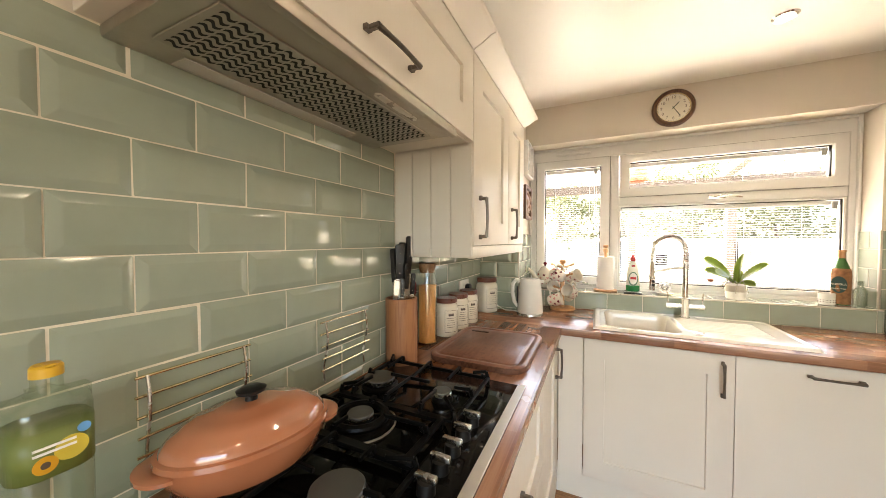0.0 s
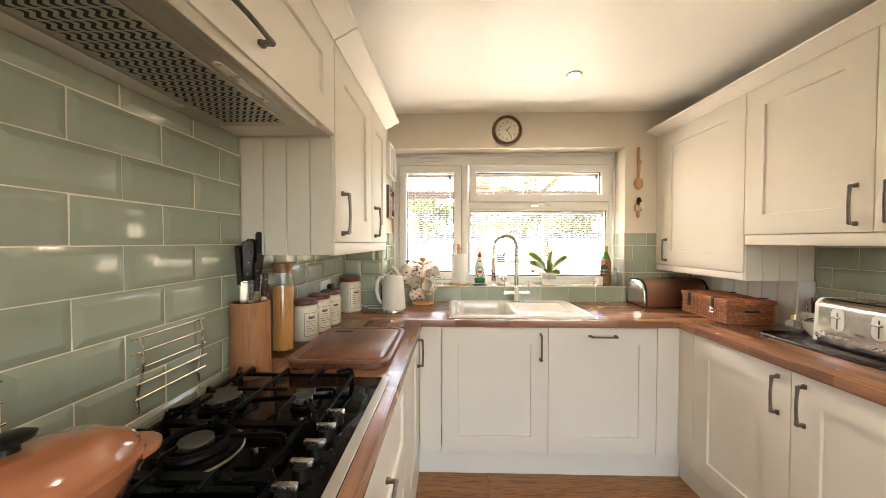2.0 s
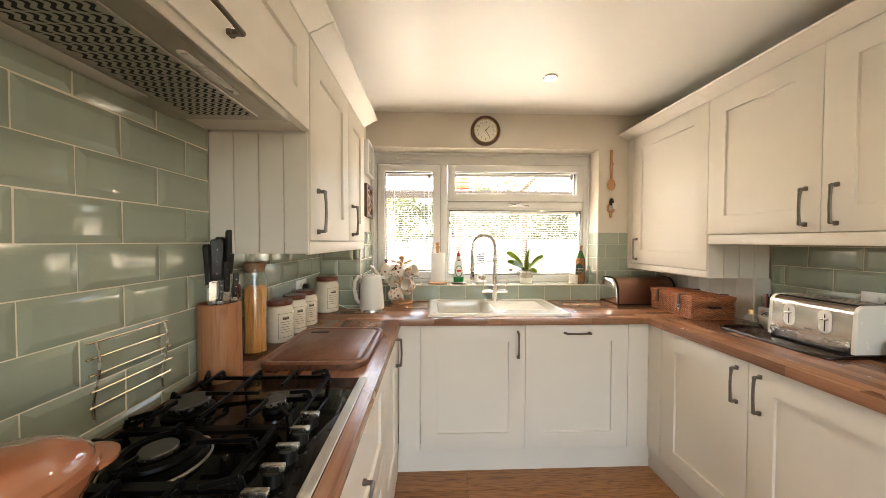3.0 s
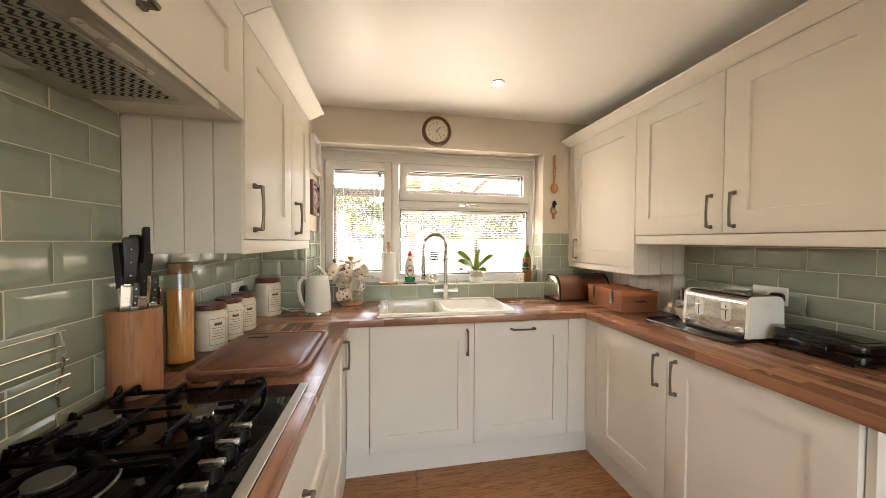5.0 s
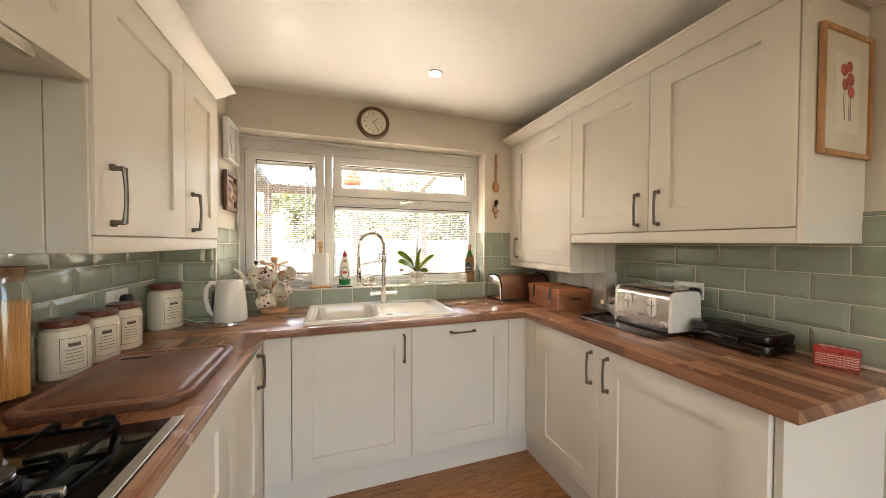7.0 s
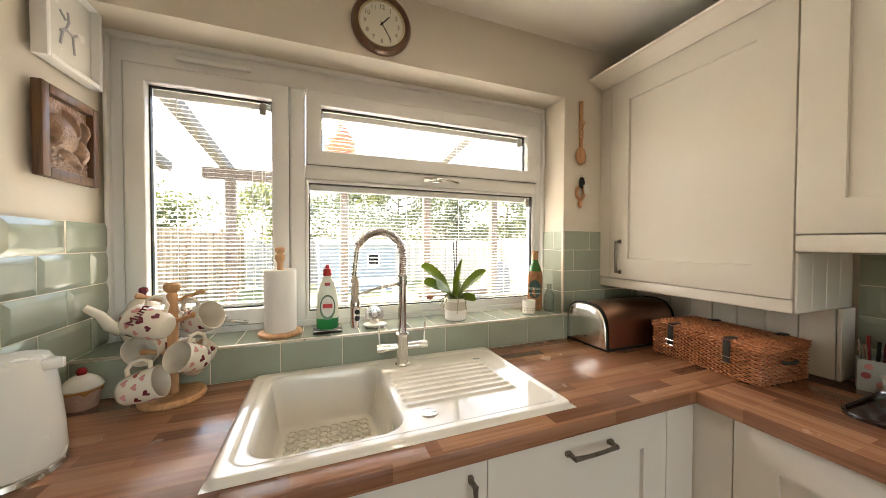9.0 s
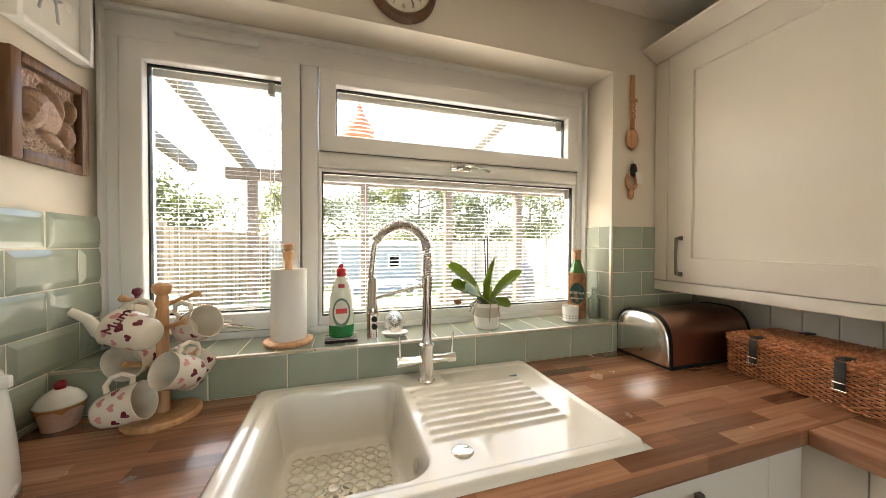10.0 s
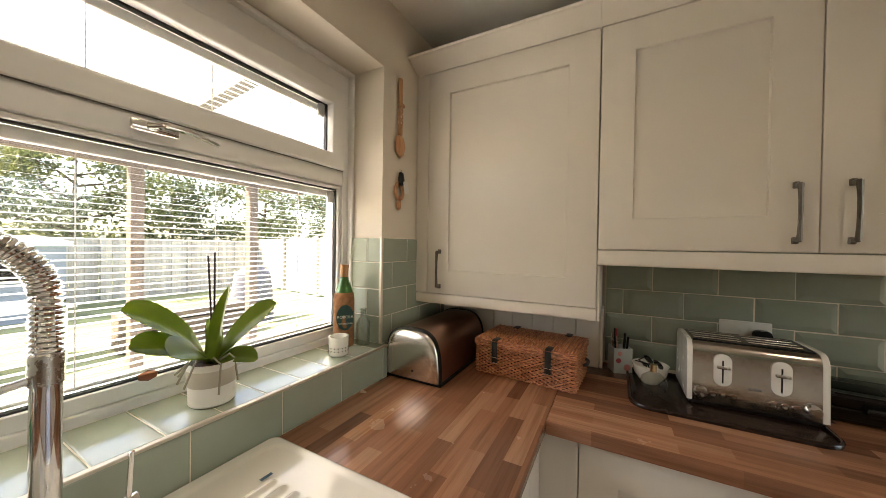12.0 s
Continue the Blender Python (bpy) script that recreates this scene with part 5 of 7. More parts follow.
part("cap", lathe(B(), [(0, 0.245), (0.007, 0.244), (0.008, 0.232), (0.015, 0.228), (0.016, 0.203), (0, 0.2)], 28), plain("red_cap", (0.45, 0.015, 0.015), 0.3), wb)


def oval_patch(name, cx, cz, a, b, y, mat, parent, label=""):
    bm = B()
    bm.faces.new([bm.verts.new((cx + a * math.cos(2 * math.pi * k / 28), y + 0.010 * (math.cos(2 * math.pi * k / 28) * a / 0.04) ** 2, cz + b * math.sin(2 * math.pi * k / 28))) for k in range(28)])
    return part(name, bm, mat, parent, label, smooth=False)


lab = oval_patch("label", 0, 0.085, 0.028, 0.048, -0.0262, plain("label_green", (0.10, 0.20, 0.13), 0.35), wb, "printed oval label with red panel")
oval_patch("label_face", 0, 0.088, 0.023, 0.038, -0.0268, plain("label_cream", (0.75, 0.73, 0.66), 0.35), lab)
part("label_panel", box(B(), -0.017, 0.017, -0.0278, -0.0272, 0.083, 0.099), plain("label_red", (0.55, 0.03, 0.03), 0.35), lab)
part("neck_mark", box(B(), -0.010, 0.010, -0.0205, -0.0160, 0.166, 0.178, 0.001), plain("neck_red", (0.4, 0.05, 0.06), 0.35), wb)
dt = thing("soap_tray", 1.012, 0.040, SILL + 0.001, 0, "small black wire tray under the washing-up bottle", "tray")
bm = slab(B(), rounded(0.105, 0.070, 0.012), 0.0, 0.003)
part("tray", bm, M_BLACK, dt)
for s in (-1, 1):
    part("rail", tube(B(), [(-0.050, s * 0.033, 0.010), (0.050, s * 0.033, 0.010)], 0.002, 8), M_CHROME, dt)

ss = thing("sink_strainer", 1.192, 0.045, SILL + 0.001, 0, "steel sink strainer propped on a white soap dish", "strainer")
part("dish", lathe(B(), [(0, 0.002), (0.036, 0.0), (0.048, 0.012), (0.046, 0.013), (0.034, 0.004), (0, 0.005)], 36, 1.0, 0.72), M_PLATE, ss)
sm = Matrix.Translation((0, 0.010, 0.048)) @ Matrix.Rotation(radians(72), 4, "X")
st = part("strainer", lathe(B(), [(0, -0.004), (0.022, -0.004), (0.028, 0.0), (0.038, 0.001), (0.038, 0.003), (0.028, 0.003), (0.02, 0.0), (0, 0.0)], 40, m=sm), M_STEEL, ss)
for k in range(18):
    a = 2 * math.pi * k / 18
    part("slot", box(B(), 0.012, 0.023, -0.0012, 0.0012, 0.0, 0.0008), M_BLACK, st, smooth=False).matrix_basis = sm @ Matrix.Rotation(a, 4, "Z") @ Matrix.Translation((0, 0, 0.0002))
part("boss", cyl(B(), 0, 0, 0, 0.010, 0.006, 0.004, 20, sm), M_STEEL, st)

# orchid
op = thing("potted_orchid", 1.550, 0.052, SILL + 0.001, 0, "orchid with broad green leaves, no flowers, in a white pot", "potted plant")
cup = part("pot", lathe(B(), [(0, 0), (0.042, 0), (0.046, 0.004), (0.050, 0.097), (0.047, 0.097), (0.043, 0.010), (0, 0.010)], 44), plain("white_pot", (0.78, 0.75, 0.68), 0.4), op)
part("band", lathe(B(), [(0.0478, 0.046), (0.0484, 0.047), (0.0502, 0.082), (0.0497, 0.083)], 44), plain("beige_band", (0.52, 0.47, 0.38), 0.5), cup)
part("bark", lathe(B(), [(0, 0.090), (0.02, 0.092), (0.044, 0.086), (0, 0.07)], 24), plain("bark_chips", (0.06, 0.03, 0.015), 0.9, var=0.5, scale=80, bump_s=0.8, grain=90), op)


def leaf_mat(name, c):
    m, t, b = nodes_of(name)
    v = coords(t, (1, 1, 1), "Object")
    link(t, ramp(t, noise_tex(t, v, 25, 4), [(0.3, tuple(x * 0.75 for x in c)), (0.7, tuple(x * 1.2 for x in c))]), b.inputs["Base Color"])
    b.inputs["Roughness"].default_value = 0.30
    thin = t.nodes.new("ShaderNodeBsdfTranslucent")
    thin.inputs["Color"].default_value = (min(1, c[0] * 1.7), min(1, c[1] * 1.6), c[2] * 1.4, 1)
    mix = t.nodes.new("ShaderNodeMixShader")
    mix.inputs[0].default_value = 0.4
    link(t, b.outputs[0], mix.inputs[1])
    link(t, thin.outputs[0], mix.inputs[2])
    link(t, mix.outputs[0], t.nodes["Material Output"].inputs["Surface"])
    return m


M_LEAF = leaf_mat("orchid_leaf", (0.17, 0.24, 0.035))


def strap_leaf(az, length, width, rise, bend, mat=M_LEAF, base=0.088):
    """A broad leaf that leaves the crown at an angle and arches over."""
    bm = B()
    n = 18
    rows, x, z = [], 0.006, base
    tw_, side = radians(42), (1 if math.cos(radians(az)) > 0 else -1)
    for i in range(n + 1):
        s = i / n
        a = radians(rise - bend * s)
        if i:
            x += length / n * math.cos(a)
            z += length / n * math.sin(a)
        w = width * (0.30 + 0.70 * math.sin(math.pi * min(1.0, 0.10 + 0.58 * s))) * (1.0 if s < 0.7 else math.sqrt(max(0.004, 1 - ((s - 0.7) / 0.3) ** 2)))
        up = Vector((-math.sin(a), 0, math.cos(a)))
        rows.append([bm.verts.new(Vector((x, w * k / 2 * math.cos(tw_ * min(1, 3 * s)), z + side * w * k / 2 * math.sin(tw_ * min(1, 3 * s)))) + up * 0.16 * w * (abs(k) - 0.4)) for k in (-1, -0.6, -0.25, 0, 0.25, 0.6, 1)])
    for a, b in zip(rows, rows[1:]):
        for k in range(6):
            bm.faces.new((a[k], a[k + 1], b[k + 1], b[k]))
    r = bmesh.ops.extrude_face_region(bm, geom=bm.faces[:])
    bmesh.ops.translate(bm, vec=(0, 0, 0.0020), verts=[v for v in r["geom"] if isinstance(v, bmesh.types.BMVert)])
    bmesh.ops.recalc_face_normals(bm, faces=bm.faces[:])
    bmesh.ops.rotate(bm, matrix=Matrix.Rotation(radians(az), 3, "Z"), verts=bm.verts[:])
    return part("leaf", bm, mat, op, angle=60)


strap_leaf(172, 0.215, 0.080, 68, 44)
strap_leaf(188, 0.175, 0.066, 52, 46)
strap_leaf(218, 0.165, 0.072, 52, 52)
strap_leaf(-70, 0.185, 0.066, 88, 16)
strap_leaf(-20, 0.185, 0.060, 62, 34)
strap_leaf(-48, 0.095, 0.042, 34, 60)
strap_leaf(60, 0.120, 0.050, 60, 30)
part("withered_tip", lathe(B(), [(0, -0.012), (0.012, -0.006), (0.014, 0.004), (0, 0.010)], 14, 1.2, 0.5, Matrix.Translation((-0.128, -0.026, 0.110))), plain("dry_leaf", (0.26, 0.09, 0.04), 0.7), op)
for dx, top in ((-0.004, 0.342), (0.010, 0.350)):
    part("flower_stem", tube(B(), [(0, 0, 0.095), (dx * 0.5, 0.004, 0.2), (dx - 0.004, 0.006, top)], 0.0022, 8), plain("dry_stem", (0.035, 0.02, 0.018), 0.6), op)
random.seed(11)
for k in range(11):
    a = random.uniform(0, 6.28)
    r1, r2 = 0.040, random.uniform(0.055, 0.09)
    pts = [(0.02 * math.cos(a), 0.02 * math.sin(a), 0.098), (r1 * math.cos(a + 0.2), r1 * math.sin(a + 0.2), 0.112), (r2 * 0.8 * math.cos(a + 0.4), r2 * 0.8 * math.sin(a + 0.4), 0.100), (r2 * math.cos(a + 0.3), r2 * math.sin(a + 0.3), random.uniform(0.03, 0.09))]
    part("aerial_root", tube(B(), pts, 0.0022, 7), plain("grey_root", (0.36, 0.33, 0.24), 0.7) if k == 0 else bpy.data.materials["grey_root"], op)

wbt = thing("wine_bottle", 2.012, 0.098, SILL + 0.001, 0, "green wine bottle wrapped in brown hessian with dark label", "bottle")
part("glass", lathe(B(), [(0, 0), (0.033, 0), (0.036, 0.004), (0.036, 0.175), (0.030, 0.205), (0.016, 0.245), (0.0135, 0.258), (0.0135, 0.285), (0.0155, 0.288), (0.0155, 0.298), (0, 0.298)], 36), plain("green_glass", (0.05, 0.16, 0.04), 0.08, bump_s=0, coat=0.6), wbt)
part("hessian", lathe(B(), [(0.0362, 0.002), (0.0372, 0.01), (0.0372, 0.17), (0.034, 0.195), (0.0325, 0.198)], 36), plain("brown_hessian", (0.26, 0.12, 0.05), 0.95, var=0.3, scale=60, bump_s=0.8, grain=300), wbt)
part("foil", lathe(B(), [(0.0142, 0.25), (0.0145, 0.286), (0.0162, 0.288), (0.0162, 0.299), (0, 0.3)], 30), plain("copper_foil", (0.42, 0.22, 0.10), 0.35, metal=0.7), wbt)
wl2 = oval_patch("label", 0, 0.110, 0.030, 0.046, -0.0385, plain("label_dark_green", (0.012, 0.055, 0.045), 0.5), wbt, "dark green oval label with pale lettering")
wl2.matrix_basis = Matrix.Rotation(radians(-38), 4, "Z")
M_PALE = plain("pale_print", (0.65, 0.62, 0.5), 0.5)
flat_text("lettering", "ROBOLA", 0.0145, M_PALE, wl2, Matrix.Translation((0, -0.0390, 0.112)) @ Matrix.Rotation(radians(90), 4, "X"))
flat_text("lettering", "CEPHALONIA", 0.0085, M_PALE, wl2, Matrix.Translation((0, -0.0390, 0.088)) @ Matrix.Rotation(radians(90), 4, "X"))
tlh = thing("tealight_holder", 1.930, 0.038, SILL + 0.001, 0, "white pierced ceramic tealight holder", "candle holder")
cup = part("cup", lathe(B(), [(0, 0), (0.028, 0), (0.032, 0.004), (0.033, 0.064), (0.030, 0.064), (0.029, 0.008), (0, 0.008)], 36), M_PLATE, tlh)
bm = B()
for k in range(16):
    for z in (0.018, 0.028):
        a = 2 * math.pi * k / 16
        cyl(bm, 0, 0, 0.0320, 0.0334, 0.0022, None, 8, Matrix.Translation((0, 0, z)) @ Matrix.Rotation(a, 4, "Z") @ Matrix.Rotation(radians(90), 4, "Y"))
tagged(part("pierced_hole", bm, M_GROOVE, cup, smooth=False), kind="stuff")
sbt = thing("glass_bottle", 2.058, 0.045, SILL + 0.001, 0, "small empty clear glass medicine bottle", "bottle")
part("glass", lathe(B(), [(0, 0.001), (0.024, 0.001), (0.026, 0.004), (0.026, 0.085), (0.012, 0.105), (0.011, 0.128), (0.014, 0.130), (0.014, 0.135), (0.009, 0.135), (0.009, 0.105), (0.0235, 0.083), (0.0235, 0.006), (0, 0.005)], 32), M_VIAL, sbt)

# ---- right worktop ----
M_COPPER = plain("brushed_copper", (0.42, 0.25, 0.18), 0.30, metal=1.0, var=0.02, scale=6, bump_s=0.0, rvar=0.008)
M_ENDS = plain("satin_steel", (0.66, 0.64, 0.60), 0.22, metal=1.0, var=0.02, bump_s=0.0, rvar=0.02)
bb = thing("bread_bin", 2.112, -0.020, TOP, 0, "roll-top bread bin, brushed copper lid and steel ends", "bread bin")
BW, BD, BH = 0.435, 0.235, 0.195


def bin_profile(k, n=24, s=1.0):
    """Side outline from the front foot over the domed top to the back."""
    a = math.pi * k / n
    c = math.cos(a)
    y = -BD / 2 - BD / 2 * math.copysign(abs(c) ** 0.62, c) * s
    return y, 0.010 + (BH - 0.010) * max(0.0, math.sin(a)) ** (0.62 if c > 0 else 0.45) * s


def bin_solid(bm, x0, x1, s=1.0):
    pr = [bin_profile(k, 24, s) for k in range(25)]
    a = [bm.verts.new((x0, y, z)) for y, z in pr]
    b = [bm.verts.new((x1, y, z)) for y, z in pr]
    n = len(pr)
    for i in range(n):
        j = (i + 1) % n
        bm.faces.new((a[i], a[j], b[j], b[i]))
    bm.faces.new(a[::-1])
    bm.faces.new(b)
    bmesh.ops.recalc_face_normals(bm, faces=bm.faces[:])
    return bm


part("roll_lid", bin_solid(B(), 0.016, BW - 0.016, 0.98), M_COPPER, bb)
for x0, x1 in ((0.004, 0.016), (BW - 0.016, BW - 0.004)):
    part("rim", bin_solid(B(), x0, x1, 1.0), M_BLACK, bb, "black plastic rim")
for x0, d in ((0.004, -1), (BW - 0.004, 1)):
    bm = B()
    rings = [[bm.verts.new((x0 + d * o, y, z + lift)) for y, z in (bin_profile(k, 24, s) for k in range(25))] for o, s, lift in ((0.0, 0.955, 0.0), (0.006, 0.94, 0.001), (0.011, 0.87, 0.005), (0.0145, 0.72, 0.014), (0.0165, 0.45, 0.034), (0.017, 0.15, 0.060))]
    for p, q in zip(rings, rings[1:]):
        for i in range(25):
            j = (i + 1) % 25
            bm.faces.new((p[i], p[j], q[j], q[i]))
    bm.faces.new(rings[-1])
    bmesh.ops.recalc_face_normals(bm, faces=bm.faces[:])
    part("end_plate", bm, M_ENDS, bb, "domed satin steel end plate", angle=60)
part("screw", cyl(B(), 0, 0, 0, 0.003, 0.004, None, 14, Matrix.Translation((-0.0105, -0.13, 0.045)) @ Matrix.Rotation(radians(-90), 4, "Y")), M_BLACK, bb)
part("base", box(B(), 0.002, BW - 0.002, -BD - 0.004, 0.0, 0.0, 0.012, 0.003), M_BLACK, bb)

# wicker hamper: real weave of canes round upright stakes
M_WICKER, _t, _b = nodes_of("varnished_wicker")
_g = _t.nodes.new("ShaderNodeNewGeometry")
_tone = ramp(_t, _g.outputs["Random Per Island"], [(0.0, (0.27, 0.075, 0.03)), (0.5, (0.47, 0.17, 0.075)), (1.0, (0.62, 0.28, 0.13))])
_var = ramp(_t, noise_tex(_t, coords(_t), 60.0, 4), [(0.3, (0.72,) * 3), (0.7, (1.15,) * 3)])
link(_t, mixc(_t, 1.0, _tone, _var, "MULTIPLY"), _b.inputs["Base Color"])
_b.inputs["Roughness"].default_value = 0.33
bump(_t, _b, noise_tex(_t, coords(_t), 220.0, 3), 0.4, 0.001)
M_LEATHER = plain("black_leather", (0.02, 0.018, 0.016), 0.5, bump_s=0.3)
bk = thing("picnic_hamper", 2.437, -0.497, TOP, -4, "brown wicker picnic hamper with black leather straps, closed", "hamper")
HW, HL, HH = 0.245, 0.370, 0.108     # x, y, height
# dark inner box whose colour stands in for shade between the canes
part("liner", box(B(), -HW / 2 + 0.008, HW / 2 - 0.008, -HL / 2 + 0.008, HL / 2 - 0.008, 0.004, HH), plain("wicker_shadow", (0.05, 0.018, 0.008), 0.8), bk)


def weave_loop(bm, w, l, z, r, phase, amp=0.0032, step=0.021):
    per = []
    for (ax, ay), (bx, by) in zip([(-w / 2, -l / 2), (w / 2, -l / 2), (w / 2, l / 2), (-w / 2, l / 2)], [(w / 2, -l / 2), (w / 2, l / 2), (-w / 2, l / 2), (-w / 2, -l / 2)]):
        L = math.hypot(bx - ax, by - ay)
        n = int(L / step) * 2
        nx_, ny_ = (by - ay) / L, -(bx - ax) / L
        for k in range(n):
            f = k / n
            o = amp * (1 if (k // 1 + phase) % 2 else -1)
            per.append((ax + (bx - ax) * f + nx_ * o, ay + (by - ay) * f + ny_ * o, z))
    tube(bm, per, r, 6, closed=True)


bm = B()
for i in range(17):
    weave_loop(bm, HW, HL, 0.004 + i * 0.0064, 0.0027, i % 2, 0.0032, 0.025)
tagged(part("woven_side", bm, M_WICKER, bk), kind="stuff")
bm = B()
for k in range(4):
    weave_loop(bm, HW + 0.006, HL + 0.006, HH + 0.004 + k * 0.006, 0.0036, k % 2, 0.0025)
tagged(part("lid_border", bm, M_WICKER, bk), kind="stuff")
bm = B()
random.seed(2)
for i in range(42):
    y = -HL / 2 + HL * (i + 0.5) / 42
    pts = [(-HW / 2 + HW * k / 24, y, HH + 0.022 + 0.0022 * (1 if (k + i) % 2 else -1) + 0.004 * math.sin(math.pi * k / 24)) for k in range(25)]
    tube(bm, pts, 0.0042, 6)
tagged(part("woven_lid", bm, M_WICKER, bk), kind="stuff")
for y in (-0.095, 0.105):
    sp = part("strap", box(B(), -HW / 2 - 0.012, -HW / 2 - 0.007, y - 0.011, y + 0.011, 0.050, HH + 0.022, 0.002), M_LEATHER, bk, "black leather strap")
    part("strap_top", box(B(), -HW / 2 - 0.010, -HW / 2 + 0.035, y - 0.011, y + 0.011, HH + 0.024, HH + 0.030, 0.002), M_LEATHER, sp)
    bkl = B()
    tube(bkl, [(-HW / 2 - 0.014, y - 0.015, 0.052), (-HW / 2 - 0.014, y + 0.015, 0.052), (-HW / 2 - 0.014, y + 0.015, 0.072), (-HW / 2 - 0.014, y - 0.015, 0.072)], 0.0018, 8, closed=True)
    part("buckle", bkl, M_CHROME, sp)
for y in (-0.12, 0.10):
    part("hinge", box(B(), HW / 2 - 0.03, HW / 2 + 0.012, y - 0.012, y + 0.012, HH + 0.025, HH + 0.031, 0.002), M_LEATHER, bk, "leather hinge")
part("side_grip", tube(B(), [(0.035 * math.cos(a), -HL / 2 - 0.010 - 0.012 * math.sin(a), 0.075) for a in [math.pi * i / 10 for i in range(11)]], 0.006, 8), M_LEATHER, bk)

pp = thing("pen_pot", 2.625, -0.808, TOP, 20, "square pen pot with printed flowers, full of pens", "pen pot")
M_POT = plain("pale_blue_card", (0.42, 0.46, 0.46), 0.5)
bm = B()
for a, b, c, d in ((-0.034, 0.034, -0.034, -0.030), (-0.034, 0.034, 0.030, 0.034), (-0.034, -0.030, -0.030, 0.030), (0.030, 0.034, -0.030, 0.030), (-0.030, 0.030, -0.030, 0.030)):
    box(bm, a, b, c, d, 0.0, 0.098 if (a, c) != (-0.030, -0.030) else 0.004)
part("pot", bm, M_POT, pp, smooth=False)
random.seed(6)
for x, z, r, m in ((-0.015, 0.025, 0.013, M_HEART[1]), (0.017, 0.05, 0.010, M_HEART[2]), (0.012, 0.078, 0.009, M_HEART[1])):
    part("printed_flower", cyl(B(), 0, 0, 0, 0.0006, r, None, 14, Matrix.Translation((-0.0342, x, z)) @ Matrix.Rotation(radians(-90), 4, "Y")), m, pp)
for k, (dx, dy, h, c) in enumerate(((-0.015, -0.01, 0.155, 0), (0.0, 0.008, 0.165, 1), (0.012, -0.012, 0.145, 2), (0.018, 0.012, 0.160, 0), (-0.008, 0.018, 0.150, 3), (0.004, -0.018, 0.135, 0), (-0.02, 0.006, 0.14, 3))):
    m = (M_BLACK, plain("red_pen", (0.4, 0.03, 0.03), 0.3) if k == 1 else M_BLACK, M_HEART[0], M_STEEL)[c]
    pen = thing("pen", 2.625 + dx, -0.808 + dy, TOP + 0.005, 0, "ballpoint pen standing in the pen pot", "pen", "pens in the pot")
    part("barrel", tube(B(), [(0, 0, 0), (dx * 0.5, dy * 0.5, h * 0.8), (dx * 0.6, dy * 0.6, h)], 0.0042, 10), m, pen)

tr = thing("serving_tray", 2.478, -1.070, TOP, 0, "dark brown lacquered serving tray under the toaster", "tray")
bm = slab(B(), rounded(0.355, 0.475, 0.05, 8), 0.0, 0.006, 0.002)
part("tray", bm, plain("dark_lacquer", (0.018, 0.009, 0.007), 0.2, var=0.2), tr)
part("lip", tube(B(), [(x, y, 0.009) for x, y in rounded(0.35, 0.47, 0.05, 8)], 0.005, 8, closed=True), bpy.data.materials["dark_lacquer"], tr)

bw = thing("trinket_bowl", 2.535, -0.905, TOP + 0.006, 0, "white china bowl heaped with keys and sunglasses", "bowl")
part("bowl", lathe(B(), [(0, 0), (0.026, 0), (0.030, 0.004), (0.052, 0.035), (0.058, 0.068), (0.0555, 0.068), (0.048, 0.036), (0.026, 0.008), (0, 0.007)], 40), M_PLATE, bw)
gl = thing("sunglasses", 2.535, -0.905, TOP + 0.072, 30, "black folded sunglasses lying in the bowl", "glasses")
for s in (-1, 1):
    part("lens", lathe(B(), [(0, 0.003), (0.020, 0.002), (0.023, -0.002), (0, -0.002)], 24, 1.0, 0.8, Matrix.Translation((s * 0.026, -0.012, 0.008)) @ Matrix.Rotation(radians(60), 4, "X")), M_BLACKGLASS, gl)
    part("temple", tube(B(), [(s * 0.045, -0.01, 0.012), (s * 0.02, 0.03, 0.010), (-s * 0.03, 0.036, 0.004)], 0.0025, 8), M_BLACK, gl)
ky = thing("key_bunch", 2.530, -0.895, TOP + 0.060, 0, "bunch of keys with a gilt fob in the bowl", "keys")
for k in range(4):
    part("key", box(B(), -0.035, 0.020, -0.004 + 0.008 * k - 0.01, 0.002 + 0.008 * k - 0.01, 0.004 + 0.003 * k, 0.006 + 0.003 * k, 0.0008), M_STEEL if k % 2 else M_BRASS, ky)
pf = thing("scent_bottle", 2.420, -0.905, TOP + 0.006, 0, "round clear glass scent bottle with gilt cap", "bottle")
part("glass", lathe(B(), [(0, 0.001), (0.012, 0.0), (0.034, 0.018), (0.041, 0.040), (0.034, 0.062), (0.012, 0.078), (0, 0.079)], 36, 0.55, 1.0), M_VIAL, pf)
part("cap", cyl(B(), 0, 0, 0.079, 0.102, 0.011, 0.0105, 24), M_BRASS, pf)

# toaster
to = thing("toaster", 2.414, -0.994, TOP + 0.007, -90, "four-slice steel toaster with white ends on a tray", "toaster")
TL, TD, TH = 0.318, 0.205, 0.200
M_TOAST = plain("polished_steel", (0.60, 0.57, 0.53), 0.17, metal=1.0, var=0.05, bump_s=0.02)


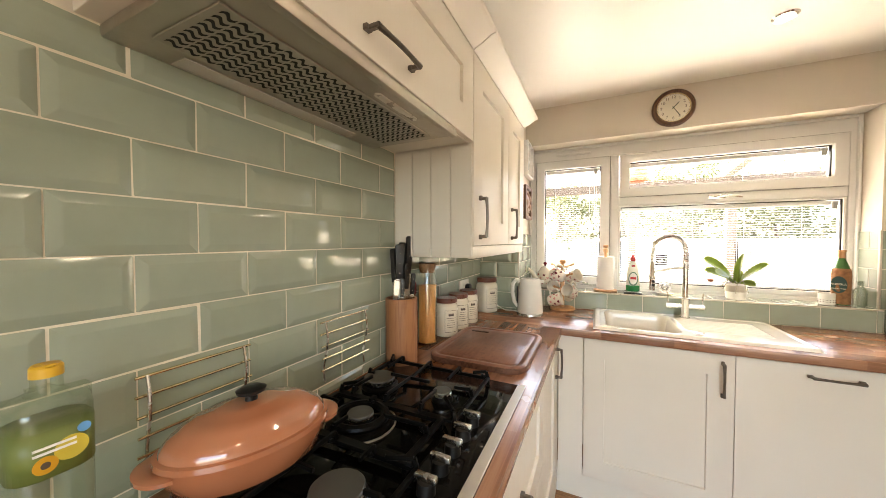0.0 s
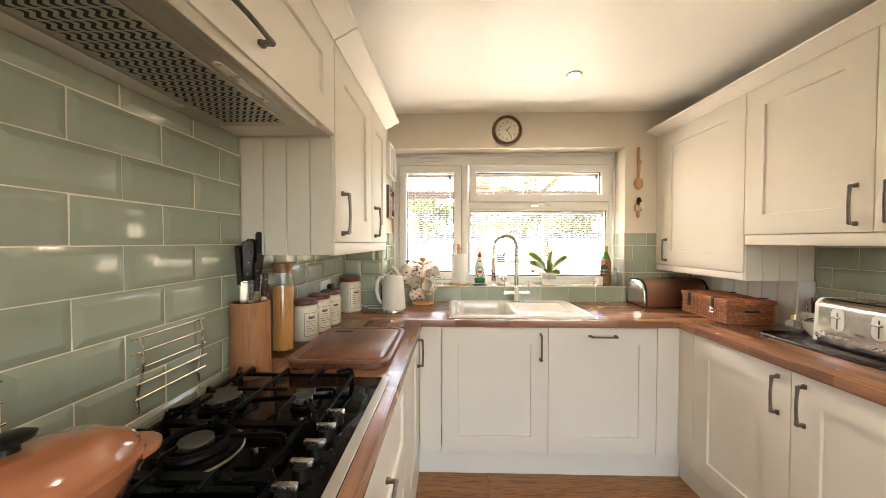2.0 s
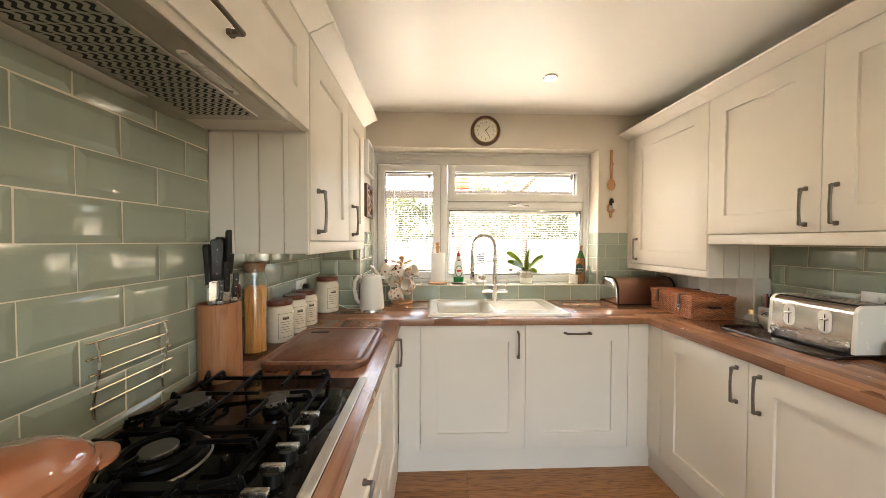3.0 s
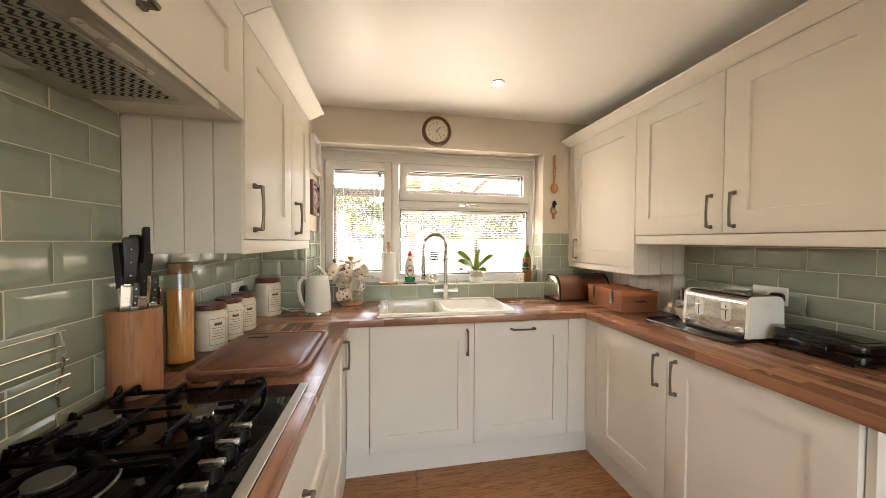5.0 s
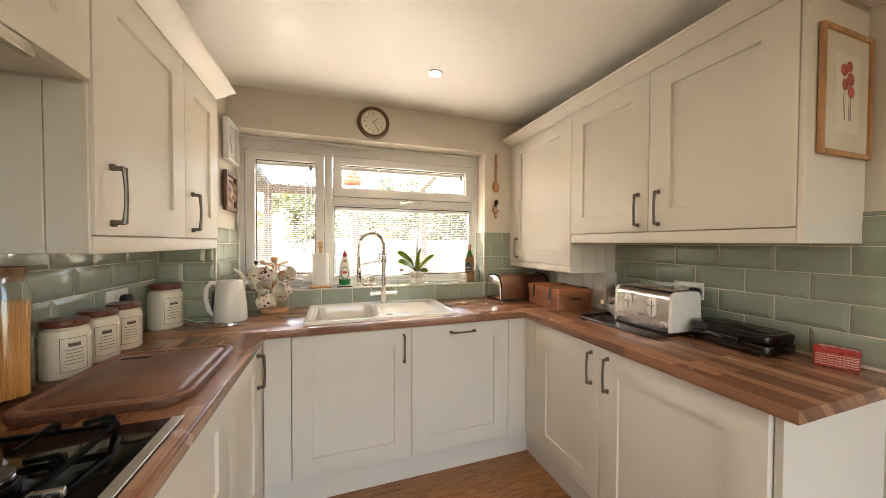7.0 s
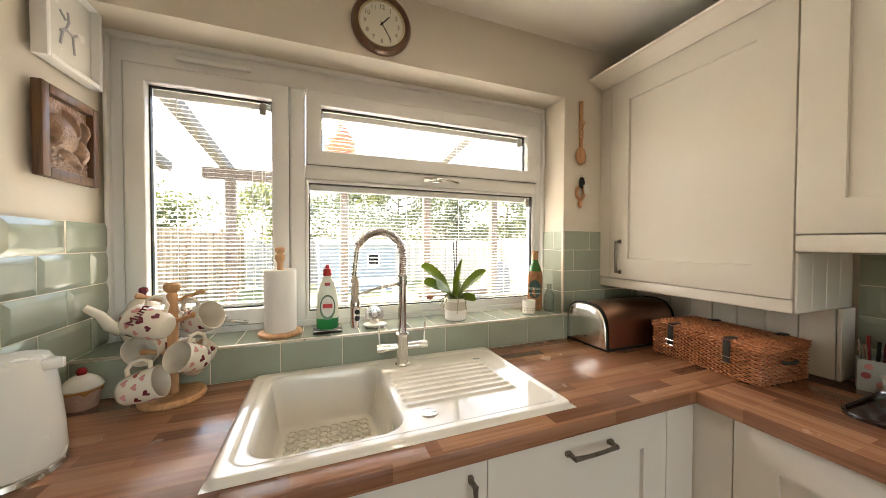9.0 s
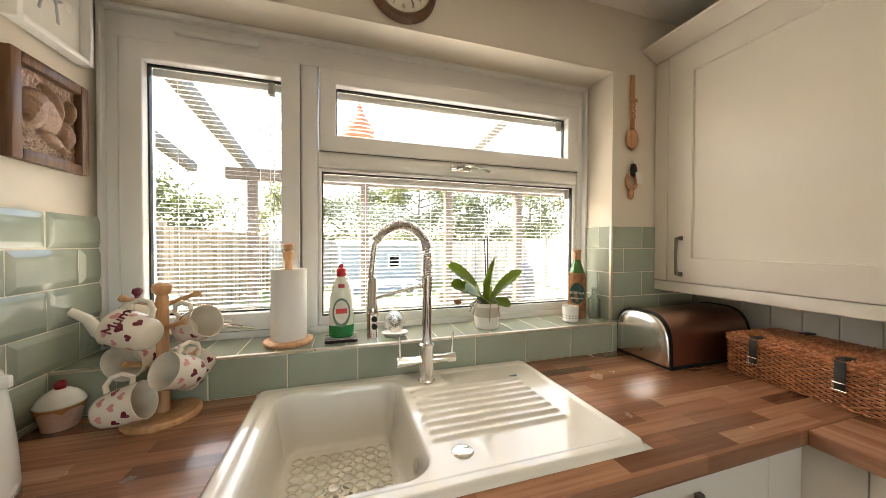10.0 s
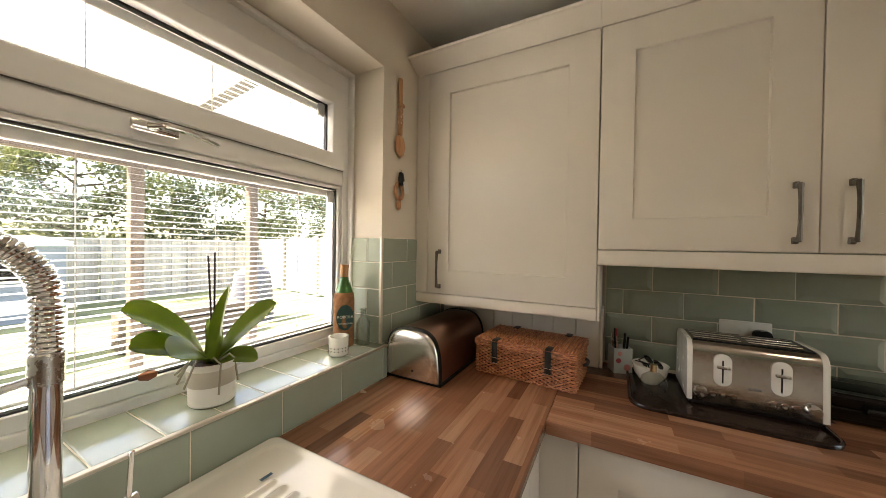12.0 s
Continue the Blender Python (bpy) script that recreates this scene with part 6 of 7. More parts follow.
def toaster_wrap(bm, x0, x1, inset=0.0):
    """Cross-section: upright front, softly rounded shoulders."""
    d0, d1, h = inset, TD - inset, TH - inset
    r = 0.035
    pr = [(d0, 0.012), (d0 + 0.006, h - r)] + [(d0 + 0.006 + r - r * math.cos(a), h - r + r * math.sin(a)) for a in [math.pi / 2 * k / 6 for k in range(1, 7)]]
    pr += [(d1 - 0.006 - r + r * math.sin(a), h - r + r * math.cos(a)) for a in [math.pi / 2 * k / 6 for k in range(0, 7)]] + [(d1, 0.012)]
    a = [bm.verts.new((x0, y, z)) for y, z in pr]
    b = [bm.verts.new((x1, y, z)) for y, z in pr]
    n = len(pr)
    for i in range(n):
        j = (i + 1) % n
        bm.faces.new((a[i], a[j], b[j], b[i]))
    bm.faces.new(a[::-1])
    bm.faces.new(b)
    bmesh.ops.recalc_face_normals(bm, faces=bm.faces[:])
    return bm


part("shell", toaster_wrap(B(), 0.014, TL - 0.014, 0.0015), M_TOAST, to)
for x0, x1 in ((0.0, 0.0138), (TL - 0.0138, TL)):
    part("end_cap", toaster_wrap(B(), x0, x1, 0.0), M_KETTLE, to, "white plastic end")
part("foot_plate", box(B(), 0.006, TL - 0.006, 0.006, TD - 0.006, 0.0, 0.0118, 0.003), M_BLACK, to)
part("top_plate", box(B(), 0.018, TL - 0.018, 0.030, TD - 0.030, TH - 0.004, TH - 0.0002, 0.002, 1), M_BLACK, to)
for x0 in (0.024, 0.162):
    for dy in (0.060, 0.125):
        sl = part("bread_slot", box(B(), x0, x0 + 0.120, dy, dy + 0.030, TH - 0.002, TH + 0.0005, 0.001, 1), M_BLACK, to)
        part("slot_frame", tube(B(), [(x0, dy, TH), (x0 + 0.12, dy, TH), (x0 + 0.12, dy + 0.03, TH), (x0, dy + 0.03, TH)], 0.0022, 6, closed=True), M_CHROME, sl)
for cx in (0.088, 0.220):
    pl = part("lever_plate", slab(B(), [(x, y) for x, y in rounded(0.044, 0.098, 0.021)], 0.0, 0.004, 0.001), M_KETTLE, to, "white lever surround")
    pl.matrix_basis = Matrix.Translation((cx, 0.004, 0.118)) @ Matrix.Rotation(radians(90), 4, "X")
    gr = part("lever_groove", box(B(), -0.002, 0.002, -0.040, 0.030, 0.004, 0.0046), M_BLACK, pl)
    part("lever", box(B(), -0.016, 0.016, 0.006, 0.014, 0.0046, 0.018, 0.003), M_STEEL, pl)
for cx in (0.034, 0.284):
    part("browning_dial", lathe(B(), [(0, 0.016), (0.014, 0.015), (0.017, 0.011), (0.018, 0.0)], 28, m=Matrix.Translation((cx, 0.001, 0.042)) @ Matrix.Rotation(radians(90), 4, "X")), M_STEEL, to)
for cx in (0.066, 0.089, 0.113, 0.203, 0.227, 0.251):
    bt = part("button_ring", lathe(B(), [(0.0065, 0.003), (0.009, 0.003), (0.0098, 0.0)], 20, m=Matrix.Translation((cx, 0.001, 0.040)) @ Matrix.Rotation(radians(90), 4, "X")), M_CHROME, to)
    part("button", cyl(B(), 0, 0, 0, 0.003, 0.0065, None, 18, Matrix.Translation((cx, 0.001, 0.040)) @ Matrix.Rotation(radians(90), 4, "X")), M_STEEL, bt)
part("badge", box(B(), 0.148, 0.178, 0.0005, 0.0025, 0.070, 0.075), plain("badge_grey", (0.3, 0.3, 0.3), 0.3, metal=0.8), to)

# sandwich press
M_GLOSS = plain("gloss_black_plastic", (0.004, 0.004, 0.004), 0.16, var=0.2, scale=20, bump_s=0.0, rvar=0.04)
sp = thing("sandwich_toaster", 2.505, -1.326, TOP, -95, "flat black plastic sandwich toaster, closed", "sandwich toaster")
part("lower_half", slab(B(), [(x + 0.150, y + 0.092) for x, y in rounded(0.300, 0.178, 0.03)], 0.008, 0.045, 0.008, 3), M_GLOSS, sp)
part("upper_half", slab(B(), [(x + 0.150, y + 0.092) for x, y in rounded(0.297, 0.174, 0.03)], 0.048, 0.085, 0.012, 3), M_GLOSS, sp)
part("top_plate", slab(B(), [(x + 0.150, y + 0.098) for x, y in rounded(0.240, 0.115, 0.02)], 0.0845, 0.0868, 0.001), M_BLACKGLASS, sp)
part("handle", box(B(), 0.085, 0.215, -0.022, 0.006, 0.036, 0.060, 0.007, 3), M_GLOSS, sp)
part("latch", box(B(), 0.132, 0.168, -0.026, -0.018, 0.030, 0.056, 0.003), M_GLOSS, sp)
for x in (0.03, 0.270):
    for y in (0.02, 0.16):
        part("foot", cyl(B(), x, y, 0.0, 0.0085, 0.009, None, 16), M_GLOSS, sp)

# patterned tin
tn = thing("biscuit_tin", 2.588, -1.706, TOP, -72, "small red tin with cream chevron pattern", "tin")
M_RED = plain("red_lacquer_tin", (0.42, 0.045, 0.04), 0.3, var=0.1)
M_CRM = plain("cream_tin_print", (0.62, 0.50, 0.40), 0.35)
part("box", box(B(), 0, 0.105, 0, 0.062, 0, 0.052, 0.004, 2), M_RED, tn)
part("lid", box(B(), -0.002, 0.107, -0.002, 0.064, 0.050, 0.068, 0.005, 2), M_RED, tn)
bm = B()
for i in range(11):
    for j in range(5):
        x, z = 0.006 + i * 0.0088, 0.006 + j * 0.0085
        o = 0.004 if i % 2 else 0
        bm.faces.new([bm.verts.new(p) for p in ((x, -0.0004, z + o), (x + 0.0078, -0.0004, z + 0.004 - o), (x + 0.0078, -0.0004, z + 0.0075 - o), (x, -0.0004, z + 0.0035 + o))])
tagged(part("chevron_print", bm, M_CRM, tn, smooth=False), kind="stuff")
bm = B()
for i in range(4):
    cyl(bm, 0.018 + i * 0.024, 0.031, 0.068, 0.0686, 0.010, None, 18)
part("lid_print", bm, M_CRM, tn, smooth=False)


def socket(x, y, z, rz, plugs):
    th = thing("double_socket", x, y, z, rz, "white double switched wall socket with a plug in it", "wall socket", "wall sockets")
    part("plate", box(B(), -0.073, 0.073, -0.010, 0.0, -0.043, 0.043, 0.004, 2), M_KETTLE, th)
    for s in (-1, 1):
        part("switch", box(B(), s * 0.018 - 0.006, s * 0.018 + 0.006, -0.0135, -0.0105, 0.006, 0.026, 0.001), M_KETTLE, th)
    for dx in plugs:
        p = part("plug", slab(B(), rounded(0.048, 0.050, 0.012), 0.0, 0.026, 0.005), M_BLACK, th, "black mains plug")
        p.matrix_basis = Matrix.Translation((dx, -0.0105, -0.008)) @ Matrix.Rotation(radians(90), 4, "X")
        part("flex", tube(B(), [(dx, -0.022, -0.03), (dx, -0.035, -0.06), (dx + 0.02, -0.03, -0.10), (dx + 0.04, -0.02, -0.145)], 0.0035, 8), M_BLACK, th)


socket(XR - 0.008, -1.205, 1.105, -90, (0.042,))
socket(XL + 0.008, -0.625, 1.100, 90, (0.030,))

# ---- on the walls ----
M_DKWOOD = wood("dark_turned_wood", (0.075, 0.032, 0.014), (0.17, 0.080, 0.036), 2, 2.0, 0.35, 6, 0.1)
ck = thing("wall_clock", 1.211, -0.001, 2.208, 0, "round wall clock with turned wooden rim and cream dial", "clock")
cm = Matrix.Rotation(radians(90), 4, "X")
part("rim", lathe(B(), [(0.088, 0.014), (0.090, 0.024), (0.098, 0.030), (0.107, 0.026), (0.114, 0.014), (0.114, 0.0), (0, 0.0)], 56, m=cm), M_DKWOOD, ck)
part("brass_ring", lathe(B(), [(0.0835, 0.013), (0.086, 0.019), (0.0885, 0.019), (0.0885, 0.013)], 56, m=cm), M_BRASS, ck)
dial = part("dial", lathe(B(), [(0, 0.0125), (0.087, 0.0125), (0.087, 0.01), (0, 0.01)], 56, m=cm), plain("cream_dial", (0.74, 0.70, 0.58), 0.5), ck)
for k in range(1, 13):
    a = radians(90 - 30 * k)
    flat_text("numeral", str(k), 0.024, M_INK, dial, Matrix.Translation((0.064 * math.cos(a), -0.0130, 0.064 * math.sin(a))) @ cm, 0.0002)
bm = B()
for k in range(60):
    a = radians(6 * k)
    bar(bm, (0.079 * math.cos(a), -0.0130, 0.079 * math.sin(a)), (0.083 * math.cos(a), -0.0130, 0.083 * math.sin(a)), 0.0008, 0.0012)
part("minute_track", bm, M_INK, dial, smooth=False)
for ang, L, w in ((90 - 30 * 1.4, 0.042, 0.0050), (90 - 6 * 24.5, 0.062, 0.0036)):
    a = radians(ang)
    bm = B()
    bar(bm, (-0.010 * math.cos(a), -0.0145, -0.010 * math.sin(a)), (L * math.cos(a), -0.0145, L * math.sin(a)), 0.001, w)
    part("clock_hand", bm, M_BLACK, dial, smooth=False)

M_LOVE = wood("carved_lime_wood", (0.42, 0.19, 0.08), (0.60, 0.32, 0.15), 2, 2.5, 0.5, 4, 0.05)
s1 = thing("carved_spoon", 2.197, -0.001, 1.757, 0, "carved wooden love spoon hung on the wall", "wooden spoon", "love spoons")
bm = B()
lathe(bm, [(0, 0.0), (0.7, 0.15), (1.0, 0.5), (0.7, 0.85), (0, 1.0)], 28, 0.034, 0.010, Matrix.Diagonal((1, 1, 0.095, 1)))
bmesh.ops.translate(bm, vec=(0, -0.011, 0), verts=bm.verts[:])
part("bowl", bm, M_LOVE, s1)
bm = B()
box(bm, -0.008, 0.008, -0.018, -0.004, 0.088, 0.135, 0.004)
for k in range(6):
    tube(bm, [(0.011 * math.sin(k * 2.1 + j * 0.9), -0.012 - 0.005 * math.cos(k * 2.1 + j * 0.9), 0.130 + j * 0.010) for j in range(9)], 0.0035, 6)
for k in range(9):
    a = k * 0.7
    cyl(bm, 0.012 * math.cos(a), -0.018, 0.205 + 0.003 * math.sin(3 * a), 0.217, 0.006, 0.002, 8)
box(bm, -0.0095, 0.0095, -0.016, -0.004, 0.215, 0.318, 0.004)
part("handle", bm, M_LOVE, s1)
s2 = thing("carved_spoon", 2.197, -0.001, 1.545, 0, "small carved wooden love spoon with ring hung on the wall", "wooden spoon", "love spoons")
bm = B()
lathe(bm, [(0, 0.0), (0.8, 0.2), (1.0, 0.5), (0.7, 0.85), (0, 1.0)], 24, 0.015, 0.007, Matrix.Diagonal((1, 1, 0.048, 1)))
bmesh.ops.translate(bm, vec=(0, -0.008, 0), verts=bm.verts[:])
part("bowl", bm, M_LOVE, s2)
part("ring", tube(B(), [(0.025 * math.cos(a), -0.010, 0.078 + 0.032 * math.sin(a)) for a in [2 * math.pi * k / 24 for k in range(24)]], 0.0075, 8, closed=True), M_LOVE, s2)
part("loop", tube(B(), [(0.004 * math.cos(a), -0.010, 0.118 + 0.014 * math.sin(a)) for a in [2 * math.pi * k / 16 for k in range(16)]], 0.004, 8, closed=True), M_LOVE, s2)
kf = thing("key_with_tag", 2.197, -0.020, 1.640, 0, "black key fob with a white paper tag on the spoon", "keys")
part("fob", lathe(B(), [(0, 0.0), (0.016, 0.01), (0.020, 0.03), (0.013, 0.055), (0, 0.060)], 20, 1.0, 0.4), M_BLACK, kf)
part("tag", box(B(), 0.002, 0.034, -0.012, -0.0105, -0.030, 0.018, 0.0003, 1), M_KETTLE, kf).rotation_euler = (0, radians(-12), 0)
part("hook", tube(B(), [(0, 0.002, 0.056), (0, 0.000, 0.066), (0, 0.010, 0.070)], 0.0018, 8), M_CHROME, kf)


def framed(name, m, w, h, fw, fd, frame_mat, label, category):
    th = thing(name, 0, 0, 0, 0, label, category)
    th.matrix_basis = m
    for a, b, c, d in ((-w / 2, -w / 2 + fw, -h / 2, h / 2), (w / 2 - fw, w / 2, -h / 2, h / 2), (-w / 2 + fw, w / 2 - fw, -h / 2, -h / 2 + fw), (-w / 2 + fw, w / 2 - fw, h / 2 - fw, h / 2)):
        part("frame_side", box(B(), a, b, -fd, -0.001, c, d, 0.004, 2), frame_mat, th)
    return th


# carved relief of animals in a dark frame
cf = framed("carved_picture", pose(XP + 0.001, -0.034, 1.660, 0, 0, 90), 0.222, 0.242, 0.026, 0.024, M_DKWOOD, "carved wooden relief panel in a dark frame", "wall panel")
bm = B()
G = 84
vs = []
random.seed(4)
for i in range(G + 1):
    row = []
    for j in range(G + 1):
        u, v = i / G - 0.5, j / G - 0.5
        hgt = (0.0030 if v > -0.2 else 0.0060) * noise.noise(Vector((u * 26, v * (22 if v > -0.2 else 60), 1.0)))
        for cu, cv, au, av, turn, hh in ((-0.10, 0.04, 0.34, 0.25, -20, 0.020), (-0.22, 0.02, 0.17, 0.20, 0, 0.023), (0.27, -0.14, 0.12, 0.19, 25, 0.024), (0.06, 0.20, 0.055, 0.25, 32, 0.025), (0.33, 0.16, 0.055, 0.20, -14, 0.023), (0.04, -0.26, 0.24, 0.07, -22, 0.017), (0.20, -0.34, 0.13, 0.045, -30, 0.014)):
            ct, st = math.cos(radians(turn)), math.sin(radians(turn))
            du, dv = (u - cu) * ct + (v - cv) * st, (v - cv) * ct - (u - cu) * st
            d = (du / au) ** 2 + (dv / av) ** 2
            if d < 1:
                hgt = max(hgt, hh * (1 - d) ** 0.6 + 0.0025 * noise.noise(Vector((u * 44, v * 44, 3.0))))
        row.append(bm.verts.new((u * 0.172, -0.006 - hgt, v * 0.192)))
    vs.append(row)
for i in range(G):
    for j in range(G):
        bm.faces.new((vs[i][j], vs[i + 1][j], vs[i + 1][j + 1], vs[i][j + 1]))
part("relief", bm, wood("carved_brown", (0.20, 0.115, 0.07), (0.33, 0.20, 0.125), 0, 1.5, 0.30, 3, 0.05), cf, angle=80)
wf = framed("white_box_frame", pose(XP + 0.001, -0.030, 1.968, 0, 0, 90), 0.225, 0.250, 0.016, 0.034, M_UPVC, "white box frame with a small pale drawing", "picture frame")
part("mount", box(B(), -0.098, 0.098, -0.012, -0.002, -0.110, 0.110), M_KETTLE, wf)
bm = B()
for pts in (((-0.01, 0.0), (0.004, 0.03), (0.0, 0.055)), ((-0.03, -0.01), (-0.01, 0.005), (0.02, 0.0), (0.035, 0.012)), ((-0.02, -0.005), (-0.03, -0.045)), ((0.018, 0.0), (0.024, -0.05)), ((-0.008, 0.03), (-0.03, 0.045))):
    tube(bm, [(x, -0.0125, z - 0.01) for x, z in pts], 0.0035, 6)
part("drawing", bm, plain("grey_pencil", (0.42, 0.42, 0.44), 0.8), wf)

pc = framed("flower_print", pose(2.540, -1.7795, 1.840, 0, 0, 0), 0.305, 0.412, 0.018, 0.016, wood("light_oak_frame", (0.36, 0.17, 0.07), (0.52, 0.28, 0.13), 2, 1.5, 0.4, 4, 0.05), "framed print of red poppies in a pale oak frame", "picture")
part("mount", box(B(), -0.134, 0.134, -0.008, -0.002, -0.188, 0.188), plain("ivory_mount", (0.66, 0.60, 0.50), 0.8), pc)
part("sheet", box(B(), -0.070, 0.072, -0.0088, -0.0082, -0.128, 0.128), plain("print_paper", (0.72, 0.67, 0.56), 0.8), pc)
random.seed(9)
for x, z, r in ((-0.020, 0.075, 0.020), (0.012, 0.090, 0.018), (0.020, 0.050, 0.022), (-0.012, 0.030, 0.019), (0.024, 0.008, 0.020)):
    part("poppy", cyl(B(), 0, 0, 0, 0.0006, r, None, 12, Matrix.Translation((x, -0.0089, z)) @ Matrix.Rotation(radians(90), 4, "X")), plain("poppy_red", (0.42, 0.10, 0.08), 0.8, var=0.4, scale=40) if "poppy_red" not in bpy.data.materials else bpy.data.materials["poppy_red"], pc)
    part("stem", box(B(), x - 0.0008, x + 0.0008, -0.0088 - 0.0003, -0.0088, -0.085, z), M_INK, pc)

# oil bottle beside the hob
ob = thing("oil_bottle", 0.150, -2.295, TOP, 0, "clear plastic oil bottle with yellow cap and sunflower label", "bottle")
part("bottle", slab(B(), rounded(0.074, 0.074, 0.026), 0.0, 0.278, 0.022, 5), M_PET, ob)
part("oil", slab(B(), rounded(0.068, 0.068, 0.022), 0.003, 0.030, 0.01, 3), plain("sunflower_oil", (0.50, 0.38, 0.10), 0.1, bump_s=0), ob)
part("neck", lathe(B(), [(0.020, 0.277), (0.0145, 0.282), (0.0135, 0.300), (0, 0.300)], 28), M_PET, ob)
cap_ = part("cap", lathe(B(), [(0, 0.3145), (0.0125, 0.314), (0.0148, 0.311), (0.0150, 0.299), (0, 0.299)], 28), plain("yellow_cap", (0.62, 0.36, 0.03), 0.4), ob)
part("lift_tab", box(B(), 0.002, 0.0175, -0.006, 0.006, 0.3130, 0.3165, 0.0015, 1), bpy.data.materials["yellow_cap"], cap_)
lb = part("label", slab(B(), rounded(0.0752, 0.0752, 0.0265), 0.183, 0.241, 0.0), plain("olive_label", (0.16, 0.20, 0.05), 0.4, var=0.3), ob, "green and yellow label with a sunflower")
face = Matrix.Rotation(radians(90), 4, "Y")
part("yellow_field", cyl(B(), 0, 0, 0, 0.0006, 0.0150, None, 28, Matrix.Translation((0.0377, 0.010, 0.212)) @ face), plain("label_yellow", (0.60, 0.46, 0.06), 0.4), lb)
part("sunflower", cyl(B(), 0, 0, 0, 0.0009, 0.0105, None, 20, Matrix.Translation((0.0379, -0.012, 0.201)) @ face), plain("sunflower_yellow", (0.65, 0.32, 0.02), 0.5), lb)
part("flower_eye", cyl(B(), 0, 0, 0, 0.0013, 0.0042, None, 16, Matrix.Translation((0.0379, -0.012, 0.201)) @ face), M_INK, lb)
part("blue_seal", cyl(B(), 0, 0, 0, 0.0009, 0.0062, None, 20, Matrix.Translation((0.0379, 0.021, 0.232)) @ face), plain("label_blue", (0.12, 0.35, 0.62), 0.4), lb)
for z in (0.214, 0.2205):
    part("print_line", box(B(), 0.0378, 0.0388, -0.022, 0.014, z, z + 0.003), M_SLAT, lb)

# ---- garden beyond the window ----
GZ = -0.16
M_GROUND = plain("mown_lawn", (0.19, 0.20, 0.085), 0.9, var=0.35, scale=1.5, bump_s=0.6, grain=60)
ground = structure("ground", box(B(), -300, 300, 0.30, 600, GZ - 0.3, GZ), M_GROUND, "sunlit lawn reaching to the far trees", "ground")
M_DECK = wood("weathered_deck", (0.66, 0.63, 0.56), (0.80, 0.77, 0.70), 0, 0.8, 0.7, 6, 0.25)
deck = structure("patio", box(B(), -3.0, 6.5, 0.32, 4.0, GZ, GZ + 0.01), plain("deck_joint", (0.12, 0.10, 0.08), 0.9), "pale weathered timber deck outside the window", "patio")
me = mesh_of("board", box(B(), -4.70, 4.70, -0.064, 0.064, 0.0, 0.024), M_DECK, False)
for k in range(27):
    o = new("board", me)
    o.parent, o.location = deck, (1.75, 0.40 + 0.134 * k, GZ + 0.012)

M_FENCE = wood("weathered_fence", (0.24, 0.17, 0.11), (0.42, 0.32, 0.22), 2, 0.8, 0.8, 5, 0.35)
M_FENCE_PALE = wood("pale_fence", (0.40, 0.36, 0.30), (0.58, 0.53, 0.45), 2, 0.8, 0.8, 5, 0.3)


def fence(x0, y0, x1, y1, h, mat, label):
    L = math.hypot(x1 - x0, y1 - y0)
    th = thing("garden_fence", x0, y0, GZ, math.degrees(math.atan2(y1 - y0, x1 - x0)), label, "fence", "garden fences")
    bm_ = mesh_of("board", box(B(), 0.0, 0.118, -0.008, 0.008, 0.06, h), mat, False)
    n = int(L / 0.125)
    for i in range(n):
        o = new("board", bm_)
        o.parent, o.location = th, (i * 0.125, 0.012 * (i % 2), random.uniform(-0.01, 0.01))
    pm = mesh_of("post", box(B(), -0.045, 0.045, 0.022, 0.10, 0.0, h + 0.08), mat, False)
    for i in range(int(L / 1.85) + 1):
        o = new("post", pm)
        o.parent, o.location = th, (i * 1.85, -0.12, 0)
    for z in (0.35, h - 0.3):
        part("rail", box(B(), 0, n * 0.125, 0.022, 0.06, z, z + 0.07), mat, th)


random.seed(21)
fence(-1.9, 1.2, -1.35, 10.5, 1.78, M_FENCE, "close-boarded brown timber garden fence")
fence(-1.35, 10.6, 8.2, 10.6, 1.62, M_FENCE_PALE, "sunlit pale boarded garden fence")
fence(8.2, 10.6, 7.0, 1.0, 1.70, M_FENCE_PALE, "sunlit pale boarded garden fence")

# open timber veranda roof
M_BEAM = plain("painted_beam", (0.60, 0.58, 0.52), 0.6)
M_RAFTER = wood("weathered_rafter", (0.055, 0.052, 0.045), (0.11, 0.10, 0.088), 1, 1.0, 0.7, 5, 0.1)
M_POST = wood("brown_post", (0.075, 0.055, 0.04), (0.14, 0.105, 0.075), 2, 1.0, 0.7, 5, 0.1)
ver = thing("veranda_frame", 1.2, 3.65, GZ, 0, "open timber veranda frame with brown posts and pale rafters", "pergola")
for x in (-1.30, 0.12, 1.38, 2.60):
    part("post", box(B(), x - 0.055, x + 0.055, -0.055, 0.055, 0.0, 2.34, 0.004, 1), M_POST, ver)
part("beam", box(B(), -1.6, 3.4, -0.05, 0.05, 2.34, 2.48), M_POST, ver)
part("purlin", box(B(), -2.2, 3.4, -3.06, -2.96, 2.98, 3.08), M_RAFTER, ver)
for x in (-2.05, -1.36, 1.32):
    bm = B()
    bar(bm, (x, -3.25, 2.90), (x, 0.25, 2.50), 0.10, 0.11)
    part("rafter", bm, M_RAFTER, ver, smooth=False)

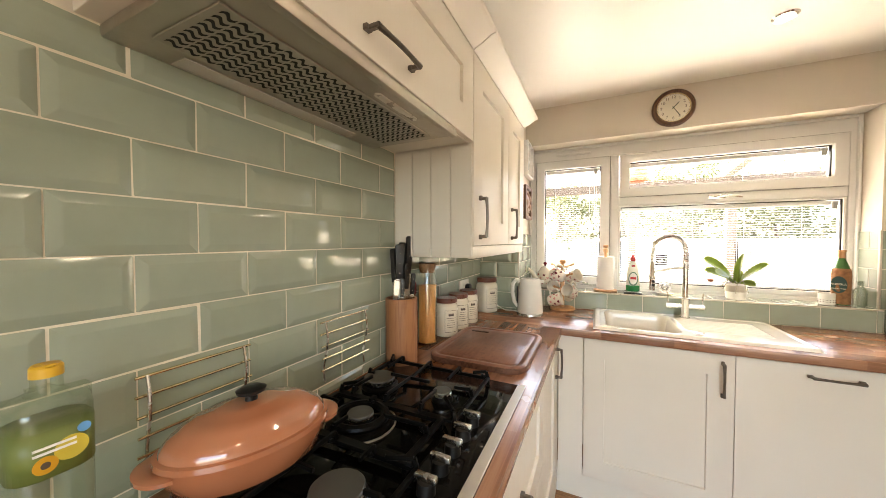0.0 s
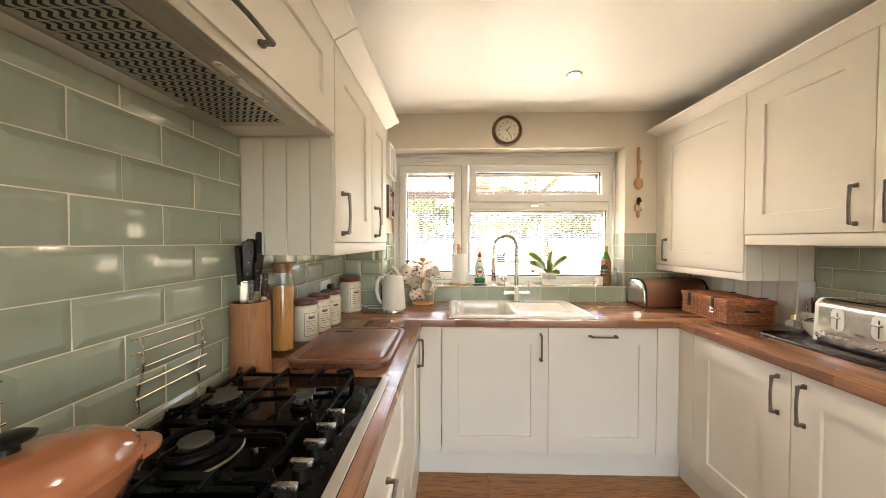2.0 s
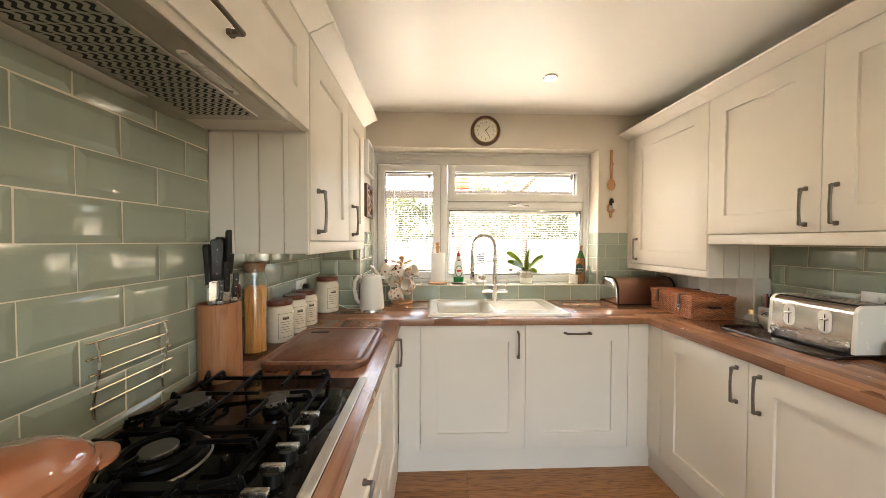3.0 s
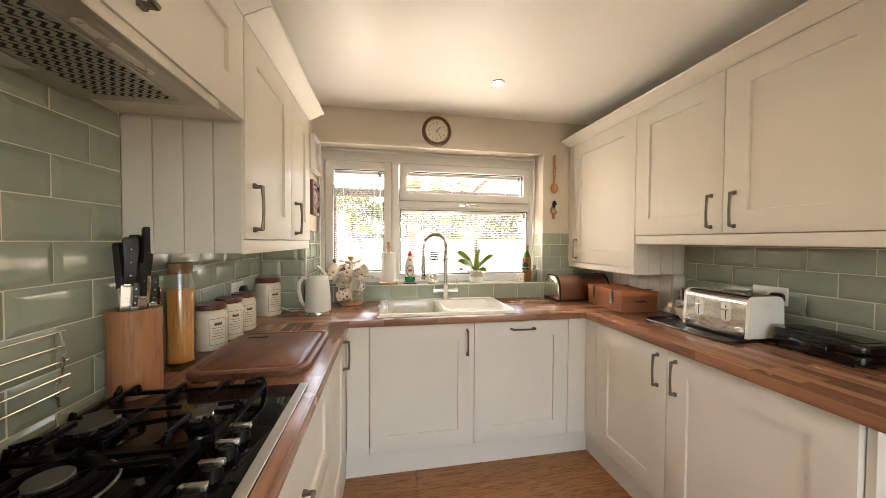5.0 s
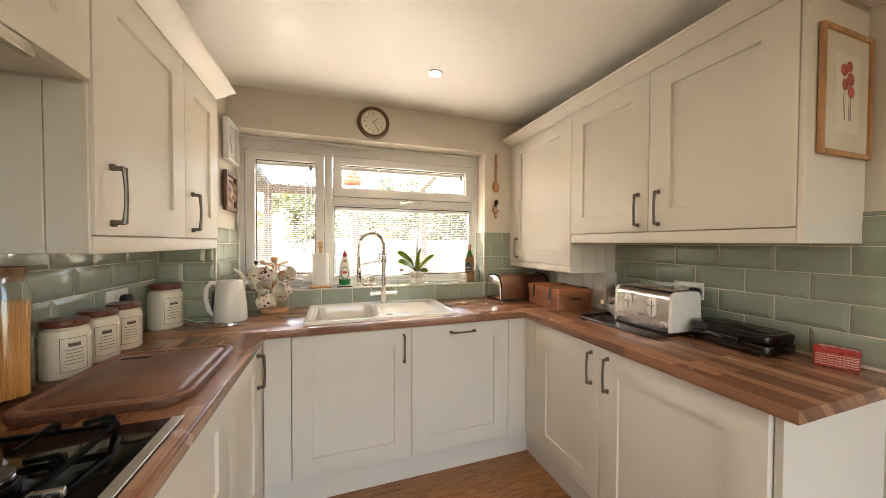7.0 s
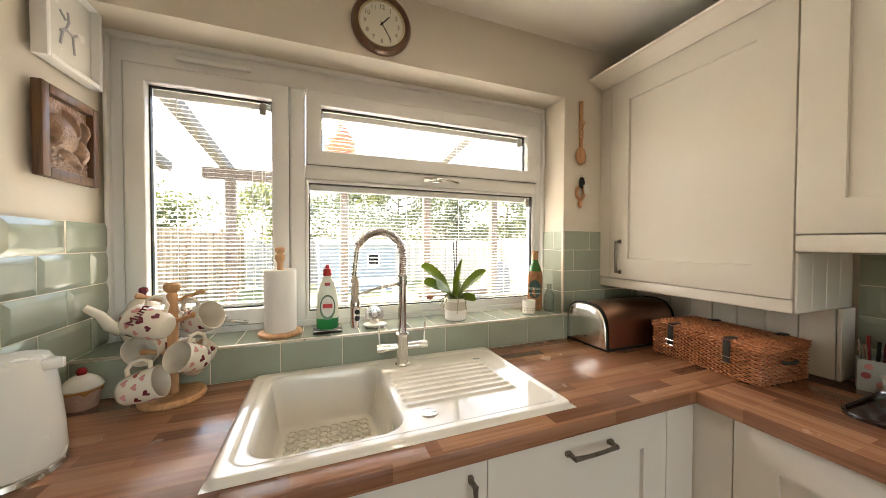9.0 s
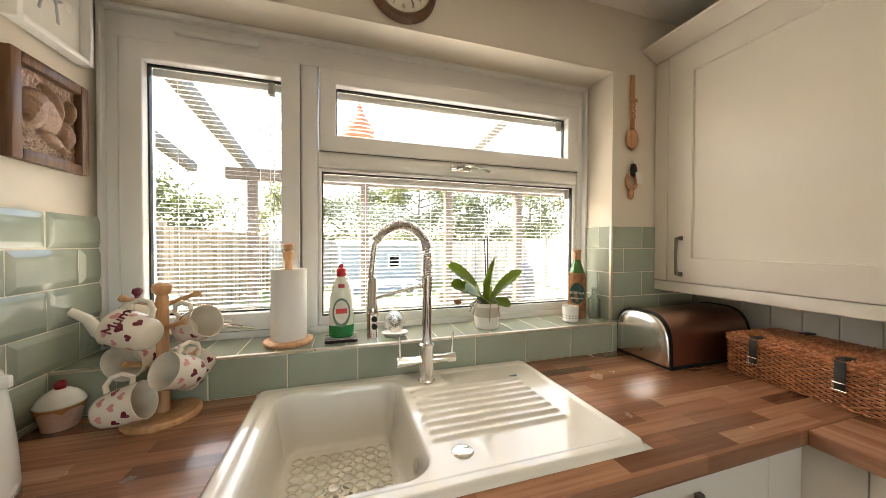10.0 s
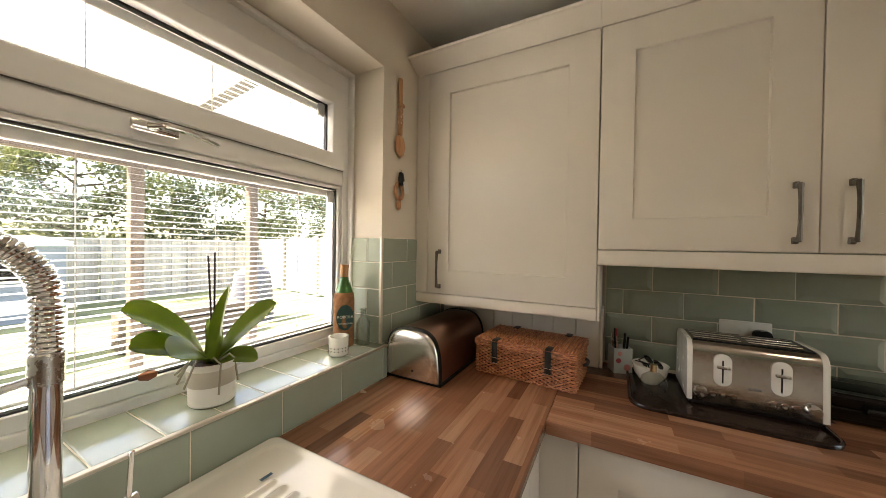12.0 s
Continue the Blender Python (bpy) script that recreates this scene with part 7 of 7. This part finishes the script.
# shed
sh = thing("garden_shed", 2.1, 8.9, GZ, 4, "small blue-grey boarded garden shed with pale roof", "shed")
M_SHED = plain("blue_grey_boards", (0.22, 0.25, 0.29), 0.7)
bm_ = mesh_of("board", box(B(), -1.15, 1.15, -0.012, 0.012, 0.0, 0.118), M_SHED, False)
part("walls", box(B(), -1.14, 1.14, 0.015, 1.5, 0.0, 1.42), M_SHED, sh)
for k in range(12):
    o = new("board", bm_)
    o.parent, o.location = sh, (0, 0.0, 0.122 * k)
bm = B()
bar(bm, (0, -0.12, 1.50), (0, 1.6, 1.62), 2.45, 0.05)
part("roof", bm, M_BEAM, sh, smooth=False)
sw = part("window_frame", box(B(), 0.25, 0.65, -0.030, -0.014, 0.75, 1.20, 0.004), M_UPVC, sh)
part("pane", box(B(), 0.30, 0.60, -0.034, -0.031, 0.80, 1.15), M_BLACKGLASS, sw)

# hanging lantern under the veranda roof
M_RTILE = plain("red_enamel", (0.50, 0.10, 0.05), 0.5, var=0.2, scale=30)
ln = thing("hanging_lantern", 1.095, 0.64, 1.872, 0, "red and white bell-shaped lantern hung outside the window", "lantern")
shade = part("shade", lathe(B(), [(0.0, 0.235), (0.010, 0.232), (0.016, 0.20), (0.030, 0.155), (0.052, 0.115), (0.078, 0.075), (0.086, 0.040), (0.080, 0.0), (0.074, 0.0), (0.078, 0.04), (0.0, 0.20)], 32), M_RTILE, ln)
for k in range(5):
    r, z = ((0.0875, 0.030), (0.0835, 0.065), (0.069, 0.093), (0.050, 0.121), (0.034, 0.150))[k]
    part("white_band", tube(B(), [(r * math.cos(a), r * math.sin(a), z) for a in [2 * math.pi * i / 28 for i in range(28)]], 0.0022, 6, closed=True), M_SLAT, shade)
part("cord", tube(B(), [(0, 0, 0.23), (0, 0, 0.95)], 0.003, 6), M_BLACK, ln)

# trees and hedge: limbs and loose leaf clumps
M_BARK = plain("tree_bark", (0.10, 0.075, 0.05), 0.9, var=0.3, scale=12, bump_s=0.6, grain=30)
M_FOL = [leaf_mat("tree_leaf", (0.050, 0.066, 0.028)), leaf_mat("tree_leaf_light", (0.080, 0.095, 0.040))]


def tree(x, y, h, spread, seed, low, leaves, label, mat):
    rng = random.Random(seed)
    th = thing("garden_tree", x, y, GZ, 0, label, "tree", "garden trees")
    bm = B()
    tube(bm, [(0, 0, 0), (0.05, 0.03, h * 0.3), (-0.04, 0.02, h * 0.6), (0, 0, h * 0.9)], 0.11, 8, taper=[1.2, 0.9, 0.6, 0.15])
    tips = []
    for k in range(14):
        a, z0 = rng.uniform(0, 6.28), h * rng.uniform(low, 0.8)
        L = spread * rng.uniform(0.5, 1.0)
        tip = (L * math.cos(a), L * math.sin(a) * 0.8, z0 + L * rng.uniform(0.1, 0.6))
        tube(bm, [(0, 0, z0), (tip[0] * 0.5, tip[1] * 0.5, z0 + 0.15 * L), tip], 0.035, 6, taper=[1.2, 0.7, 0.2])
        tips.append(Vector(tip))
    part("trunk", bm, M_BARK, th)
    verts, faces = [], []
    cl = tips + [Vector((rng.gauss(0, spread * 0.45), rng.gauss(0, spread * 0.35), h * rng.uniform(low, 1.0))) for _ in range(26)]
    for _ in range(leaves):
        c = cl[rng.randrange(len(cl))]
        p = c + Vector((rng.gauss(0, 0.26), rng.gauss(0, 0.26), rng.gauss(0, 0.22)))
        if p.z < 0.15:
            continue
        u = Vector((rng.gauss(0, 1), rng.gauss(0, 1), rng.gauss(0, 1))).normalized()
        v = u.cross(Vector((rng.gauss(0, 1), rng.gauss(0, 1), rng.gauss(0, 1)))).normalized()
        s = rng.uniform(0.05, 0.10)
        b0 = len(verts)
        verts += [p - u * s, p + v * s * 0.45, p + u * s, p - v * s * 0.45]
        faces.append((b0, b0 + 1, b0 + 2, b0 + 3))
    me = bpy.data.meshes.new("crown")
    me.from_pydata([tuple(v) for v in verts], [], faces)
    me.materials.append(mat)
    o = new("crown", me)
    o.parent = th
    tagged(o, kind="stuff")


for i, (x, y, h, sp_) in enumerate(((-3.6, 9.0, 3.4, 1.6), (-0.6, 12.6, 4.0, 1.9), (1.9, 13.2, 3.6, 1.8), (4.2, 12.5, 4.3, 2.1), (6.6, 13.0, 3.7, 1.9), (9.4, 12.0, 4.2, 2.1), (12.6, 11.0, 4.4, 2.3), (11.2, 7.0, 3.8, 1.9), (-4.0, 5.0, 2.9, 1.3))):
    tree(x, y, h, sp_, 30 + i, 0.12, 6500, "leafy green garden tree behind the fence", M_FOL[i % 2])

# garden things seen between the slats
tb = thing("garden_table", 1.75, 5.6, GZ, 10, "slatted grey timber garden table", "table")
sm_ = mesh_of("slat", box(B(), -0.75, 0.75, -0.05, 0.05, 0.70, 0.73), M_DECK, False)
for k in range(7):
    o = new("slat", sm_)
    o.parent, o.location = tb, (0, -0.36 + 0.12 * k, 0)
for x in (-0.65, 0.65):
    for y in (-0.32, 0.32):
        part("leg", box(B(), x - 0.035, x + 0.035, y - 0.035, y + 0.035, 0, 0.70), M_DECK, tb)
pl_ = thing("slatted_planter", 3.7, 5.2, GZ, -8, "low dark slatted timber planter", "planter")
for k in range(4):
    part("slat", box(B(), -0.8, 0.8, -0.25, 0.25, 0.03 + 0.13 * k, 0.14 + 0.13 * k), M_POST, pl_)
bq = thing("covered_barbecue", 5.0, 5.6, GZ, 0, "barbecue under a dark grey cover", "barbecue")
part("cover", lathe(B(), [(0.42, 0.0), (0.40, 0.55), (0.34, 0.95), (0.18, 1.08), (0, 1.10)], 18, 1.0, 0.7), plain("grey_cover", (0.10, 0.10, 0.11), 0.8, bump_s=0.4, grain=12), bq)
sd = thing("plastic_slide", -0.9, 3.1, GZ, 25, "turquoise plastic play slide on the deck", "slide")
M_TEAL = plain("turquoise_plastic", (0.26, 0.50, 0.44), 0.4)
bm = B()
slab(bm, [(-0.55, 0.02), (-0.45, 0.5), (-0.2, 0.92), (0.0, 1.0), (0.2, 0.92), (0.32, 0.5), (0.38, 0.02)], -0.02, 0.02, 0.006)
bmesh.ops.rotate(bm, matrix=Matrix.Rotation(radians(90), 3, "X"), verts=bm.verts[:])
part("side", bm, M_TEAL, sd)
o = part("chute", box(B(), -1.1, -0.1, 0.02, 0.42, 0.0, 0.04, 0.01), M_TEAL, sd)
o.rotation_euler = (0, radians(32), 0)
o.location = (-0.02, 0, 0.28)

# ---- tiles, trims and floor boards ----
TW, THT, JOINT = 0.2035, 0.1025, 0.0026
tile_meshes = {}


def tile_mesh(w, h, flat=False):
    """A glazed tile: low edges, sloping margin, raised face; front towards -y."""
    key = (round(w, 3), round(h, 3), flat)
    if key not in tile_meshes:
        bm = B()
        m = 0.002 if flat else min(0.017, w * 0.3, h * 0.3)
        e, t = (0.0065, 0.0075) if flat else (0.0045, 0.0098)
        quads = []
        for ins, y in ((0.0, 0.0), (0.0, -e), (m, -t)):
            quads.append([bm.verts.new(p) for p in ((ins, y, ins), (w - ins, y, ins), (w - ins, y, h - ins), (ins, y, h - ins))])
        for a, b in zip(quads, quads[1:]):
            for i in range(4):
                j = (i + 1) % 4
                bm.faces.new((a[i], a[j], b[j], b[i]))
        bm.faces.new(quads[-1])
        bmesh.ops.recalc_face_normals(bm, faces=bm.faces[:])
        bmesh.ops.bevel(bm, geom=[ed for ed in quads[-1][0].link_edges] + [ed for ed in quads[-1][2].link_edges], offset=0.0012, segments=1, affect="EDGES")
        tile_meshes[key] = mesh_of("tile", bm, M_TILE, True, 12)
    return tile_meshes[key]


def tile_field(wall, ox, oy, rz, u0, u1, z0, z1, zref, uref, flat=False, odd=0, tw=TW, th=THT, grout=True):
    """Half-bonded rows on an upright wall; u runs along the wall's local x from the origin (ox, oy)."""
    base = pose(ox, oy, 0, 0, 0, rz)
    inv = wall.matrix_world.inverted()
    if grout:
        g = part("grout", box(B(), u0, u1, -0.0063 if flat else -0.0043, 0.0095, z0, z1), M_GROUT, wall, smooth=False)
        g.matrix_basis = inv @ base
    k = math.floor((z0 - zref) / th + 1e-4)
    while zref + k * th < z1 - 1e-4:
        a, b = max(z0, zref + k * th), min(z1, zref + (k + 1) * th)
        if b - a > 0.012:
            uo = uref + (tw / 2 if (k + odd) % 2 else 0.0)
            i = math.floor((u0 - uo) / tw + 1e-4)
            while uo + i * tw < u1 - 1e-4:
                c, d = max(u0, uo + i * tw), min(u1, uo + (i + 1) * tw)
                if d - c > 0.012:
                    o = new("tile", tile_mesh(d - c - JOINT, b - a - JOINT, flat))
                    o.parent = wall
                    o.matrix_basis = inv @ base @ pose(c + JOINT / 2, random.uniform(-0.0004, 0.0004), a + JOINT / 2, random.uniform(-0.3, 0.3), 0, random.uniform(-0.3, 0.3))
                i += 1
        k += 1


random.seed(5)
# behind the hob (u along +y from y = -2.6) and under the left cabinet
tile_field(wall_left, XL, -2.60, 90, 0.0, 1.243, TOP + 0.001, 1.735, 1.5605, -2.067 + 2.60)
tile_field(wall_left, XL, -2.60, 90, 1.243, 2.60 + YP, TOP + 0.001, 1.36, 1.5605, -2.067 + 2.60)
# pier: front, then side
tile_field(pier, XL, YP, 0, 0.0, XP - XL, TOP + 0.001, 1.432, SILL, 0.02)
tile_field(pier, XP, YP, 90, 0.0, 0.165 - YP, TOP + 0.001, 1.432, SILL, 0.145)
# window wall: beside the cabinet, in the reveal, below the sill
tile_field(wall_window, RX, YW, 0, 0.0, WCR - RX + 0.30, TOP + 0.001, 1.432, SILL, 0.06, flat=True)
tile_field(wall_window, RX, YW, -90, -0.165, 0.0, SILL, 1.432, SILL, -0.165, flat=True)
tile_field(wall_window, XP, -0.018 - 0.0095, 0, 0.0, RX - XP, TOP + 0.001, SILL - 0.006, TOP + 0.001, 1.672 - XP, flat=True, th=0.2)
# right wall
tile_field(wall_right, XR, -0.752, -90, 0.0, 1.30, TOP + 0.001, 1.46, 0.920, 0.065, tw=0.208, th=0.1045)
# tops of the sill
sg = part("grout", box(B(), XP, RX, -0.024, 0.165, SILL - 0.012, SILL - 0.0012), M_GROUT, wall_window, smooth=False)
x = XP
while x < RX - 0.01:
    d = min(0.1017, RX - x)
    o = new("tile", tile_mesh(d - JOINT, 0.186, True))
    o.parent = wall_window
    o.matrix_basis = Matrix.Translation((x + JOINT / 2, -0.024, SILL - 0.0075)) @ Matrix.Rotation(radians(-90), 4, "X")
    x += 0.1017
tr_ = structure("trim", box(B(), XP, RX, -0.0385, -0.0255, SILL - 0.0055, SILL + 0.0015, 0.002, 2), M_TRIM, "slim champagne trim along the sill's tiled edge", "tile trim", True)
for nm, bx in (("trim_pier", (XP - 0.001, XP + 0.0095, YP - 0.0105, YP + 0.001, TOP + 0.001, 1.434)), ("trim_reveal", (RX - 0.0105, RX + 0.001, -0.0105, 0.001, SILL + 0.002, 1.434))):
    structure(nm, box(B(), *bx, 0.003, 2), M_TRIM, "slim champagne trim on the tiled corner", "tile trim", True)
sealant = structure("trim_sealant", box(B(), XP, RX, -0.030, -0.0285, TOP + 0.001, TOP + 0.005), plain("brown_sealant", (0.22, 0.14, 0.09), 0.5), "thin brown sealant bead along the worktop", "sealant")

# floor boards, along x, cut at the walls
plank_meshes = {}
random.seed(8)
for r in range(19):
    y = YB + 0.02 + 0.193 * r
    x = 0.15 - random.choice((0.0, 0.43, 0.86))
    while x < XR - 0.02:
        a, b = max(x, XL + 0.002), min(x + 1.283, XR - 0.002)
        if b - a > 0.02:
            key = round(b - a, 3)
            if key not in plank_meshes:
                plank_meshes[key] = mesh_of("plank", box(B(), 0.001, b - a, 0.0008, 0.1922, -0.012, 0.0, 0.0012, 1), M_OAK, False)
            o = new("plank", plank_meshes[key])
            o.parent, o.location = floor, (a, y, FLOOR)
        x += 1.285
